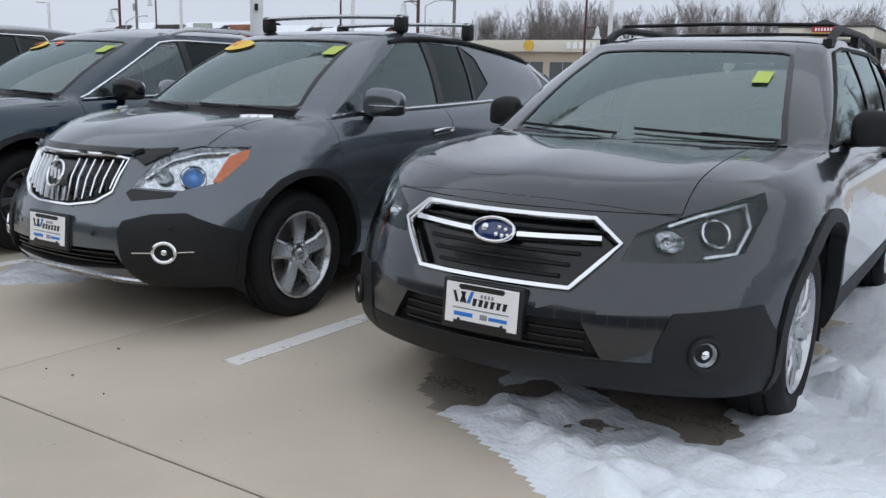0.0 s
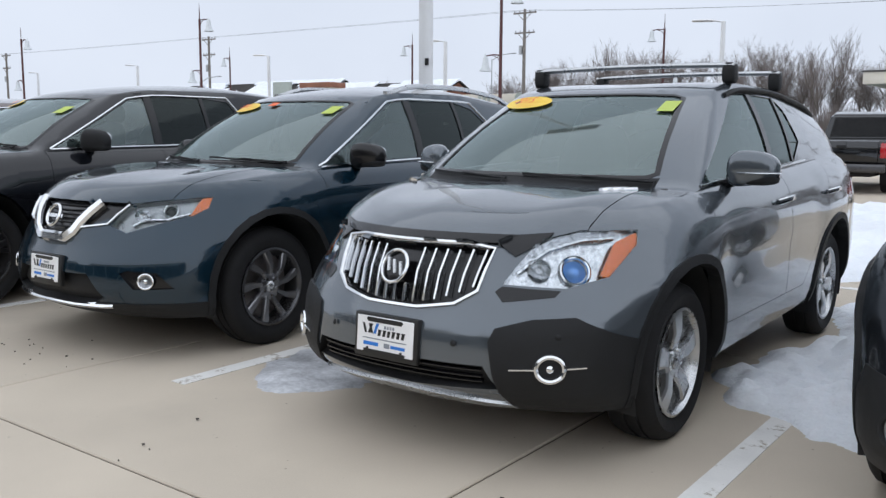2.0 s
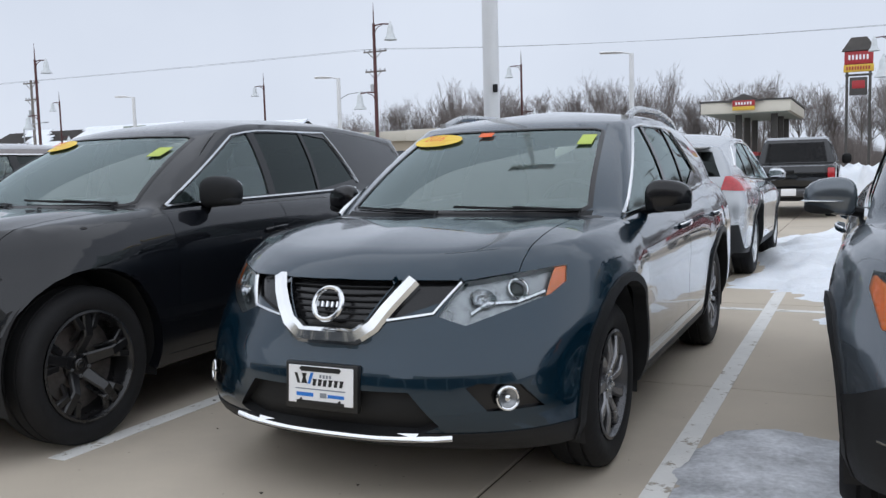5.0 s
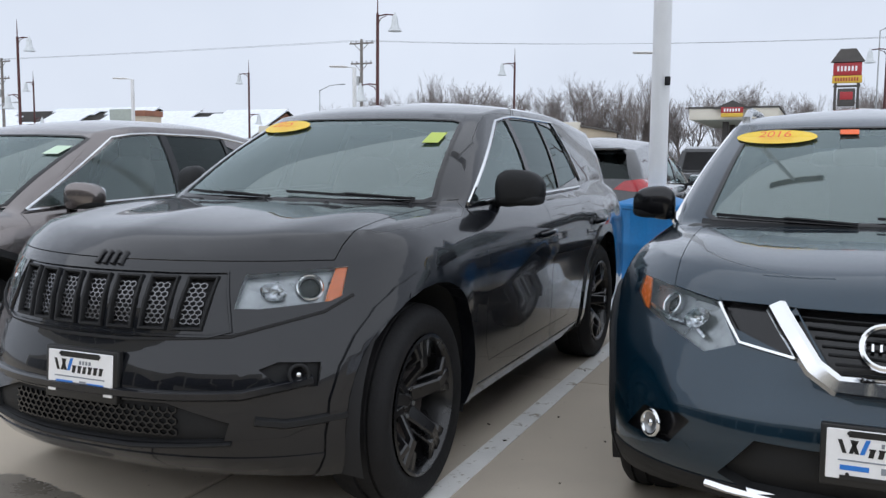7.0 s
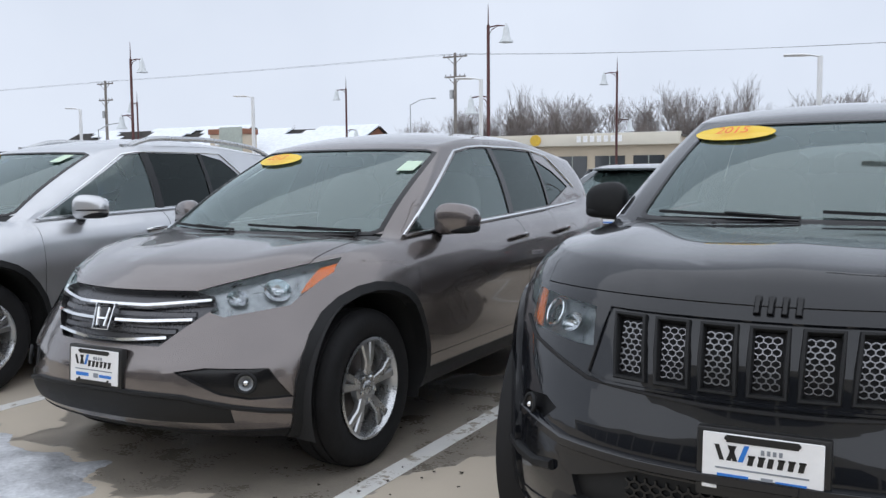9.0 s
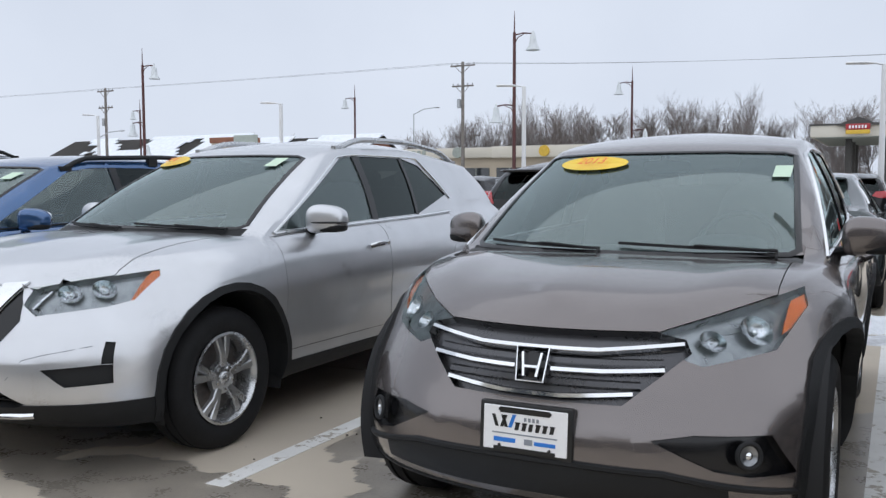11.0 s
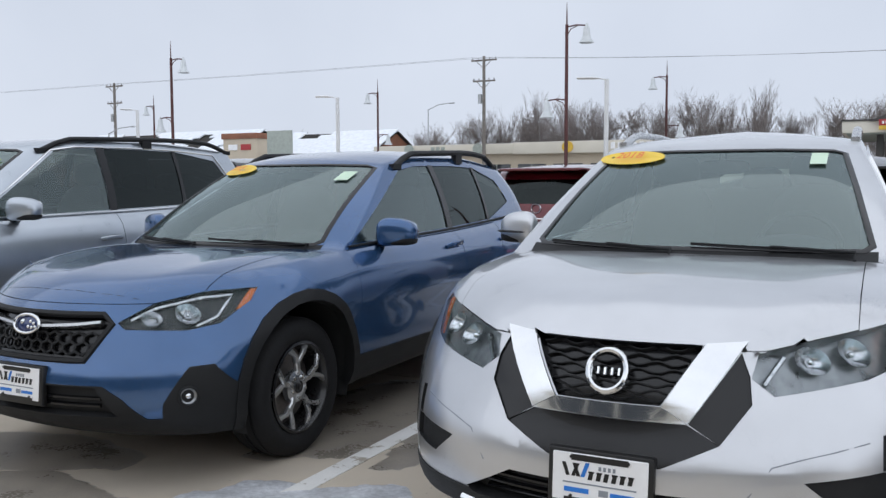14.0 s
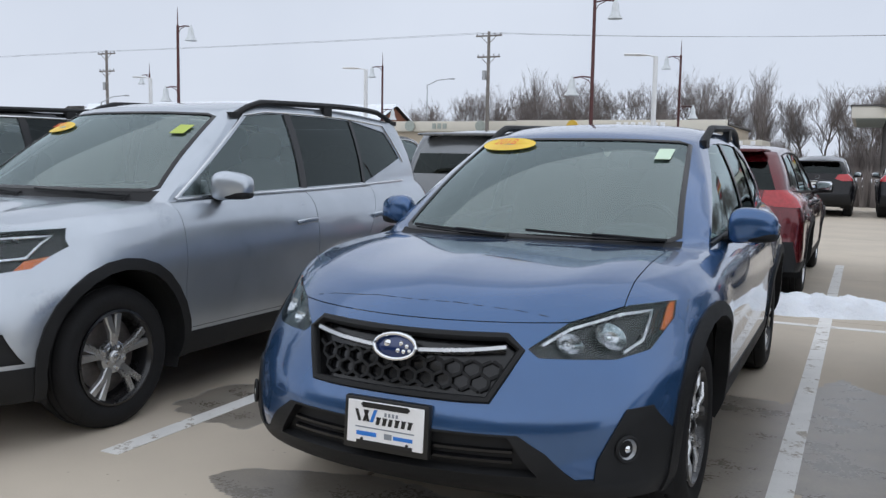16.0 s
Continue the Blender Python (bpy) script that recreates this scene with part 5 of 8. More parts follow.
def d_compact(car, p, body, tree):
    g = [(-0.365, 0.84), (-0.26, 0.856), (0.26, 0.856), (0.365, 0.84), (0.345, 0.69), (0.27, 0.64), (0.12, 0.615), (-0.12, 0.615), (-0.27, 0.64), (-0.345, 0.69)]
    face_panel("grille", car, body, g, GLOSSBLACK, -0.04, -0.04)
    for i in range(15):
        x = -0.33 + 0.66 * i / 14
        zb = 0.628 + 0.075 * (abs(x) / 0.33) ** 2.2
        if abs(x) > 0.062:
            part("grille_slat", ribbon(tree, "y", [(x * 1.03, 0.838), (x, 0.745), (x * 0.985, zb)], 0.0135, 0.030, off=-0.026, step=0.05), CHROME, car, "chrome grille slat")
        else:
            part("grille_slat", ribbon(tree, "y", [(x, 0.70), (x, zb)], 0.018, 0.030, off=-0.026), CHROME, car)
    part("grille_frame", ribbon(tree, "y", g, 0.018, 0.016, closed=True, off=-0.004), CHROME, car, "chrome grille surround")
    badge(car, tree, 0, 0.752, 0.062, 0.066, CHROME, GLOSSBLACK)
    for x in (-0.03, 0.0, 0.03):
        part("badge_shield", ribbon(tree, "y", [(x - 0.008, 0.775 - x * 0.2), (x + 0.006, 0.728 - x * 0.2)], 0.016, 0.010, off=0.018), SILVER, car)
    headlight(car, body, tree, [(0.424, 0.718), (0.479, 0.84), (0.535, 0.885), (0.60, 0.906), (0.748, 0.908), (0.762, 0.853), (0.726, 0.743), (0.623, 0.706)], bucket=REFLECTOR,
              proj=[(0.632, 0.771, 0.050, BLUELENS, CHROME)], amber=[[(0.701, 0.75), (0.708, 0.867), (0.748, 0.90), (0.775, 0.86), (0.73, 0.742)]], bowls=[(0.525, 0.775, 0.045, 0.04)], brow=[(0.46, 0.76), (0.53, 0.845), (0.62, 0.882), (0.70, 0.886)])
    face_panel("lamp_shadow_trim", car, body, [(0.405, 0.690), (0.424, 0.71), (0.61, 0.697), (0.60, 0.676), (0.44, 0.655)], GLOSSBLACK, 0.003, 0.02, True)
    face_panel("bumper_grille", car, body, [(-0.41, 0.425), (0.41, 0.425), (0.46, 0.335), (0.1, 0.315), (-0.1, 0.315), (-0.46, 0.335)], CLAD, -0.035, -0.035)
    bars("bumper_slat", car, tree, [[(-0.40, z), (0.40, z)] for z in (0.35, 0.375, 0.40)], 0.010, 0.014, GLOSSBLACK, -0.03)
    face_panel("fog_cladding", car, body, [(0.408, 0.47), (0.439, 0.563), (0.553, 0.598), (0.685, 0.606), (0.75, 0.564), (0.95, 0.45), (0.95, 0.20), (0.48, 0.20), (0.455, 0.34)], CLAD, 0.008, 0.02, True, "textured black bumper cladding")
    face_panel("skid_trim", car, body, [(-0.475, 0.33), (-0.1, 0.308), (0.1, 0.308), (0.475, 0.33), (0.50, 0.255), (0.2, 0.235), (-0.2, 0.235), (-0.50, 0.255)], SILVER, 0.012, 0.03, False, "silver skid trim")
    foglight(car, tree, 0.625, 0.425, 0.046, CHROME, 0.011, CLAD, rx=0.052)
    for s in (1, -1):
        bars("fog_wing", car, tree, [mir([(0.50, 0.42), (0.58, 0.423)], s), mir([(0.67, 0.426), (0.72, 0.428)], s)], 0.010, 0.014, CHROME, 0.006)
    for x in (0.30, 0.64):
        for s in (1, -1):
            part("parking_sensor", dish_on(tree, x * s, 0.50 if x < 0.5 else 0.54, 0.012, 0.010, 0.004), CLAD, car)
    # bonnet guard and wing vents
    for poly in ([(-0.37, 0.858), (0.37, 0.858), (0.42, 0.888), (-0.42, 0.888)], [(0.372, 0.856), (0.422, 0.888), (0.525, 0.897), (0.512, 0.87), (0.44, 0.815)], [(-0.372, 0.856), (-0.422, 0.888), (-0.525, 0.897), (-0.512, 0.87), (-0.44, 0.815)]):
        b = carve(body, poly_planes(poly, "y"), frontal)
        if b.faces:
            part("bonnet_guard", panel(b, 0.010, 0.012), GLOSSBLACK, car, "black stone guard along the bonnet edge")
    for s in (1, -1):
        for k in range(3):
            part("bonnet_vent", ribbon(tree, "z", [(s * (0.50 + k * 0.035), 0.80 + k * 0.03), (s * (0.53 + k * 0.035), 0.87 + k * 0.03)], 0.024, 0.014), CHROME, car)
    dealer_plate(car, tree, 0.49)
    roof_rails(car, p, tree, 1.95, 3.85, 0.60, 0.020, CLAD, (), True, w=0.016)
    cross_bars(car, p, tree, (2.12, 2.92), 0.60, p["H"] + 0.035, SILVER, CLAD)
    stickers(car, tree, "2015", (-0.375, 1.432), (0.453, 1.405))


def d_teal(car, p, body, tree):
    face_panel("grille", car, body, [(-0.24, 0.872), (0.24, 0.872), (0.13, 0.70), (0.08, 0.685), (-0.08, 0.685), (-0.13, 0.70)], GLOSSBLACK, -0.03, -0.03)
    face_panel("grille_wing", car, body, [(0.245, 0.872), (0.474, 0.868), (0.40, 0.762), (0.25, 0.738), (0.14, 0.700)], GLOSSBLACK, -0.02, -0.02, True)
    bars("grille_slat", car, tree, [[(-0.23 + k * 0.02, 0.86 - k * 0.025), (0.23 - k * 0.02, 0.86 - k * 0.025)] for k in range(7)], 0.008, 0.012, CLAD, -0.03)
    v = [(-0.30, 0.87), (-0.185, 0.715), (-0.12, 0.672), (0.12, 0.672), (0.185, 0.715), (0.30, 0.87)]
    part("grille_vee", ribbon(tree, "y", v, 0.062, 0.030, off=-0.006), CHROME, car, "chrome vee grille trim")
    for s in (1, -1):
        bars("grille_underline", car, tree, [mir([(0.235, 0.734), (0.395, 0.756), (0.468, 0.86)], s)], 0.014, 0.014, CHROME)
    badge(car, tree, 0, 0.785, 0.062, 0.062, CHROME, None, 0.010)
    letter_block(car, tree, 0, 0.785, 0.13, 0.020, 6, CHROME)
    headlight(car, body, tree, [(0.41, 0.748), (0.478, 0.865), (0.641, 0.888), (0.774, 0.905), (0.785, 0.845), (0.749, 0.804), (0.508, 0.712)], bucket=HOUSING, lens=LENS,
              proj=[(0.655, 0.838, 0.034, GLOSSBLACK, CHROME)], amber=[[(0.738, 0.79), (0.745, 0.92), (0.80, 0.92), (0.80, 0.79)]], brow=[(0.52, 0.755), (0.565, 0.79), (0.66, 0.79), (0.735, 0.82)], bowls=[(0.55, 0.808, 0.05, 0.036)])
    face_panel("bumper_grille", car, body, [(-0.34, 0.485), (0.34, 0.485), (0.445, 0.36), (0.35, 0.315), (-0.35, 0.315), (-0.445, 0.36)], CLAD, -0.04, -0.04)
    part("bumper_trim", ribbon(tree, "y", [(-0.48, 0.315), (-0.2, 0.302), (0.2, 0.302), (0.48, 0.315)], 0.022, 0.018), CHROME, car, "chrome lower bumper strip")
    face_panel("fog_pocket", car, body, [(0.535, 0.50), (0.575, 0.515), (0.703, 0.503), (0.768, 0.413), (0.606, 0.412)], GLOSSBLACK, -0.02, -0.02, True)
    foglight(car, tree, 0.662, 0.458, 0.040, CHROME, 0.007)
    dealer_plate(car, tree, 0.495)
    roof_rails(car, p, tree, 2.35, 4.05, 0.575, 0.050, SILVER, (0, 1), True, w=0.022)
    stickers(car, tree, "2016", (-0.40, 1.436), (0.487, 1.413))
    on_glass(car, tree, "red_sticker", [(-0.12, 1.445), (-0.04, 1.445), (-0.04, 1.468), (-0.12, 1.468)], STICKRED, "small red sticker")


def d_silver_suv(car, p, body, tree):
    face_panel("grille", car, body, [(-0.258, 0.868), (0.258, 0.868), (0.155, 0.702), (-0.155, 0.702)], GLOSSBLACK, -0.03, -0.03)
    for k in range(9):
        z = 0.865 - k * 0.021
        w = 0.245 - (0.876 - z) * 0.5
        part("grille_wave", ribbon(tree, "y", [(x, z + 0.006 * math.sin(x * 60 + k * 3.1)) for x in np.linspace(-w, w, 22)], 0.007, 0.014, off=-0.03, step=0.03), CLAD, car)
    for s in (1, -1):
        face_panel("grille_vee", car, body, mir([(0.262, 0.868), (0.372, 0.876), (0.232, 0.658), (0.158, 0.700)], s), CHROME, 0.014, 0.03, label="wide chrome vee grille trim")
        face_panel("grille_side", car, body, mir([(0.376, 0.876), (0.388, 0.79), (0.413, 0.735), (0.322, 0.605), (0.235, 0.657)], s), GLOSSBLACK, -0.004, -0.006)
    face_panel("grille_vee", car, body, [(-0.157, 0.700), (0.157, 0.700), (0.230, 0.657), (-0.230, 0.657)], CHROME, 0.014, 0.03)
    face_panel("grille_base", car, body, [(-0.232, 0.655), (0.232, 0.655), (0.322, 0.605), (0.168, 0.532), (-0.168, 0.532), (-0.322, 0.605)], GLOSSBLACK, -0.004, -0.006)
    badge(car, tree, 0, 0.785, 0.058, 0.062, CHROME, None, 0.010)
    letter_block(car, tree, 0, 0.785, 0.125, 0.020, 6, CHROME)
    headlight(car, body, tree, [(0.392, 0.785), (0.405, 0.85), (0.553, 0.883), (0.772, 0.922), (0.788, 0.896), (0.758, 0.796), (0.689, 0.771), (0.455, 0.737)], bucket=HOUSING, amber=[[(0.748, 0.79), (0.756, 0.93), (0.80, 0.93), (0.79, 0.79)]],
              brow=[(0.43, 0.77), (0.475, 0.845)], bowls=[(0.548, 0.832, 0.055, 0.042), (0.655, 0.848, 0.055, 0.045)])
    face_panel("bumper_grille", car, body, [(-0.30, 0.46), (0.30, 0.46), (0.475, 0.365), (0.44, 0.35), (-0.44, 0.35), (-0.475, 0.365)], CLAD, -0.04, -0.04)
    bars("bumper_slat", car, tree, [[(-0.40, z), (0.40, z)] for z in (0.37, 0.40, 0.43)], 0.012, 0.012, GLOSSBLACK, -0.036)
    part("bumper_trim", ribbon(tree, "y", [(-0.50, 0.315), (-0.2, 0.298), (0.2, 0.298), (0.50, 0.315)], 0.028, 0.018), CHROME, car, "chrome lower bumper strip")
    face_panel("fog_cover", car, body, [(0.541, 0.515), (0.735, 0.529), (0.768, 0.527), (0.772, 0.446), (0.630, 0.438)], CLAD, -0.015, -0.015, True)
    face_panel("fog_cover_fin", car, body, [(0.736, 0.531), (0.733, 0.626), (0.762, 0.622), (0.768, 0.530)], CLAD, -0.010, -0.010, True)
    for s in (1, -1):
        part("bumper_seam", ribbon(tree, "y", mir([(0.40, 0.47), (0.46, 0.555), (0.53, 0.575), (0.70, 0.61)], s), 0.004, 0.002), INKGREY, car)
    dealer_plate(car, tree, 0.482)
    roof_rails(car, p, tree, 2.35, 4.05, 0.575, 0.055, SILVER, (0, 1), True, w=0.022)
    stickers(car, tree, "2018", (-0.43, 1.462), (0.441, 1.445), (PALEGREEN,))


def d_offroad(car, p, body, tree):
    for i in range(7):
        x = -0.368 + 0.736 * i / 6
        w, z0, z1 = 0.044, 0.750, 0.914
        t = 0.012 * (x / 0.368)
        g = [(x - w + t, z1), (x + w + t, z1), (x + w - t * 0.5, z0), (x - w - t * 0.5, z0)]
        face_panel("grille_slot", car, body, g, DARK, -0.02, -0.02)
        mesh_infill("grille_mesh", car, tree, x - w + 0.008, x + w - 0.008, z0 + 0.012, z1 - 0.008, 0.022, SATIN, -0.006, 0.0016)
        part("slot_frame", ribbon(tree, "y", g, 0.016, 0.012, closed=True), CLAD, car)
    headlight(car, body, tree, [(0.494, 0.817), (0.504, 0.924), (0.769, 0.944), (0.775, 0.85), (0.749, 0.834), (0.564, 0.815)], bucket=HOUSING, lens=LENS, proj=[(0.690, 0.887, 0.038, GLOSSBLACK, CHROME)],
              amber=[[(0.735, 0.82), (0.742, 0.95), (0.80, 0.95), (0.79, 0.82)]], bowls=[(0.595, 0.870, 0.045, 0.03)])
    part("bumper_seam", ribbon(tree, "y", [(-0.80, 0.85), (-0.74, 0.801), (-0.50, 0.728), (-0.15, 0.711), (0.15, 0.711), (0.50, 0.728), (0.74, 0.801), (0.80, 0.85)], 0.012, 0.006), DARK, car)
    face_panel("bumper_panel", car, body, [(-0.33, 0.515), (0.33, 0.515), (0.529, 0.454), (0.51, 0.39), (0.16, 0.374), (-0.16, 0.374), (-0.51, 0.39), (-0.529, 0.454)], CLAD, -0.018, -0.018)
    face_panel("fog_pocket", car, body, [(0.600, 0.625), (0.650, 0.648), (0.756, 0.640), (0.755, 0.561), (0.672, 0.565)], CLAD, -0.020, -0.020, True)
    foglight(car, tree, 0.706, 0.604, 0.032, CLAD, 0.006, GLOSSBLACK)
    mesh_infill("bumper_mesh", car, tree, -0.36, 0.36, 0.395, 0.50, 0.03, GLOSSBLACK, -0.012, 0.003)
    part("skid_edge", ribbon(tree, "y", [(-0.53, 0.385), (-0.2, 0.362), (0.2, 0.362), (0.53, 0.385)], 0.012, 0.014), CLAD, car)
    part("bumper_ledge", ribbon(tree, "y", [(-0.74, 0.585), (-0.56, 0.545), (-0.34, 0.540), (0.34, 0.540), (0.56, 0.545), (0.74, 0.585)], 0.034, 0.022), p["paint"], car)
    part("grille_rim", ribbon(tree, "y", [(-0.50, 0.745), (-0.45, 0.930), (0.45, 0.930), (0.50, 0.745), (0.44, 0.728), (-0.44, 0.728)], 0.012, 0.008, closed=True), p["paint"], car)
    for s in (1, -1):
        part("bumper_fin", ribbon(tree, "y", mir([(0.60, 0.46), (0.68, 0.445), (0.82, 0.455)], s), 0.030, 0.018), CLAD, car)
    letter_block(car, tree, 0.012, 0.965, 0.135, 0.040, 4, GLOSSBLACK)
    dealer_plate(car, tree, 0.59)
    for x in (-0.33, 0.33):
        part("washer_jet", dish_on(tree, x, 1.05, 0.014, 0.004, 0.012, axis="z"), CLAD, car)
    stickers(car, tree, "2015", (-0.41, 1.485), (0.514, 1.421))


def d_brown(car, p, body, tree):
    g = [(-0.36, 0.836), (0.36, 0.836), (0.448, 0.815), (0.47, 0.775), (0.29, 0.622), (-0.29, 0.622), (-0.47, 0.775), (-0.448, 0.815)]
    face_panel("grille", car, body, g, GUNMETAL, -0.03, -0.03)
    bars("grille_slat", car, tree, [[(-0.40, 0.752), (0.40, 0.752)], [(-0.34, 0.683), (0.34, 0.683)]], 0.03, 0.014, GUNMETAL, -0.03)
    bars("grille_bar", car, tree, [[(-0.445, 0.800), (-0.2, 0.780), (0.2, 0.780), (0.445, 0.800)]], 0.022, 0.026, CHROME, -0.016)
    for s in (1, -1):
        bars("grille_bar", car, tree, [mir([(0.06, 0.720), (0.22, 0.720), (0.40, 0.726)], s)], 0.022, 0.026, CHROME, -0.016)
    bars("grille_bar", car, tree, [[(-0.318, 0.656), (-0.1, 0.640), (0.1, 0.640), (0.318, 0.656)]], 0.022, 0.026, CHROME, -0.016)
    part("badge_frame", ribbon(tree, "y", [(-0.052, 0.774), (0.052, 0.774), (0.044, 0.674), (-0.044, 0.674)], 0.010, 0.022, closed=True, off=0.004), CHROME, car)
    part("badge_plate", dish_on(tree, 0, 0.724, 0.045, 0.004, 0.008), GLOSSBLACK, car)
    for s in (1, -1):
        part("badge_bar", ribbon(tree, "y", mir([(0.032, 0.760), (0.020, 0.688)], s), 0.014, 0.018, off=0.008), CHROME, car)
    part("badge_bar", ribbon(tree, "y", [(-0.024, 0.719), (0.024, 0.719)], 0.014, 0.018, off=0.008), CHROME, car)
    headlight(car, body, tree, [(0.369, 0.838), (0.582, 0.902), (0.749, 0.954), (0.772, 0.899), (0.698, 0.774), (0.505, 0.736), (0.455, 0.755)], bucket=HOUSING, lens=LENS,
              amber=[[(0.715, 0.82), (0.722, 0.92), (0.765, 0.94), (0.785, 0.88)]], bowls=[(0.642, 0.838, 0.058, 0.052), (0.525, 0.812, 0.045, 0.036)])
    face_panel("fog_pocket", car, body, [(0.381, 0.528), (0.502, 0.546), (0.709, 0.538), (0.778, 0.413), (0.662, 0.415), (0.563, 0.438)], GLOSSBLACK, -0.022, -0.022, True)
    foglight(car, tree, 0.647, 0.484, 0.038, CLAD, 0.008)
    part("lower_lip", ribbon(tree, "y", [(-0.78, 0.35), (-0.56, 0.40), (-0.42, 0.43), (-0.15, 0.44), (0.15, 0.44), (0.42, 0.43), (0.56, 0.40), (0.78, 0.35)], 0.02, 0.014), CLAD, car)
    face_panel("bumper_base", car, body, [(-0.42, 0.428), (-0.14, 0.438), (0.14, 0.438), (0.42, 0.428), (0.60, 0.385), (0.60, 0.32), (-0.60, 0.32), (-0.60, 0.385)], CLAD, 0.002, 0.02)
    dealer_plate(car, tree, 0.528)
    stickers(car, tree, "2013", (-0.30, 1.405), (0.566, 1.360), (PALEGREEN,))


def d_cross(car, p, body, tree):
    part("bonnet_seam", ribbon(tree, "y", [(-0.51, 0.824), (-0.36, 0.850), (-0.15, 0.866), (0.15, 0.866), (0.36, 0.850), (0.51, 0.824)], 0.004, 0.0015), DARK, car)
    g = [(-0.40, 0.735), (-0.35, 0.775), (0.35, 0.775), (0.40, 0.735), (0.325, 0.582), (-0.325, 0.582)]
    face_panel("grille", car, body, g, GLOSSBLACK, -0.035, -0.035)
    mesh_infill("grille_mesh", car, tree, -0.36, 0.36, 0.595, 0.705, 0.062, CLAD, -0.02, 0.005, lambda x, z: abs(x) < 0.31 + (z - 0.58) * 0.6)
    part("grille_frame", ribbon(tree, "y", g, 0.026, 0.016, closed=True, off=-0.004), CLAD, car)
    for s in (1, -1):
        bars("grille_bar", car, tree, [mir([(0.08, 0.720), (0.23, 0.728), (0.355, 0.740)], s)], 0.022, 0.030, SILVER, -0.015)
    badge(car, tree, 0, 0.722, 0.076, 0.042, CHROME, BADGEBLUE)
    for x, z, k in ((-0.03, 0.728, 0.013), (0.02, 0.730, 0.008), (0.042, 0.725, 0.008), (0.012, 0.710, 0.008), (0.033, 0.708, 0.008), (0.053, 0.711, 0.007)):
        part("badge_star", dish_on(tree, x, z, k, 0.022, 0.006), CHROME, car)
    headlight(car, body, tree, [(0.418, 0.739), (0.514, 0.813), (0.675, 0.862), (0.795, 0.866), (0.800, 0.812), (0.754, 0.723), (0.671, 0.701), (0.454, 0.711)], proj=[], bowls=[(0.645, 0.772, 0.058, 0.046), (0.535, 0.755, 0.048, 0.034)],
              amber=[[(0.776, 0.78), (0.782, 0.88), (0.81, 0.88), (0.81, 0.78)]], brow=[(0.46, 0.752), (0.53, 0.802), (0.66, 0.840), (0.745, 0.845), (0.735, 0.755), (0.69, 0.722)])
    face_panel("bumper_grille", car, body, [(-0.40, 0.475), (0.40, 0.475), (0.49, 0.35), (-0.49, 0.35)], CLAD, -0.03, -0.03)
    bars("bumper_slat", car, tree, [[(-0.42, z), (0.42, z)] for z in (0.39, 0.425)], 0.016, 0.014, GLOSSBLACK, -0.028)
    face_panel("fog_pocket", car, body, [(0.62, 0.32), (0.655, 0.40), (0.676, 0.55), (0.785, 0.556), (0.86, 0.42), (0.86, 0.32)], CLAD, 0.006, 0.02, True)
    foglight(car, tree, 0.728, 0.430, 0.040, CLAD, 0.006)
    face_panel("bumper_base", car, body, [(-0.43, 0.482), (0.43, 0.482), (0.515, 0.425), (0.595, 0.335), (0.6, 0.22), (-0.6, 0.22), (-0.595, 0.335), (-0.515, 0.425)], CLAD, 0.004, 0.02)
    dealer_plate(car, tree, 0.475)
    roof_rails(car, p, tree, 2.30, 3.95, 0.60, 0.060, CLAD, (0, 0.62, 1), w=0.022)
    stickers(car, tree, "2018", (-0.37, 1.427), (0.474, 1.385), (PALEGREEN,))


def d_pale(car, p, body, tree):
    g = [(-0.42, 0.80), (-0.37, 0.90), (0.37, 0.90), (0.42, 0.80), (0.34, 0.66), (-0.34, 0.66)]
    face_panel("grille", car, body, g, GLOSSBLACK, -0.03, -0.03)
    part("grille_frame", ribbon(tree, "y", g, 0.024, 0.02, closed=True, off=-0.004), CHROME, car)
    headlight(car, body, tree, [(0.48, 0.83), (0.50, 0.93), (0.60, 0.985), (0.80, 1.0), (0.845, 0.92), (0.80, 0.83), (0.65, 0.80)], proj=[(0.67, 0.90, 0.045, GLOSSBLACK, CHROME)],
              amber=[[(0.76, 0.81), (0.775, 0.865), (0.845, 0.89), (0.83, 0.81)]], brow=[(0.52, 0.92), (0.62, 0.965), (0.79, 0.975), (0.775, 0.88), (0.60, 0.86)])
    face_panel("fog_pocket", car, body, [(0.58, 0.42), (0.62, 0.56), (0.80, 0.56), (0.84, 0.42)], CLAD, -0.01, -0.01, True)
    foglight(car, tree, 0.72, 0.49, 0.04, CLAD)
    dealer_plate(car, tree, 0.52)
    roof_rails(car, p, tree, 2.15, 4.20, 0.63, 0.055, CLAD, (0, 0.5, 1), w=0.022)
    stickers(car, tree, "2019", (-0.45, 1.50), (0.52, 1.49))
    for s in (1, -1):
        part("tail_corner", dish_on(tree, p["L"] - 0.15, 1.02, 0.09, -0.01, 0.02, "x", s), REDLENS, car)
# ---- the cars of the front row: sizes in metres ----

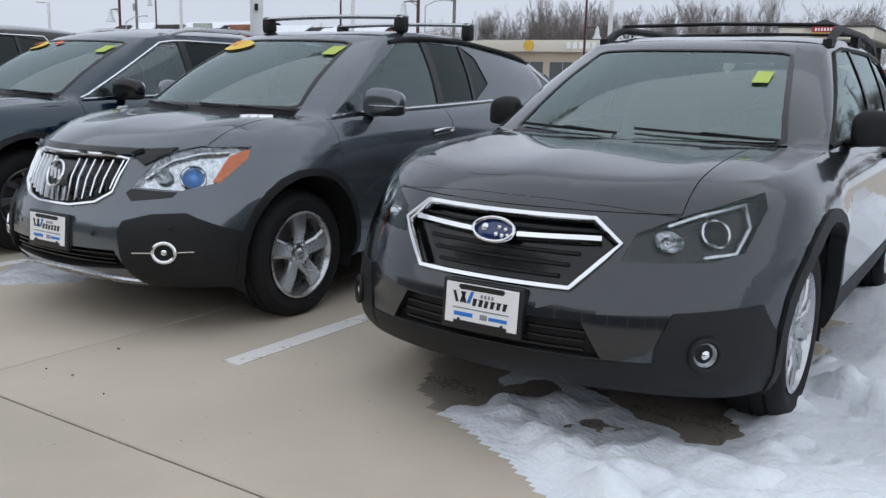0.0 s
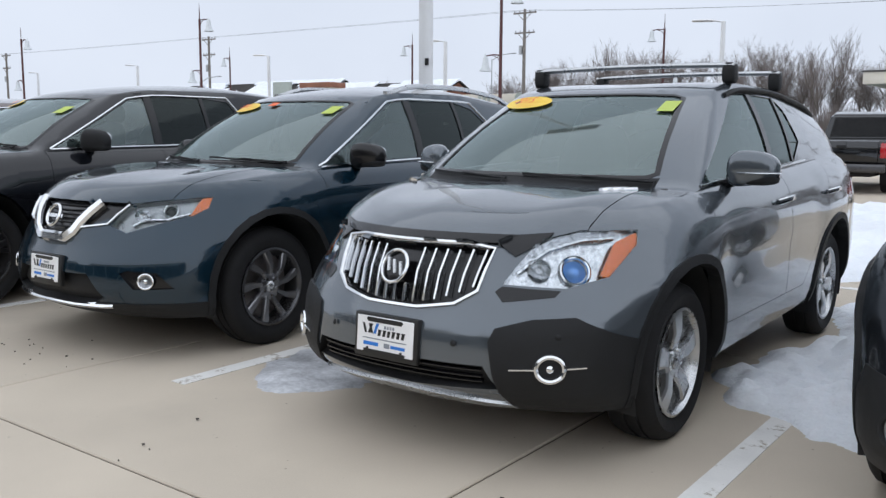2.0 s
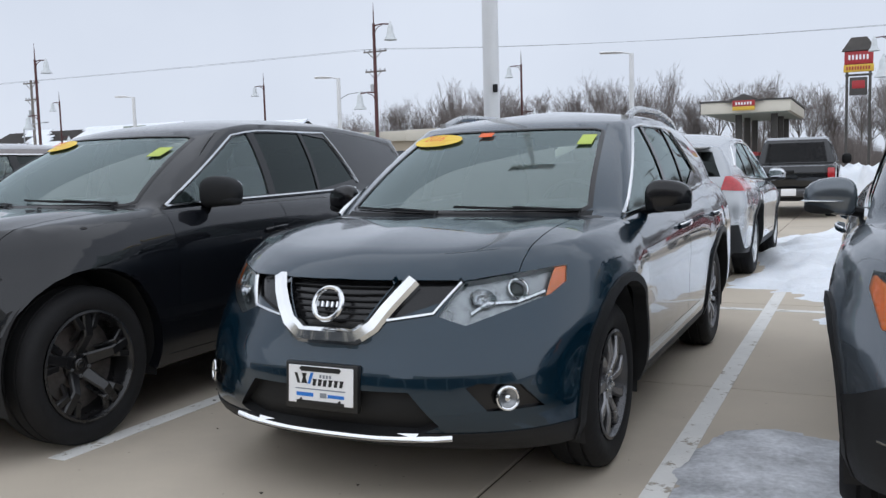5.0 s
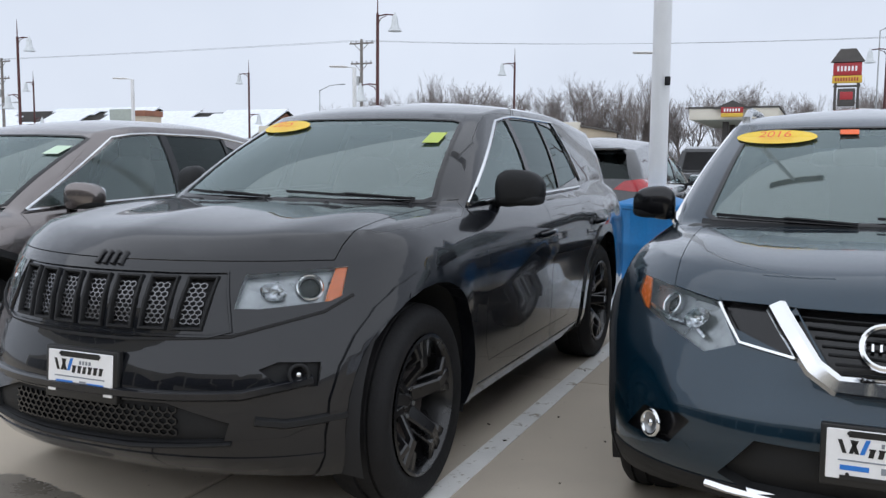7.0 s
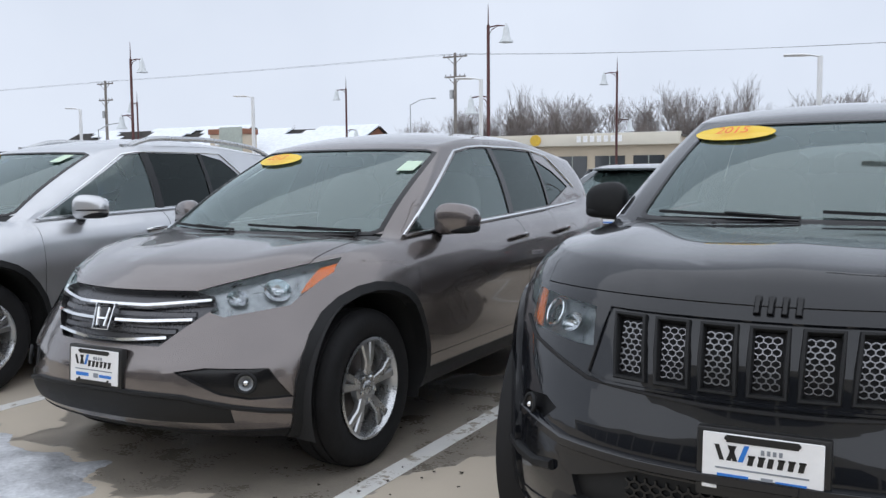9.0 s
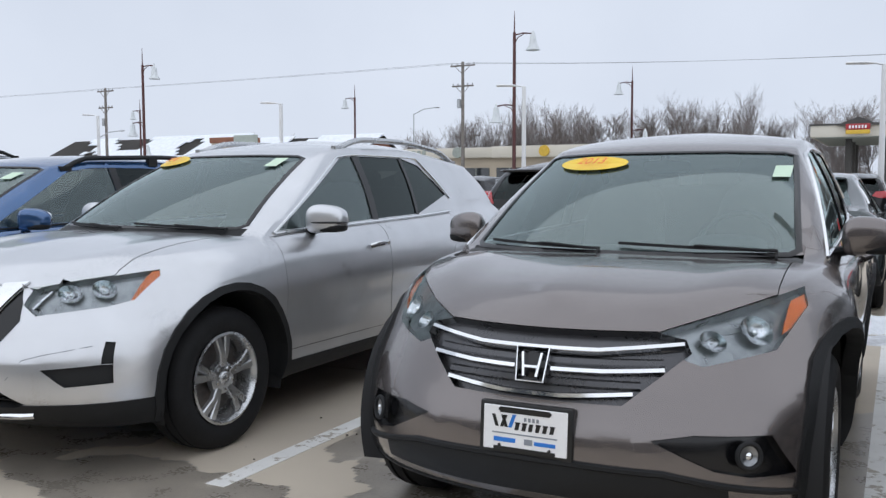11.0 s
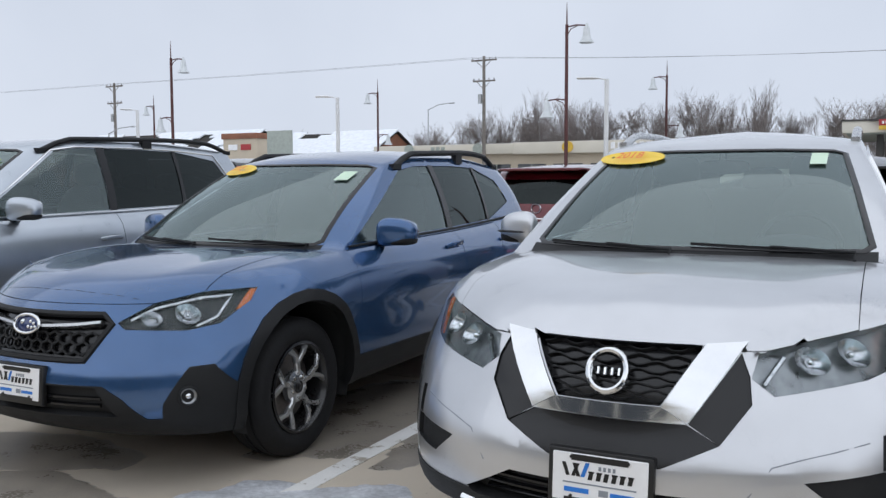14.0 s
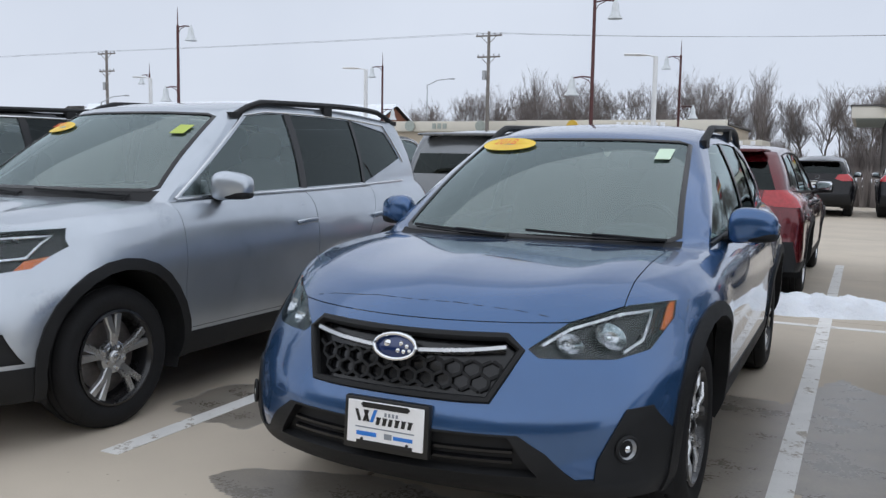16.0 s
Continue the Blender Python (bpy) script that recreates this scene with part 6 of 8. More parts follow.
P_ESTATE = dict(L=4.82, W=1.84, H=1.575, D=0.88, fo=0.97, wb=2.745, yA=1.440, yc=1.22, zc=1.03, shoulder=[(0, 0.86), (0.3, 0.92), (0.9, 0.97), (1.62, 1.02), (3.2, 1.05), (4.82, 1.10)],
    xr=0.60, yh=2.05, zh=1.48, rail=[(2.05, 1.445), (2.6, 1.52), (3.4, 1.525), (4.5, 1.46)], yr=4.45, panes=(0, 2.75, 3.55, (4.25, 4.10, 0.06, 0.03)),
    wheel=("alloy_estate", 0.348, 0.235, 0.225, 10, "plain", (SILVER, SILVER, SILVER)), hood=[(0.57, 0.29), (0.73, 0.49), (0.78, 0.76), (0.67, 1.47), (0.64, 1.72)], ws=(0.50, 1.44, 0.635, 1.045))
P_COMPACT = dict(L=4.18, W=1.775, H=1.60, D=1.05, fo=0.905, wb=2.46, yA=1.140, yc=0.92, zc=1.05, shoulder=[(0, 0.86), (0.3, 0.93), (0.8, 0.99), (1.30, 1.04), (2.8, 1.10), (4.28, 1.17)],
    xr=0.57, yh=1.72, zh=1.50, rail=[(1.72, 1.46), (2.2, 1.545), (2.7, 1.54), (3.3, 1.48), (4.0, 1.38)], yr=3.98, panes=(0, 2.28, 2.74, (3.0, 2.92, 0.10, 0.06)),
    wheel=("alloy_compact", 0.335, 0.228, 0.215, 5, "five", (SILVER, SILVER, SILVER)), hood=[(0.62, 0.35), (0.69, 0.56), (0.71, 0.92), (0.63, 1.4)], ws=(0.475, 1.475, 0.60, 1.10))
P_TEAL = dict(L=4.63, W=1.84, H=1.65, D=0.95, fo=0.93, wb=2.706, yA=1.340, yc=1.12, zc=1.06, shoulder=[(0, 0.87), (0.3, 0.94), (0.9, 1.0), (1.5, 1.04), (3.2, 1.09), (4.63, 1.16)],
    xr=0.60, yh=1.98, zh=1.52, rail=[(1.98, 1.485), (2.5, 1.555), (3.1, 1.555), (3.7, 1.51), (4.4, 1.44)], yr=4.32, panes=(0, 2.42, 3.02, (3.55, 3.28, 0.11, 0.04)),
    wheel=("alloy_teal", 0.355, 0.232, 0.225, 9, "blade", (GUNMETAL, SATIN, SILVER)), hood=[(0.64, 0.25), (0.70, 0.50), (0.74, 1.01), (0.64, 1.6)], ws=(0.535, 1.487, 0.645, 1.09))
P_OFFROAD = dict(L=4.70, W=1.88, H=1.69, fo=0.815, wb=2.86, yA=1.400, yc=1.18, zc=1.13, shoulder=[(0, 0.98), (0.3, 1.03), (0.9, 1.08), (1.5, 1.11), (3.2, 1.14), (4.82, 1.18)],
    xr=0.615, yh=1.98, zh=1.565, rail=[(1.98, 1.53), (2.6, 1.61), (3.3, 1.61), (4.5, 1.53)], yr=4.55, panes=(0, 2.40, 2.98, (3.50, 3.30, 0.05, 0.03)),
    wheel=("alloy_offroad", 0.385, 0.268, 0.255, 5, "star", (BLACKRIM, BLACKRIM, BLACKRIM), 0.06), hood=[(0.73, 0.42), (0.80, 0.71), (0.77, 1.06), (0.68, 1.6)], ws=(0.56, 1.53, 0.685, 1.15))
P_BROWN = dict(L=4.42, W=1.82, H=1.63, D=1.02, fo=0.80, wb=2.48, yA=1.140, yc=0.92, zc=1.03, shoulder=[(0, 0.84), (0.3, 0.90), (0.8, 0.97), (1.32, 1.01), (3.0, 1.07), (4.53, 1.13)],
    xr=0.59, yh=1.78, zh=1.495, rail=[(1.78, 1.455), (2.4, 1.535), (3.0, 1.535), (3.7, 1.47), (4.3, 1.39)], yr=4.22, panes=(0, 2.50, 3.20, (3.80, 3.50, 0.12, 0.10)),
    wheel=("alloy_brown", 0.358, 0.228, 0.225, 5, "twin", (SILVER, SILVER, SILVER)), hood=[(0.68, 0.22), (0.73, 0.55), (0.74, 0.73), (0.70, 1.04), (0.64, 1.4)], ws=(0.60, 1.462, 0.69, 1.048))
P_SILVER_SUV = dict(P_TEAL, L=4.69, fo=0.94, wheel=("alloy_teal_ten", 0.355, 0.228, 0.225, 5, "twin", (SILVER, SILVER, SILVER)), hood=[(0.66, 0.20), (0.71, 0.50), (0.73, 0.9), (0.69, 1.24), (0.63, 1.6)], ws=(0.545, 1.497, 0.68, 1.095))
P_CROSS = dict(L=4.49, W=1.80, H=1.585, D=1.0, fo=0.935, wb=2.735, yA=1.400, yc=1.18, zc=1.00, shoulder=[(0, 0.83), (0.3, 0.89), (0.9, 0.95), (1.58, 0.99), (3.0, 1.03), (4.465, 1.10)],
    xr=0.58, yh=2.02, zh=1.495, rail=[(2.02, 1.43), (2.6, 1.515), (3.2, 1.52), (4.2, 1.44)], yr=4.15, panes=(0, 2.72, 3.42, (3.92, 3.80, 0.10, 0.06)),
    wheel=("alloy_cross", 0.345, 0.225, 0.225, 5, "fork", (BLACKRIM, SILVER, BLACKRIM)), hood=[(0.66, 0.29), (0.72, 0.52), (0.77, 0.70), (0.74, 1.05), (0.62, 1.7)], ws=(0.56, 1.462, 0.66, 1.03))
P_PALE = dict(L=4.625, W=1.815, H=1.745, D=0.95, fo=0.98, wb=2.67, yA=1.400, yc=1.18, zc=1.11, shoulder=[(0, 0.92), (0.3, 0.98), (0.9, 1.05), (1.55, 1.10), (3.0, 1.13), (4.625, 1.18)],
    xr=0.61, yh=1.96, zh=1.63, rail=[(1.96, 1.59), (2.5, 1.675), (3.2, 1.68), (4.4, 1.62)], yr=4.35, panes=(0, 2.64, 3.46, (4.12, 3.98, 0.16, 0.04)),
    wheel=("alloy_pale", 0.352, 0.235, 0.225, 5, "twin", (BLACKRIM, SILVER, SILVER)), hood=[(0.45, 0.25), (0.66, 0.5), (0.72, 0.9), (0.60, 1.62)], ws=(0.58, 1.60, 0.70, 1.17))
P_ESTATE.update(paint=paint("magnetite_grey_paint", (0.027, 0.031, 0.037)), clad_z=0.42)
P_COMPACT.update(paint=paint("steel_grey_paint", (0.105, 0.122, 0.14)), clad_z=0.0)
P_TEAL.update(paint=paint("dark_teal_paint", (0.004, 0.022, 0.040), 0.45, spec=0.3), clad_z=0.33)
P_OFFROAD.update(paint=paint("black_paint", (0.0066, 0.0074, 0.0098), 0.0, 0.25, 1.0, 0.08), clad_z=0.33)
P_BROWN.update(paint=paint("urban_titanium_paint", (0.175, 0.155, 0.15), 0.75, 0.24), clad_z=0.36)
P_SILVER_SUV.update(paint=paint("silver_paint", (0.60, 0.61, 0.63), 0.8, 0.30), clad_z=0.36)
P_CROSS.update(paint=paint("quartz_blue_paint", (0.043, 0.108, 0.25)), clad_z=0.42)
P_PALE.update(paint=paint("ice_silver_paint", (0.46, 0.50, 0.55), 0.75, 0.30), clad_z=0.40)

P_ESTATE.update(lip=0.05, clad_front=0.38, handle=P_ESTATE["paint"], trim=CLAD, mirror_mat=CLAD, tuck=0.06, cloth=CLOTHGREY)
P_COMPACT.update(handle=CHROME, trim_over=False, mirror_strip=CHROME, tuck=0.05, clad=CLAD)
P_TEAL.update(handle=CHROME, mirror_mat=GLOSSBLACK, tuck=0.055)
P_OFFROAD.update(mirror_mat=CLAD, tuck=0.03, D=0.85, mirror_size=(0.110, 0.060, 0.082), lip=0.06, clad=P_OFFROAD["paint"])
P_BROWN.update(clad_front=0.28, tuck=0.055, cloth=CLOTHGREY)
P_SILVER_SUV.update(handle=CHROME, tuck=0.055, mirror_strip=CLAD)
P_CROSS.update(lip=0.055, clad_front=0.335, trim=CLAD, trim_over=False, tuck=0.05)
P_PALE.update(lip=0.055, tuck=0.05, cloth=CLOTHGREY)
ROWG = "cars of the front row"
FRONT = [("estate_car", P_ESTATE, -1.30, 2.88, d_estate, "dark grey estate car with a chrome framed grille, in snow"),
         ("compact_suv", P_COMPACT, -3.757, 2.86, d_compact, "steel grey compact SUV with chrome slatted grille and roof rack"),
         ("suv", P_TEAL, -6.35, 2.915, d_teal, "dark teal SUV with a chrome vee grille and silver rails"),
         ("off_roader", P_OFFROAD, -8.80, 2.42, d_offroad, "black off-road SUV with seven honeycomb slots and black wheels"),
         ("crossover", P_BROWN, -11.48, 2.67, d_brown, "brownish grey crossover with three chrome grille bars"),
         ("suv", P_SILVER_SUV, -14.25, 2.50, d_silver_suv, "bright silver SUV with a wide chrome vee grille"),
         ("crossover", P_CROSS, -16.934, 2.62, d_cross, "metallic blue crossover with black cladding and roof rails"),
         ("suv", P_PALE, -19.68, 2.31, d_pale, "pale silver SUV with black roof rails and two-tone wheels")]
for nm, p, x, y, det, lab in FRONT:
    build_car(nm, p, Matrix.Translation((x, y, 0)), lab, ROWG, det)
# ---- cars of the rows behind, seen from the rear ----
def rear_detail(lamps, plate=True, clad_rear=True, badge_rear=True):
    def detail(car, p, body, tree):
        for poly in lamps:
            tail_lamps(car, p, body, tree, poly)
        rear = lambda f: f.material_index in (0,) and f.calc_center_median().y > p["L"] - 0.6
        L = p["L"]
        if clad_rear:
            b = carve(body, poly_planes([(-0.80, 0.62), (0.80, 0.62), (0.86, 0.30), (-0.86, 0.30)], "y"), rear)
            part("rear_bumper_cladding", panel(b, 0.006, 0.02), CLAD, car)
        if plate:
            b = carve(body, poly_planes([(-0.24, 0.92), (0.24, 0.92), (0.22, 0.76), (-0.22, 0.76)], "y"), rear)
            part("plate_recess", panel(b, -0.02, -0.02), GLOSSBLACK, car)
            q, n = cast(tree, "y", 0, 0.84, -1)
            if q is not None:
                pl = part("dealer_plate", box_bm(-0.15, 0.15, q.y - 0.02, q.y - 0.008, 0.765, 0.915, 0.004, 1), PLATEWHITE, car)
                part("letter_bar", box_bm(-0.11, 0.11, q.y - 0.008, q.y - 0.005, 0.83, 0.87), PLATEBLACK, pl, smooth=False)
                part("letter_bar", box_bm(-0.09, 0.09, q.y - 0.008, q.y - 0.005, 0.785, 0.80), INKBLUE, pl, smooth=False)
            part("plate_garnish", tube_bm([(x, (cast(tree, "y", x, 0.95, -1)[0] or Vector((0, L, 0))).y + 0.012, 0.95) for x in np.linspace(-0.34, 0.34, 7)], 0.010), CHROME, car)
        if badge_rear:
            q, n = cast(tree, "y", 0, 1.06, -1)
            if q is not None:
                b = bmesh.new()
                sweep(b, [q + Vector((0.055 * math.cos(a), 0.012, 0.05 * math.sin(a))) for a in np.linspace(0, 6.2832, 21)[:-1]], ring_shape(0.008, 6), closed=True, up=Vector((0, 1, 0)))
                bmesh.ops.recalc_face_normals(b, faces=b.faces[:])
                part("badge_ring", b, CHROME, car)
        # roof spoiler and rear wiper
        s = bmesh.new()
        z = p.get("zr", curve(p["rail"], p["yr"]) + 0.03)
        pod(s, (0, p["yr"] + 0.03, z - 0.005), (p["xr"] * 0.92, 0.14, 0.022), 4, 20, 8)
        part("roof_spoiler", s, p["paint"], car)
    return detail


def back_car(nm, base, x, rear, lamps, label, color, **kw):
    dark = sum(color) < 0.05
    p = dict(base, paint=paint("paint_" + nm, color, 0.0 if dark else 0.55, 0.25, 0.6 if dark else 1.0, 0.1 if dark else 0.5), rear_tint=PRIVACY)
    p.update(kw)
    m = Matrix.Translation((x, rear + p["L"], 0)) @ Matrix.Rotation(math.pi, 4, "Z")
    return build_car(nm, p, m, label, "cars of the rows behind", rear_detail(lamps))


LTEAL = [[(0.42, 1.02), (0.50, 1.13), (0.95, 1.16), (0.95, 0.98), (0.60, 0.96)]]
LTALL = [[(0.62, 0.98), (0.66, 1.12), (0.95, 1.14), (0.95, 0.96)]]
LWIDE = [[(0.40, 0.96), (0.52, 1.03), (0.95, 1.06), (0.95, 0.88), (0.62, 0.88)]]
LWRAP = [[(0.45, 0.86), (0.50, 0.96), (0.95, 1.02), (0.95, 0.84)]]
RG = [(-0.60, 1.15), (0.60, 1.15), (0.52, 1.42), (-0.52, 1.42)]
RGW = [(-0.62, 1.11), (0.62, 1.11), (0.52, 1.38), (-0.52, 1.38)]
B = dict(P_TEAL, clad=CLAD, clad_z=0.33, rearglass=RG)
back_car("suv", B, -13.96, 9.1, [[(0.58, 1.10), (0.64, 1.23), (0.95, 1.27), (0.95, 1.10)]], "black SUV with red tail lights, parked nose away", (0.006, 0.006, 0.007))
back_car("estate_car", dict(P_ESTATE, rearglass=RGW, mirror_mat=CLAD), -16.95, 8.95, [[(0.50, 0.98), (0.52, 1.10), (0.95, 1.12), (0.95, 0.94), (0.62, 0.95)]], "dark red estate car with roof rails, parked nose away", (0.11, 0.007, 0.012))
sed = dict(P_BROWN, rear_glass=GLASS, L=4.87, W=1.83, H=1.45, fo=0.95, wb=2.775, yA=1.75, yc=1.30, zc=0.95, deck=True, shoulder=[(0, 0.74), (0.4, 0.80), (1.0, 0.87), (1.75, 0.93), (3.4, 0.98), (4.87, 1.06)],
           xr=0.54, yh=2.25, zh=1.38, rail=[(2.25, 1.35), (2.9, 1.42), (3.4, 1.41), (4.0, 1.30)], yr=3.75, zr=1.38, bowr=0.08, panes=(0, 2.95, 3.6, (3.95, 3.80, 0.10, 0.06)), rearglass=[(-0.56, 1.10), (0.56, 1.10), (0.46, 1.34), (-0.46, 1.34)],
           wheel=("alloy_sedan", 0.335, 0.228, 0.215, 10, "plain", (SILVER, SILVER, SILVER)), ws=(0.50, 1.34, 0.68, 0.98), hood=[(0.60, 0.25), (0.74, 0.8), (0.70, 1.8)], clad_z=0.30)
back_car("sedan", sed, -11.43, 9.35, [[(0.40, 0.905), (0.52, 0.955), (0.95, 0.985), (0.95, 0.85), (0.62, 0.86)]], "dark green-grey sedan with red tail lights, parked nose away", (0.055, 0.066, 0.068))
back_car("crossover", dict(P_TEAL, rearglass=RG, clad_z=0.40), -9.02, 9.45, [[(0.44, 1.04), (0.55, 1.13), (0.95, 1.18), (0.95, 1.04), (0.66, 1.02)]], "grey crossover with boomerang tail lights, parked nose away", (0.06, 0.063, 0.067))
back_car("suv", dict(P_BROWN, rearglass=RGW), -6.50, 9.5, LTALL, "pale silver SUV with snow on its roof, parked nose away", (0.42, 0.44, 0.46))
back_car("suv", dict(P_PALE, rearglass=RG), -19.95, 9.5, LTALL, "mid grey SUV parked nose away", (0.16, 0.17, 0.18))
back_car("suv", dict(P_PALE, rearglass=RG), -22.4, 9.6, LTALL, "dark SUV parked nose away", (0.03, 0.032, 0.035))
far, _ = back_car("suv", B, -14.35, 25.5, LTEAL, "black SUV with wide red tail lights, far row", (0.008, 0.008, 0.010))
for x, y in ((-11.5, 25.6), (-16.7, 25.4), (-22.6, 24.6), (-25.5, 24.5), (-28.4, 24.7)):
    copy_thing(far, Matrix.Translation((x, y + B["L"], 0)) @ Matrix.Rotation(math.pi, 4, "Z"))


def pickup(x, rear, label, color):
    """A crew-cab pickup truck, nose away."""
    col = paint("paint_pickup", color)
    t = thing("pickup_truck", label, "pickup truck", Matrix.Translation((x, rear, 0)), "pickup trucks")
    b = bmesh.new()
    block(b, -0.90, 0.90, 0.12, 1.9, 0.62, 1.13, 0.05, 3)
    part("cargo_bed", b, col, t)
    b = bmesh.new()
    block(b, -0.72, 0.72, 0.08, 0.16, 0.66, 1.12, 0.03, 2)
    tg = part("tailgate", b, col, t)
    part("gate_handle", box_bm(-0.10, 0.10, 0.062, 0.09, 0.96, 1.03, 0.012), CLAD, tg)
    for s in (1, -1):
        part("tail_light", box_bm(min(s * 0.75, s * 0.895), max(s * 0.75, s * 0.895), 0.085, 0.2, 0.76, 1.08, 0.03), REDLENS, t, "red tail light")
    b = bmesh.new()
    block(b, -0.88, 0.88, -0.06, 0.10, 0.46, 0.64, 0.04, 3)
    part("rear_bumper", b, CHROME if sum(color) > 0.1 else GUNMETAL, t)
    part("dealer_plate", box_bm(-0.15, 0.15, -0.075, -0.06, 0.49, 0.64, 0.004), PLATEWHITE, t)
    b = bmesh.new()
    block(b, -0.92, 0.92, 1.95, 5.2, 0.48, 1.14, 0.09, 3)
    part("cab_body", b, col, t)
    # cab top
    c = bmesh.new()
    prof = [(1.95, 1.12), (2.05, 1.70), (2.35, 1.78), (3.3, 1.78), (3.9, 1.62), (4.4, 1.14)]
    ring = []
    for s in (1, -1):
        ring.append([c.verts.new((s * (0.86 if z < 1.3 else 0.70), y, z)) for y, z in prof])
    c.faces.new(ring[0])
    c.faces.new(ring[1][::-1])
    for i in range(len(prof) - 1):
        c.faces.new((ring[0][i], ring[1][i], ring[1][i + 1], ring[0][i + 1]))
    c.faces.new((ring[0][-1], ring[1][-1], ring[1][0], ring[0][0]))
    bmesh.ops.recalc_face_normals(c, faces=c.faces[:])
    bmesh.ops.bevel(c, geom=c.edges[:], offset=0.05, segments=3, affect="EDGES")
    part("cab_top", c, col, t)
    b = bmesh.new()
    vs = [b.verts.new(v) for v in ((-0.68, 1.945, 1.20), (0.68, 1.945, 1.20), (0.60, 2.02, 1.64), (-0.60, 2.02, 1.64))]
    b.faces.new(vs)
    bmesh.ops.solidify(b, geom=b.faces[:], thickness=0.02)
    part("rear_window", b, GLOSSBLACK, t)
    for s in (1, -1):
        for y0, y1, y2, y3 in ((2.25, 2.95, 2.95, 2.35), (3.05, 3.95, 3.55, 3.05)):
            b = bmesh.new()
            f = b.faces.new([b.verts.new(v) for v in ((s * 0.868, y0, 1.2), (s * 0.868, y1, 1.2), (s * 0.735, y2, 1.62), (s * 0.735, y3, 1.62))])
            bmesh.ops.solidify(b, geom=b.faces[:], thickness=0.03)
            part("side_window", b, GLOSSBLACK, t)
        m = bmesh.new()
        pod(m, (s * 1.05, 3.95, 1.25), (0.11, 0.06, 0.13), 3.2)
        part("wing_mirror", m, CLAD, t)
        for y in (1.0, 4.3):
            w = bmesh.new()
            lathe(w, [(0.10, 0.20), (0.13, 0.24), (0.12, 0.36), (0.09, 0.39), (-0.09, 0.39), (-0.12, 0.36), (-0.12, 0.2)], 32)
            wh = part("wheel", w, RUBBER, t)
            wh.matrix_basis = Matrix.Translation((s * 0.80, y, 0.388))
            h = bmesh.new()
            lathe(h, [(0.11, 0.22), (0.09, 0.19), (0.06, 0.15), (0.10, 0.06), (0.11, 0.0001)], 20)
            part("rim", h, SILVER, wh)
    part("underbody", box_bm(-0.6, 0.6, 0.2, 5.0, 0.36, 0.62, 0.05), DARK, t)


pickup(-9.05, 20.6, "dark grey crew-cab pickup truck parked nose away", (0.02, 0.021, 0.023))
pickup(-6.0, 20.3, "black crew-cab pickup truck parked nose away", (0.007, 0.008, 0.010))
pickup(-2.75, 20.0, "dark red crew-cab pickup truck parked nose away", (0.17, 0.01, 0.012))
# the next car of the front row
p9 = dict(P_PALE, paint=paint("charcoal_paint", (0.02, 0.021, 0.024)))
build_car("suv", p9, Matrix.Translation((-22.45, 2.5, 0)), "charcoal SUV with black roof rails", ROWG, d_pale)
# ---- lamps, poles and wires ----
BROWNPOLE = mat("brown_pole_paint", (0.085, 0.030, 0.028), 0.5, 0.2, vary=0.2, scale=3)
WHITEPOLE = mat("white_pole_paint", (0.72, 0.73, 0.74), 0.45, 0.1, vary=0.08, scale=2)
GREYPOLE = mat("galvanised_pole", (0.42, 0.43, 0.44), 0.5, 0.6, vary=0.12)
BELL = mat("bell_shade", (0.62, 0.65, 0.66), 0.4, vary=0.1)
TIMBER = mat("grey_timber", (0.20, 0.18, 0.16), 0.85, vary=0.3, scale=4, bump=0.004, bumpscale=30)
WIRE = mat("grey_wire", (0.22, 0.22, 0.23), 0.6)


def street_lamp(x, y, side, h=9.6):
    t = thing("street_lamp", "dark brown street lamp with two bell-shaped shades", "street lamp", Matrix.Translation((x, y, 0)), "brown street lamps")
    b = bmesh.new()
    sweep(b, [(0, 0, -0.02), (0, 0, 0.5), (0, 0, 0.55), (0, 0, h - 1.0)], ring_shape(0.10, 10), up=Vector((0, 1, 0)), scale=[1.7, 1.5, 1.0, 0.75])
    bmesh.ops.recalc_face_normals(b, faces=b.faces[:])
    part("pole", b, BROWNPOLE, t)
    part("finial", tube_bm([(0, 0, h - 1.0), (0, 0, h - 0.5), (0, 0, h)], 0.035, 8, scale=[1, 0.8, 0.25]), BROWNPOLE, t)
    for s, z in ((side, h - 1.12), (-side, h - 4.45)):
        arm = part("arm", tube_bm([(0, 0, z), (s * 0.45, 0, z + 0.06), (s * 0.95, 0, z)], 0.035), BROWNPOLE, t)
        part("brace", tube_bm([(0, 0, z - 0.42), (s * 0.18, 0, z - 0.12), (s * 0.5, 0, z + 0.02)], 0.022), BROWNPOLE, arm)
        b = bmesh.new()
        lathe(b, [(0.12, 0.03), (0.05, 0.06), (-0.05, 0.09), (-0.12, 0.14), (-0.42, 0.17), (-0.60, 0.22), (-0.74, 0.33), (-0.78, 0.34), (-0.76, 0.29), (-0.5, 0.16)], 18, axis="z")
        bmesh.ops.recalc_face_normals(b, faces=b.faces[:])
        o = part("bell_shade", b, BELL, t, "pale grey bell-shaped shade")
        o.matrix_basis = Matrix.Translation((s * 0.95, 0, z))
    return t


near = street_lamp(-50.9, 38.8, 1)
for x in (-75.0, -26.95, -3.0, 21.0):
    copy_thing(near, Matrix.Translation((x, 39.2, 0)))
over = street_lamp(-50.2, 60.8, -1)
for x in (-74.5, -27.2, -3.2, 21.0):
    copy_thing(over, Matrix.Translation((x, 60.9, 0)))


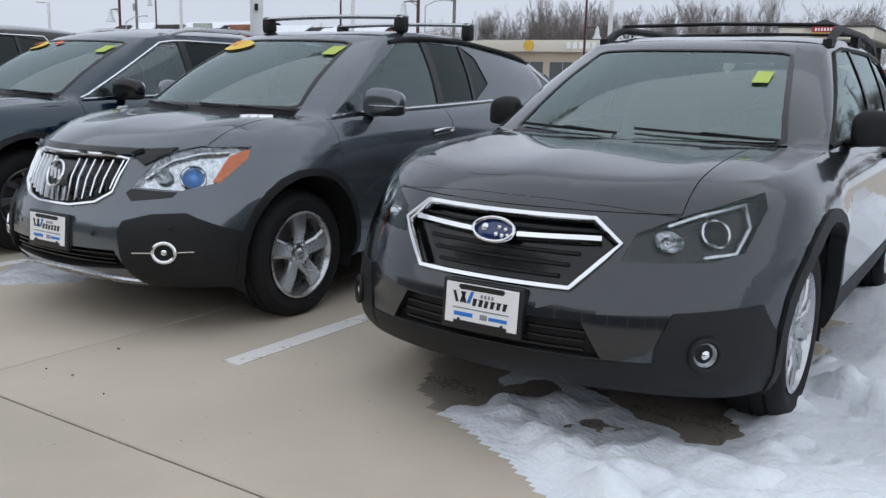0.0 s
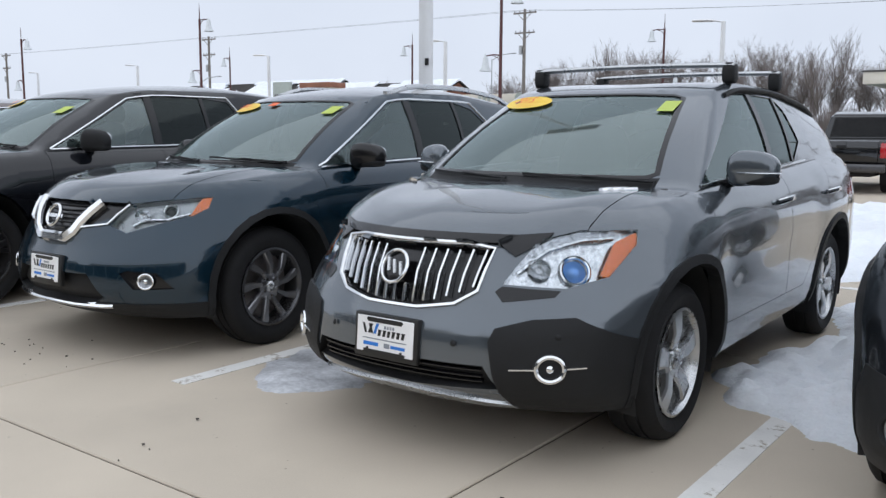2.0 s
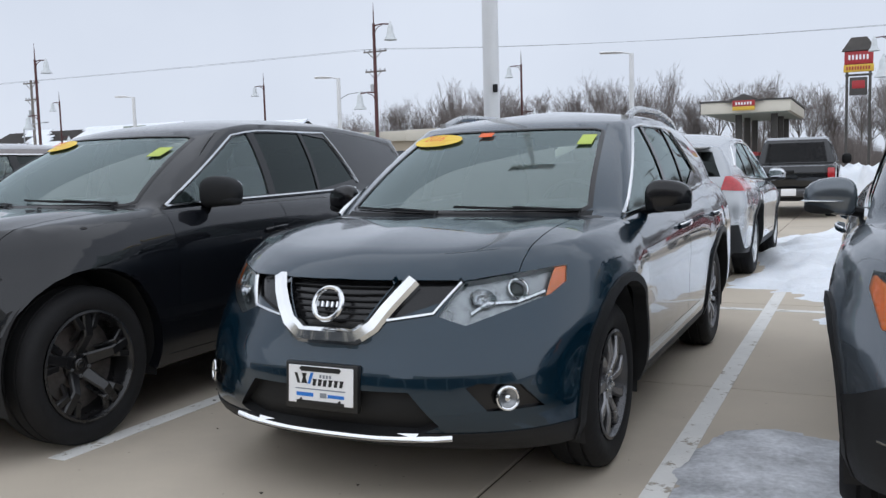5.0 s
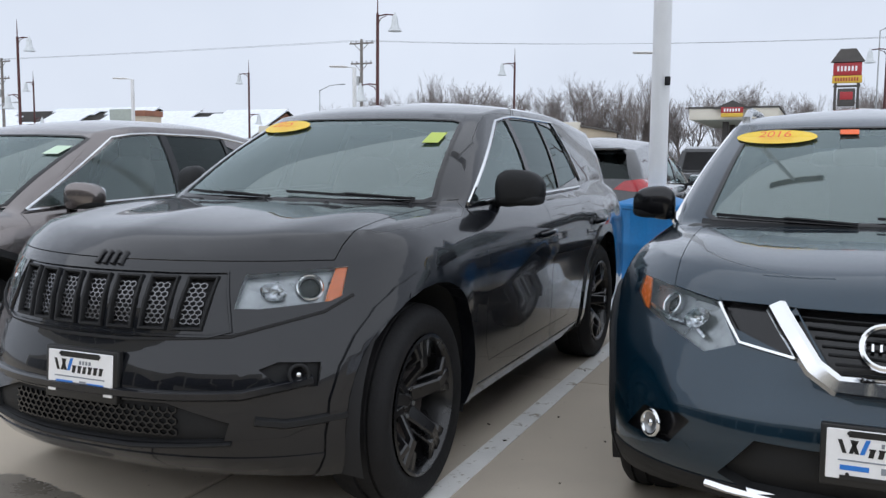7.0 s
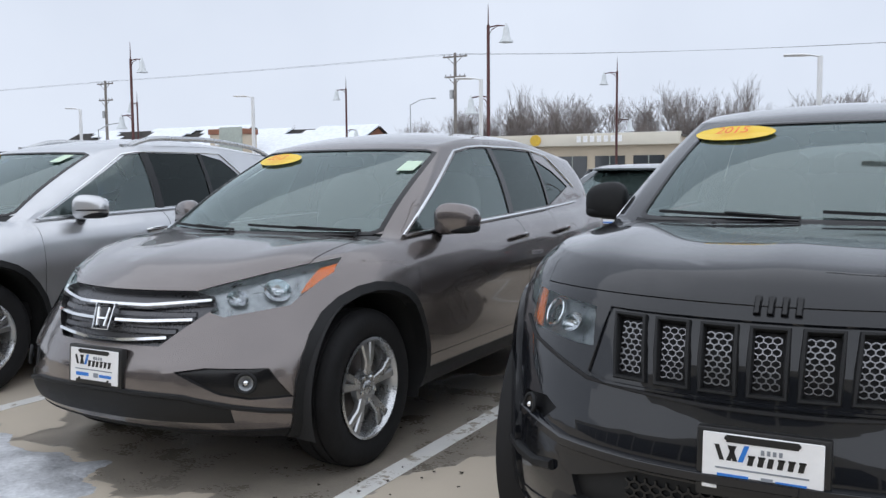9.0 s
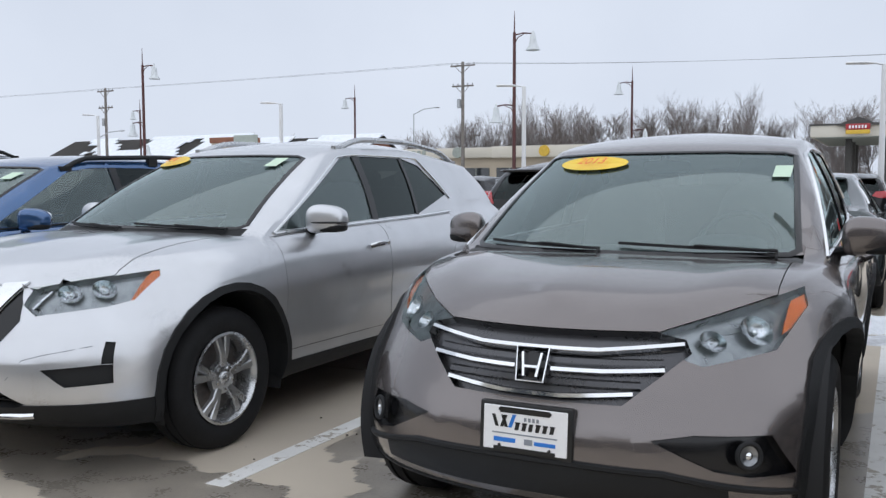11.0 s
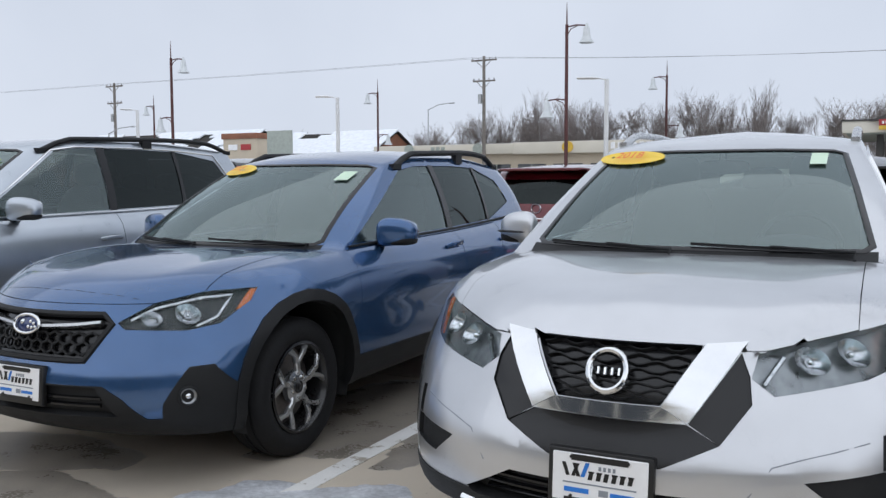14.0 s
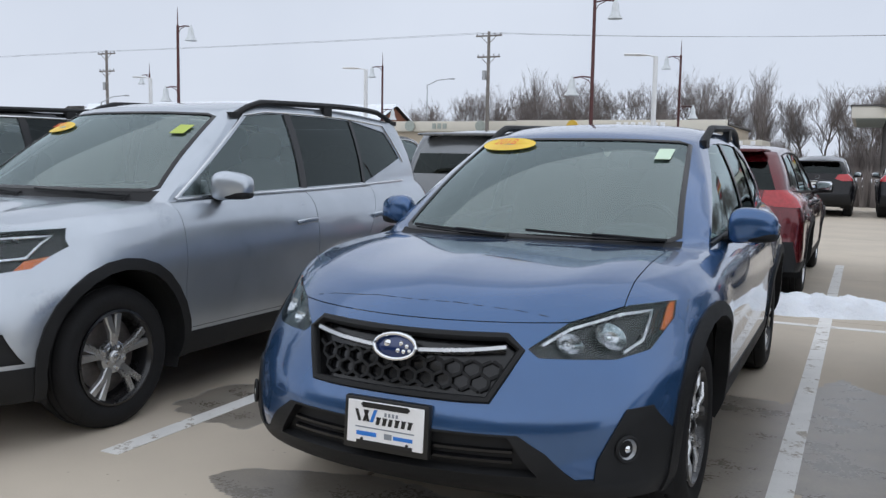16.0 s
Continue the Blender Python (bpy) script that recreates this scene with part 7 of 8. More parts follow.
def lot_lamp(x, y, h, rot=0.0):
    t = thing("lot_lamp", "white parking lot lamp with a flat arm", "street lamp", Matrix.Translation((x, y, 0)) @ Matrix.Rotation(rot, 4, "Z"), "white lot lamps")
    part("pole", tube_bm([(0, 0, -0.02), (0, 0, h * 0.5), (0, 0, h)], 0.085, 10, scale=[1.0, 0.9, 0.8]), WHITEPOLE, t)
    part("foot", tube_bm([(0, 0, -0.02), (0, 0, 0.3)], 0.2, 12), WHITEPOLE, t)
    b = bmesh.new()
    sweep(b, [(0.05, 0, h - 0.03), (-0.25, 0, h + 0.04), (-0.45, 0, h + 0.06), (-0.95, 0, h + 0.08)], ring_shape(0.10, 10, 0.04), scale=[0.5, 0.6, 1.2, 1.0])
    bmesh.ops.recalc_face_normals(b, faces=b.faces[:])
    part("lamp_head", b, WHITEPOLE, t)
    return t


first = lot_lamp(-10.9, 26.7, 4.55)
for x, y in ((-21.45, 27.0), (-32.1, 27.9), (-43.0, 28.5), (-54, 29)):
    copy_thing(first, Matrix.Translation((x, y, 0)))

# the tall pole in a blue base cover
t = thing("lot_lamp", "tall white lamp pole standing in snow", "street lamp", Matrix.Translation((-7.93, 8.46, 0)))
part("pole", tube_bm([(0, 0, -0.02), (0, 0, 3), (0, 0, 8.6)], 0.085, 16, scale=[1.0, 0.95, 0.8]), WHITEPOLE, t)
part("lamp_head", box_bm(-0.9, 0.9, -0.2, 0.2, 8.58, 8.74, 0.04), WHITEPOLE, t)
part("cable_clip", box_bm(0.05, 0.10, -0.09, -0.07, 2.02, 2.10, 0.006), DARK, t)
BLUE = mat("blue_plastic", (0.014, 0.18, 0.46), 0.45, vary=0.18, scale=3, fine=40, bump=0.004, bumpscale=9)
cover = thing("base_cover", "blue plastic drum cover round a pole foot", "base cover", Matrix.Translation((-7.93, 8.46, 0)) @ Matrix.Rotation(0.2, 4, "Z"))
b = bmesh.new()
lathe(b, [(z * 1.06, r * 1.12) for z, r in ((-0.01, 0.335), (0.22, 0.34), (0.24, 0.346), (0.27, 0.346), (0.29, 0.338), (0.52, 0.338), (0.54, 0.346), (0.57, 0.346), (0.59, 0.338), (0.84, 0.342), (0.855, 0.342))], 14, axis="z")
bmesh.ops.recalc_face_normals(b, faces=b.faces[:])
part("drum", b, BLUE, cover, sharp=24)
b = bmesh.new()
lathe(b, [(z * 1.06, r * 1.12) for z, r in ((0.845, 0.343), (0.86, 0.352), (0.885, 0.352), (0.90, 0.34), (0.97, 0.10), (0.97, 0.075))], 14, axis="z")
bmesh.ops.recalc_face_normals(b, faces=b.faces[:])
part("lid", b, BLUE, cover, sharp=24)


def cobra(x, y, h, arm):
    t = thing("street_lamp", "thin grey roadside lamp with a long arm", "street lamp", Matrix.Translation((x, y, 0)), "roadside lamps")
    part("pole", tube_bm([(0, 0, -0.02), (0, 0, h)], 0.10, 8, scale=[1, 0.6]), GREYPOLE, t)
    part("arm", tube_bm([(0, 0, h - 0.1), (arm * 0.5, 0, h + 0.45), (arm, 0, h + 0.55)], 0.05), GREYPOLE, t)
    b = bmesh.new()
    pod(b, (arm * 1.15, 0, h + 0.55), (0.4, 0.15, 0.08), 2.4, 14, 6)
    part("lamp_head", b, GREYPOLE, t)
    return t


cobra(-60.0, 88.0, 9.6, 2.6)
cobra(-2.0, 96.0, 14.5, 1.8)
cobra(-86.0, 66.0, 6.6, 3.0)


def utility_pole(x, y, h):
    t = thing("utility_pole", "grey wooden utility pole with cross arms", "utility pole", Matrix.Translation((x, y, 0)), "utility poles")
    part("pole", tube_bm([(0, 0, -0.02), (0, 0, h)], 0.19, 10, scale=[1, 0.7]), TIMBER, t)
    for z, w in ((h - 0.35, 1.25), (h - 2.2, 1.1)):
        part("cross_arm", box_bm(-w, w, -0.06, 0.06, z - 0.07, z + 0.07, 0.01), TIMBER, t)
        for s in (1, -1):
            part("brace", tube_bm([(0, -0.1, z - 0.75), (s * w * 0.6, -0.08, z - 0.06)], 0.03), TIMBER, t)
        for q in (-0.9, -0.45, 0.45, 0.9):
            i = bmesh.new()
            lathe(i, [(0.0, 0.03), (0.06, 0.07), (0.1, 0.05), (0.14, 0.07), (0.2, 0.03)], 10, axis="z")
            o = part("insulator", i, GREYPOLE, t)
            o.matrix_basis = Matrix.Translation((q * w, 0, z + 0.06))
    b = bmesh.new()
    lathe(b, [(0, 0.01), (0, 0.2), (0.8, 0.2), (0.84, 0.1), (0.84, 0.01)], 14, axis="z")
    o = part("transformer", b, GREYPOLE, t)
    o.matrix_basis = Matrix.Translation((-0.38, 0, h - 4.2))


POLES = [(-134.0, 68.0, 12.2), (-90.0, 70.6, 12.4), (-46.4, 73.1, 12.7), (8.0, 76.0, 11.3), (60, 80, 11.5)]
for q in POLES:
    utility_pole(*q)
for a, b in zip(POLES, POLES[1:]):
    for k, dz in ((-1.1, -0.1), (0.9, -0.1)):
        pts = []
        for i in range(15):
            u = i / 14
            pts.append((a[0] + (b[0] - a[0]) * u + k, a[1] + (b[1] - a[1]) * u + k * 0.3, a[2] + (b[2] - a[2]) * u + dz - 1.1 * 4 * u * (1 - u) * (0.55 if a[0] > -50 else 0.08)))
        tagged(part("power_line", tube_bm(pts, 0.013, 5), WIRE), "thin black overhead power line", "cable", "overhead lines")

# ---- buildings across the road ----
TAN = mat("tan_render", (0.50, 0.43, 0.33), 0.8, vary=0.08, scale=0.5, fine=20)
CREAM = mat("cream_fascia", (0.62, 0.58, 0.49), 0.6, vary=0.06, scale=0.5)
STOREGLASS = mat("shop_window", (0.03, 0.035, 0.04), 0.12, 0.0, coat=0.4)
BRICK = mat("red_brick", (0.24, 0.105, 0.062), 0.85, vary=0.2, scale=1.2, fine=30)
SHINGLE = mat("grey_shingle", (0.085, 0.078, 0.072), 0.85, vary=0.2, scale=1.5, fine=20)
DARKSTEEL = mat("dark_column", (0.06, 0.055, 0.05), 0.6, vary=0.2)
SIGNRED = mat("sign_red", (0.36, 0.025, 0.03), 0.45)
SIGNYELLOW = mat("sign_yellow", (0.62, 0.40, 0.04), 0.45)
SIGNWHITE = mat("sign_white", (0.80, 0.80, 0.80), 0.5)
SIGNGREY = mat("sign_back_grey", (0.33, 0.36, 0.32), 0.6)
t = thing("shop_building", "long low tan shop building with a flat roof", "building", Matrix.Translation((0, 0, 0)))
part("wall", box_bm(-58.8, -26.0, 75.0, 90.0, -0.02, 4.55), TAN, t)
part("roof", box_bm(-59.0, -25.8, 74.8, 90.2, 4.55, 4.72), SHINGLE, t)
part("fascia", box_bm(-44.0, -25.9, 74.2, 74.98, 3.9, 4.95, 0.03), CREAM, t)
part("fascia", box_bm(-58.9, -44.05, 74.4, 74.98, 3.95, 4.9, 0.03), CREAM, t)
part("roof_snow", box_bm(-58, -27, 76, 89, 4.72, 4.82, 0.04), SNOW, t)
for i in range(9):
    x = -57.6 + i * 3.45
    w = part("window", box_bm(x, x + 2.7, 74.9, 75.02, 0.5 if i % 3 else 0.05, 3.0), STOREGLASS, t)
    part("frame", box_bm(x + 1.32, x + 1.38, 74.86, 74.91, 0.3, 3.0), SIGNGREY, w)
for i in range(7):
    part("sign_letter", box_bm(-34.9 + i * 0.62, -34.9 + i * 0.62 + 0.36, 74.12, 74.2, 4.2, 4.75), SIGNWHITE, t)
for x, m in ((-38.8, SIGNYELLOW), (-47.5, SIGNGREY), (-54.8, SIGNGREY)):
    b = bmesh.new()
    lathe(b, [(0, 0.0001), (0, 0.52), (0.12, 0.5), (0.12, 0.0001)], 20, axis="z")
    bmesh.ops.recalc_face_normals(b, faces=b.faces[:])
    o = part("round_sign", b, m, t)
    o.matrix_basis = Matrix.Translation((x, 74.2, 4.45)) @ Matrix.Rotation(radians(90), 4, "X")
for i in range(3):
    part("sign_letter", box_bm(-52.5 + i * 0.55, -52.15 + i * 0.55, 74.3, 74.4, 4.2, 4.7), SIGNGREY, t)
# small annex that closes the shop's end
part("annex_wall", box_bm(-25.75, -23.4, 76.5, 84, -0.02, 3.4), CREAM, t)
for x in (-25.2, -24.2):
    part("annex_pillar", box_bm(x, x + 0.35, 76.1, 76.45, -0.02, 3.3), SIGNWHITE, t)

t = thing("fuel_canopy", "cream fuel station canopy on dark columns", "canopy")
part("roof", box_bm(-16.8, -9.9, 75.0, 92.0, 5.05, 5.95, 0.04), CREAM, t)
part("soffit", box_bm(-16.5, -10.2, 75.3, 91.7, 5.0, 5.05), SIGNGREY, t)
part("edge_trim", box_bm(-16.9, -9.8, 74.9, 92.1, 5.95, 6.08), DARKSTEEL, t)
for y in (77.5, 83.5, 89.5):
    for x in (-14.4, -11.6):
        part("column", box_bm(x, x + 0.5, y, y + 0.5, -0.02, 5.0, 0.03), DARKSTEEL, t)
b = bmesh.new()
vs = [b.verts.new((x, y, z)) for y in (74.6, 75.0) for x, z in ((-14.9, 5.9), (-13.4, 6.55), (-11.9, 5.9))]
for f in ((0, 1, 2), (3, 5, 4), (0, 3, 4, 1), (1, 4, 5, 2), (2, 5, 3, 0)):
    b.faces.new([vs[i] for i in f])
bmesh.ops.recalc_face_normals(b, faces=b.faces[:])
part("gable", b, DARKSTEEL, t, smooth=False)
part("sign_panel", box_bm(-14.25, -12.55, 74.5, 74.7, 5.55, 6.0, 0.02), SIGNRED, t)
part("sign_panel", box_bm(-14.25, -12.55, 74.48, 74.68, 5.22, 5.53, 0.02), SIGNYELLOW, t)
for i in range(6):
    part("sign_letter", box_bm(-14.02 + i * 0.22, -13.90 + i * 0.22, 74.46, 74.5, 5.65, 5.88), SIGNWHITE, t, smooth=False)
for y in (79, 86):
    p = thing("fuel_pump", "red and white fuel pump under the canopy", "fuel pump", Matrix.Translation((-13.2, y, 0)), "fuel pumps")
    part("cabinet", box_bm(-0.45, 0.45, -0.3, 0.3, -0.02, 1.9, 0.05), SIGNRED, p)
    part("screen", box_bm(-0.3, 0.3, -0.34, -0.3, 1.1, 1.6), STOREGLASS, p)

t = thing("pylon_sign", "tall roadside sign with red, yellow and black panels", "sign", Matrix.Translation((-5.1, 75.0, 0)))
for x in (-0.8, 0.8):
    part("post", box_bm(x - 0.1, x + 0.1, -0.1, 0.1, -0.02, 9.0), DARKSTEEL, t)
part("sign_panel", box_bm(-1.0, 1.0, -0.2, 0.2, 8.30, 9.25, 0.03), SIGNRED, t)
part("sign_panel", box_bm(-1.05, 1.05, -0.2, 0.2, 7.72, 8.27, 0.03), SIGNYELLOW, t)
part("price_panel", box_bm(-0.62, 0.62, -0.16, 0.16, 5.95, 7.30, 0.03), DARKSTEEL, t)
part("price_panel", box_bm(-0.45, 0.45, -0.2, 0.14, 6.45, 7.05, 0.03), SIGNRED, t)
part("cross_rail", box_bm(-0.95, 0.95, -0.08, 0.08, 7.40, 7.56, 0.02), DARKSTEEL, t)
for i in range(6):
    part("sign_letter", box_bm(-0.72 + i * 0.25, -0.58 + i * 0.25, -0.23, -0.2, 8.62, 8.98), SIGNWHITE, t, smooth=False)
for i in range(9):
    part("sign_letter", box_bm(-0.85 + i * 0.19, -0.75 + i * 0.19, -0.23, -0.2, 7.86, 8.12), SIGNRED, t, smooth=False)
b = bmesh.new()
vs = [b.verts.new(v) for v in ((-1.2, -0.3, 9.3), (1.2, -0.3, 9.3), (1.2, 0.3, 9.3), (-1.2, 0.3, 9.3), (-0.55, -0.2, 10.3), (0.55, -0.2, 10.3), (0.55, 0.2, 10.3), (-0.55, 0.2, 10.3))]
for f in ((0, 3, 2, 1), (4, 5, 6, 7), (0, 1, 5, 4), (1, 2, 6, 5), (2, 3, 7, 6), (3, 0, 4, 7)):
    b.faces.new([vs[i] for i in f])
part("sign_roof", b, SHINGLE, t, smooth=False)


def gable_house(x0, x1, y0, y1, eave, ridge, label, axis="x", brick=True, snow=(0.3, 0.9)):
    t = thing("house", label, "building")
    part("wall", box_bm(x0, x1, y0, y1, -0.02, eave), BRICK if brick else TAN, t)
    b = bmesh.new()
    if axis == "x":
        ym = (y0 + y1) / 2
        pts = [(x, y, z) for x in (x0 - 0.4, x1 + 0.4) for y, z in ((y0 - 0.5, eave - 0.1), (ym, ridge), (y1 + 0.5, eave - 0.1))]
    else:
        xm = (x0 + x1) / 2
        pts = [(x, y, z) for y in (y0 - 0.4, y1 + 0.4) for x, z in ((x0 - 0.5, eave - 0.1), (xm, ridge), (x1 + 0.5, eave - 0.1))]
    vs = [b.verts.new(q) for q in pts]
    for f in ((0, 3, 4, 1), (1, 4, 5, 2)):
        b.faces.new([vs[i] for i in f])
    bmesh.ops.solidify(b, geom=b.faces[:], thickness=0.25)
    part("roof", b, SHINGLE, t, smooth=False)
    for k in (0, 3):
        g = bmesh.new()
        g.faces.new([g.verts.new((Vector(pts[k + i]) + Vector((0.4 if axis == "x" and k == 0 else -0.4 if axis == "x" else 0, 0.4 if axis != "x" and k == 0 else -0.4 if axis != "x" else 0, -0.12)))) for i in range(3)])
        part("gable_wall", g, BRICK if brick else TAN, t, smooth=False)
    # snow lying on the slope that faces the lot
    s = bmesh.new()
    nx, ny = 40, 8
    grid = {}
    a, c = (Vector(pts[0]), Vector(pts[3])) if axis == "x" else (Vector(pts[2]), Vector(pts[5]))
    top0, top1 = Vector(pts[1]), Vector(pts[4])
    for i in range(nx + 1):
        for j in range(ny + 1):
            u, v = i / nx, j / ny
            q = a.lerp(c, u).lerp(top0.lerp(top1, u), v)
            n = noise.fractal(Vector((u * 5 + x0, v * 1.6, 3.3)), 1, 2, 3)
            grid[i, j] = (q + Vector((0, -0.02, 0.16)), n + v * 0.1)
    made = {}
    for i in range(nx):
        for j in range(ny):
            ks = [(i, j), (i + 1, j), (i + 1, j + 1), (i, j + 1)]
            if sum(grid[k][1] for k in ks) / 4 > snow[0] - 0.42:
                s.faces.new([made.setdefault(k, s.verts.new(grid[k][0])) if k not in made else made[k] for k in ks])
    for v in [v for v in s.verts if not v.link_faces]:
        s.verts.remove(v)
    if s.faces:
        bmesh.ops.recalc_face_normals(s, faces=s.faces[:])
        bmesh.ops.solidify(s, geom=s.faces[:], thickness=0.12)
        bmesh.ops.recalc_face_normals(s, faces=s.faces[:])
        part("roof_snow", s, SNOW, t)
    return t


gable_house(-112, -81, 78, 92, 4.0, 7.6, "long brick building with a dark roof half under snow", "x", True, (0.45, 1))
gable_house(-86, -61.5, 76.5, 90, 3.6, 6.9, "brick building with a snow covered roof", "x", True, (0.12, 1))
t = thing("sign_kiosk", "tan sign box with white and red panels", "sign", Matrix.Translation((-75.8, 74.5, 0)))
part("box", box_bm(-2.3, 2.3, 0, 2.5, -0.02, 6.4, 0.04), TAN, t)
part("cornice", box_bm(-2.45, 2.45, -0.15, 2.6, 6.1, 6.7, 0.04), BRICK, t)
part("sign_panel", box_bm(-1.5, -0.3, -0.12, 0.0, 4.9, 5.5), SIGNWHITE, t)
part("sign_panel", box_bm(0.2, 1.5, -0.12, 0.0, 4.9, 5.5), SIGNRED, t)
t = thing("billboard", "grey back of a roadside billboard", "sign", Matrix.Translation((-43.7, 39.5, 0)))
part("board", box_bm(-0.85, 0.85, -0.05, 0.05, 2.55, 4.25, 0.02), SIGNGREY, t)
for x in (-0.5, 0.5):
    part("post", box_bm(x - 0.06, x + 0.06, 0.05, 0.15, -0.02, 4.2), GREYPOLE, t)

# unseen wall, added to close the lot behind the walk and darken reflections
t = thing("showroom_wall", "unseen plain pale wall with dark panes, added to darken car reflections", "building", kind="structure")
part("wall", box_bm(-60, 30, -16.6, -16.0, -0.02, 6.4), CREAM, t)
for i in range(22):
    part("window", box_bm(-57 + i * 3.9, -57 + i * 3.9 + 3.6, -16.03, -15.97, 0.3, 4.9), STOREGLASS, t)

# road and far snow
tagged(part("road", box_bm(-300, 250, 42.5, 57.5, -0.015, 0.004), ASPHALT, smooth=False), "dark wet asphalt road", "road", kind="structure")
for k, (x, y, rx, ry, h) in enumerate(((-30, 36.8, 34, 2.2, 0.7), (10, 33.5, 16, 3.0, 0.9), (-8, 66, 30, 4.0, 0.5), (-80, 66, 30, 4, 0.5), (-4, 30.6, 4.5, 1.2, 0.8), (-60, 34, 22, 3, 0.6))):
    patch("snow_bank", "far snow bank along the road", x, y, rx, ry, h, SNOW, 70 + k * 4.1, 80, 0.5, 0.2)

# ---- bare trees ----
BARK = mat("bare_bark", (0.17, 0.148, 0.13), 0.9, vary=0.3, scale=3)
TWIG = mat("bare_twigs", (0.215, 0.188, 0.175), 0.9, vary=0.3, scale=1.5)


def bare_tree(seed, h, spread, stems):
    """A leafless tree: tapered trunk, limbs, branches and fine upright twigs."""
    rnd = random.Random(seed)
    trunk, twigs = bmesh.new(), bmesh.new()

    def limb(p, d, length, r, depth):
        bm = trunk if depth < 2 else twigs
        n = (4, 4, 3, 2, 1)[depth]
        k = (7, 5, 3, 3, 3)[depth]
        pts, q, v = [p], p.copy(), d.copy()
        for i in range(n):
            v = (v + Vector((rnd.gauss(0, 0.13), rnd.gauss(0, 0.13), rnd.gauss(0.10, 0.07)))).normalized()
            q = q + v * (length / n)
            pts.append(q.copy())
        side = v.cross(Vector((0.3, 1, 0.1))).normalized()
        up = v.cross(side)
        rings = []
        for i, c in enumerate(pts[:-1] if depth > 2 else pts):
            s = 1 - 0.65 * i / n
            rings.append([bm.verts.new(c + side * (x * s) + up * (y * s)) for x, y in ring_shape(r, k)])
        for a, b in zip(rings, rings[1:]):
            for j in range(k):
                bm.faces.new((a[j], a[(j + 1) % k], b[(j + 1) % k], b[j]))
        if depth > 2:
            tip = bm.verts.new(pts[-1])
            for j in range(k):
                bm.faces.new((rings[-1][j], rings[-1][(j + 1) % k], tip))
        if depth >= 4:
            return
        for i in range((10, 6, 5, 6)[depth]):
            u = rnd.uniform(0.3 if depth == 0 else 0.18, 1.0)
            i0 = min(n - 1, int(u * n))
            c = pts[i0].lerp(pts[i0 + 1], u * n - i0)
            a = rnd.uniform(0, 6.283)
            out = Vector((math.cos(a), math.sin(a), rnd.uniform(0.3, 1.0)))
            dd = (v * 0.8 + out * spread).normalized()
            limb(c, dd, length * (rnd.uniform(0.32, 0.52) if depth == 0 else rnd.uniform(0.45, 0.72)), max((0.05, 0.045, 0.022, 0.011, 0.009)[depth + 1], r * 0.42), depth + 1)
    for i in range(stems):
        a = rnd.uniform(0, 6.283)
        lean = 0.0 if stems == 1 else 0.22
        limb(Vector((0.25 * math.cos(a) * (stems > 1), 0.25 * math.sin(a) * (stems > 1), -0.1)), Vector((lean * math.cos(a), lean * math.sin(a), 1)).normalized(), h * 0.66, h * 0.012, 0)
    t = thing("tree", "bare grey-brown winter tree", "tree", None, "bare trees along the road")
    part("trunk", trunk, BARK, t, smooth=True, sharp=180)
    part("crown", twigs, TWIG, t, smooth=False)
    return t


KINDS = [bare_tree(11, 11.0, 0.60, 1), bare_tree(12, 11.5, 0.50, 1), bare_tree(13, 10.5, 0.66, 1), bare_tree(14, 11.0, 0.56, 1)]
rnd = random.Random(5)
spots = []
for i in range(46):
    x = -72 + i * 0.94 + rnd.uniform(-0.9, 0.9)
    spots.append((x, 104 + rnd.uniform(-4, 12), rnd.uniform(0.72, 0.98) * (0.62 + 0.42 * min(1, (x + 74) / 14))))
for i in range(60):
    x = -33 + i * 1.17 + rnd.uniform(-0.8, 0.8)
    spots.append((x, 101 + rnd.uniform(-4, 12), rnd.uniform(0.62, 0.84) * (1.12 if x > -8 else 1.0)))
spots += [(-84, 98, 0.7), (-121, 102, 0.62), (-125, 106, 0.7), (-130, 102, 0.6), (-15, 96, 0.78), (-1, 97, 0.75)]
for i, (x, y, s) in enumerate(spots):
    m = Matrix.Translation((x, y, 0)) @ Matrix.Rotation(rnd.uniform(0, 6.28), 4, "Z") @ Matrix.Diagonal((s * rnd.uniform(1.05, 1.4), s * rnd.uniform(1.05, 1.4), s * rnd.uniform(0.92, 1.22), 1))
    if i < 4:
        KINDS[i].matrix_basis = m
    else:
        o = copy_thing(KINDS[i % 4], Matrix())
        o.matrix_basis = m


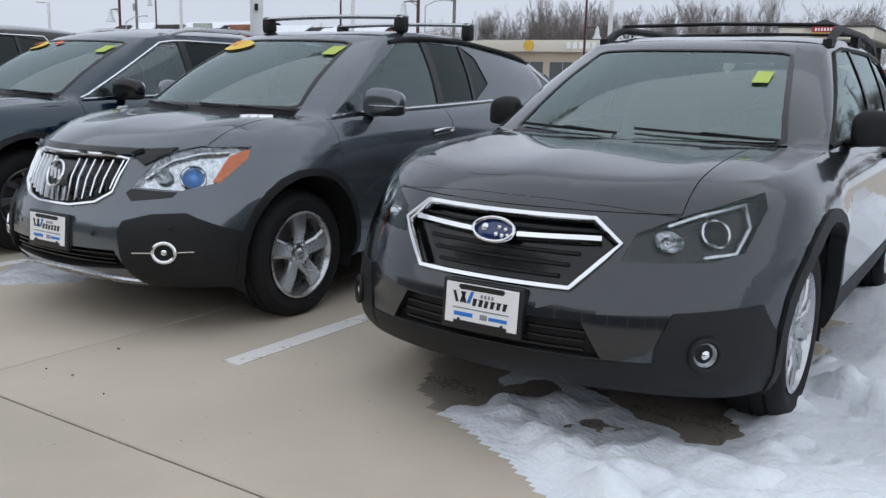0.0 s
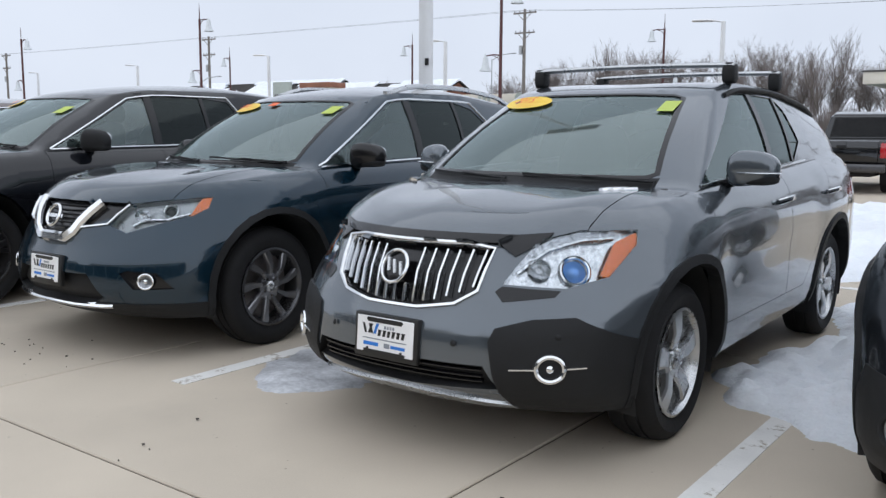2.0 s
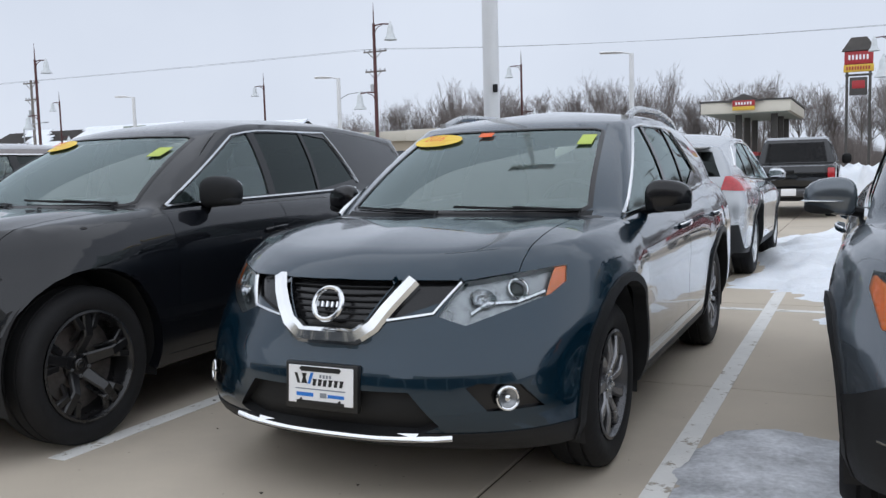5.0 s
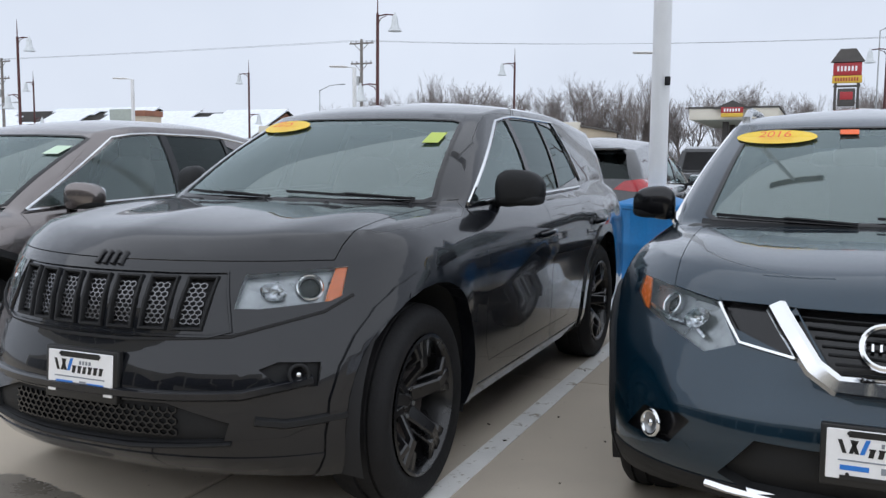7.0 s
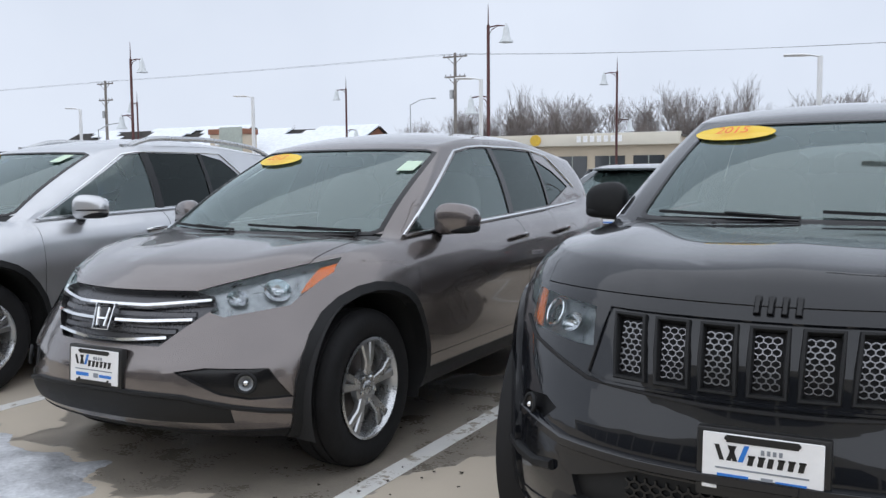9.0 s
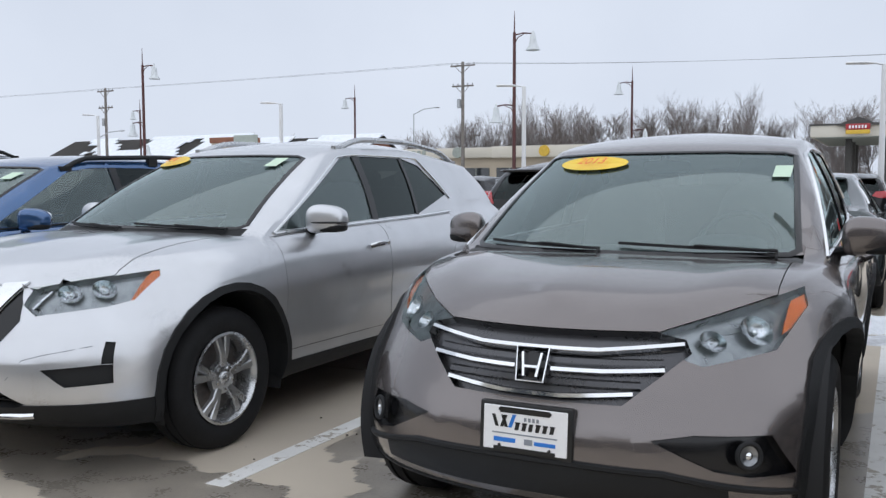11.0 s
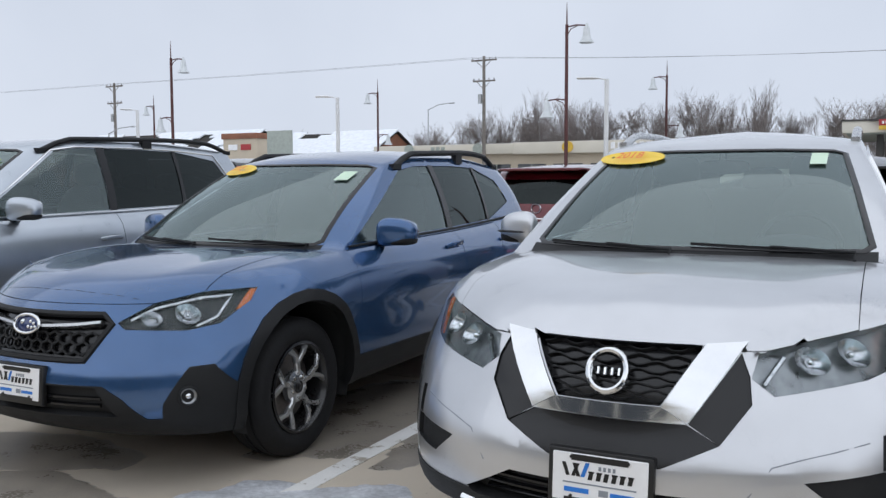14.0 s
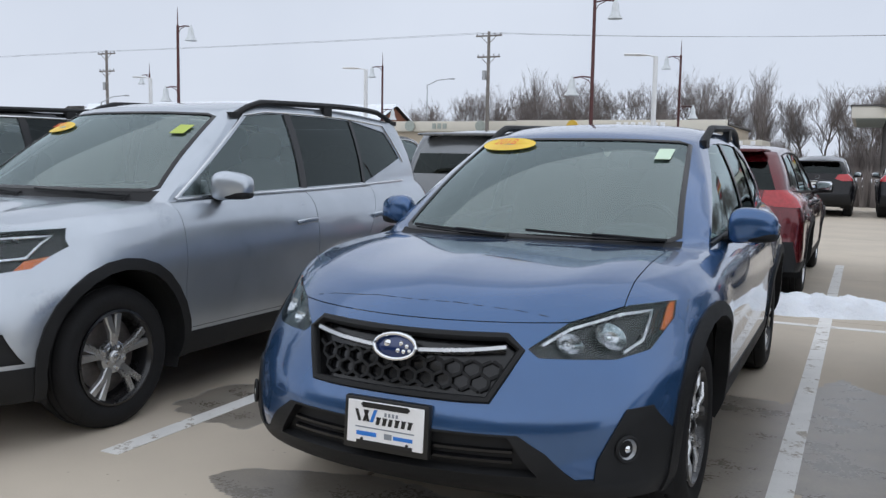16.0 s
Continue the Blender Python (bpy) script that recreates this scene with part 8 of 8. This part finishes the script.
def thicket(name, x0, x1, y0, y1, h, count, seed, label):
    """Undergrowth: a tangle of thin stems."""
    rnd = random.Random(seed)
    bm = bmesh.new()
    for i in range(count):
        x, y = rnd.uniform(x0, x1), rnd.uniform(y0, y1)
        hh = h * rnd.uniform(0.35, 1.0) * (0.7 + 0.3 * math.sin(x * 0.7))
        for k in range(3):
            dx, dy = rnd.gauss(0, 0.16) * hh, rnd.gauss(0, 0.16) * hh
            r = 0.034
            a = [bm.verts.new((x + r * math.cos(t), y + r * math.sin(t), -0.05)) for t in (0, 2.1, 4.2)]
            m = [bm.verts.new((x + dx * 0.4 + r * 0.7 * math.cos(t), y + dy * 0.4 + r * 0.7 * math.sin(t), hh * 0.55)) for t in (0, 2.1, 4.2)]
            e = bm.verts.new((x + dx, y + dy, hh))
            for j in range(3):
                bm.faces.new((a[j], a[(j + 1) % 3], m[(j + 1) % 3], m[j]))
                bm.faces.new((m[j], m[(j + 1) % 3], e))
    tagged(part(name, bm, TWIG, smooth=False), label, "undergrowth", kind="stuff")


thicket("thicket", -26, 40, 93, 112, 5.0, 7500, 3, "dense bare undergrowth below the trees")
thicket("thicket", -62, -24, 96, 116, 3.6, 3000, 4, "dense bare undergrowth below the trees")
thicket("hedge", -17.5, -4, 32.2, 33.6, 1.5, 900, 6, "low bare hedge along the lot")
# ---- the slabs of the pavement ----
JOINT = mat("joint_dirt", (0.10, 0.085, 0.068), 0.9, vary=0.35, scale=3)
part("joint_bed", box_bm(XJ[0], XJ[-1], YJ[0], YJ[-1], -0.015, -0.010), JOINT, pave, smooth=False)
for j in range(len(YJ) - 1):
    for i in range(len(XJ) - 1):
        w, d = (XJ[i + 1] - XJ[i]) / 2 - 0.006, (YJ[j + 1] - YJ[j]) / 2 - 0.006
        key = (round(w, 3), round(d, 3))
        made = [o for k, o in SLABS if k == key]
        m = Matrix.Translation(((XJ[i] + XJ[i + 1]) / 2, (YJ[j] + YJ[j + 1]) / 2, 0))
        if made:
            again(made[0], "slab", m, pave)
        else:
            b = bmesh.new()
            vs = []
            for z, k in ((0.0, 0.006), (-0.006, 0.0), (-0.016, 0.0)):
                vs.append([b.verts.new((sx * (w - k), sy * (d - k), z)) for sx, sy in ((-1, -1), (1, -1), (1, 1), (-1, 1))])
            b.faces.new(vs[0])
            for r in range(2):
                for q in range(4):
                    b.faces.new((vs[r + 1][q], vs[r + 1][(q + 1) % 4], vs[r][(q + 1) % 4], vs[r][q]))
            o = part("slab", b, CONCRETE, pave, smooth=False)
            o.matrix_basis = m
            SLABS.append((key, o))
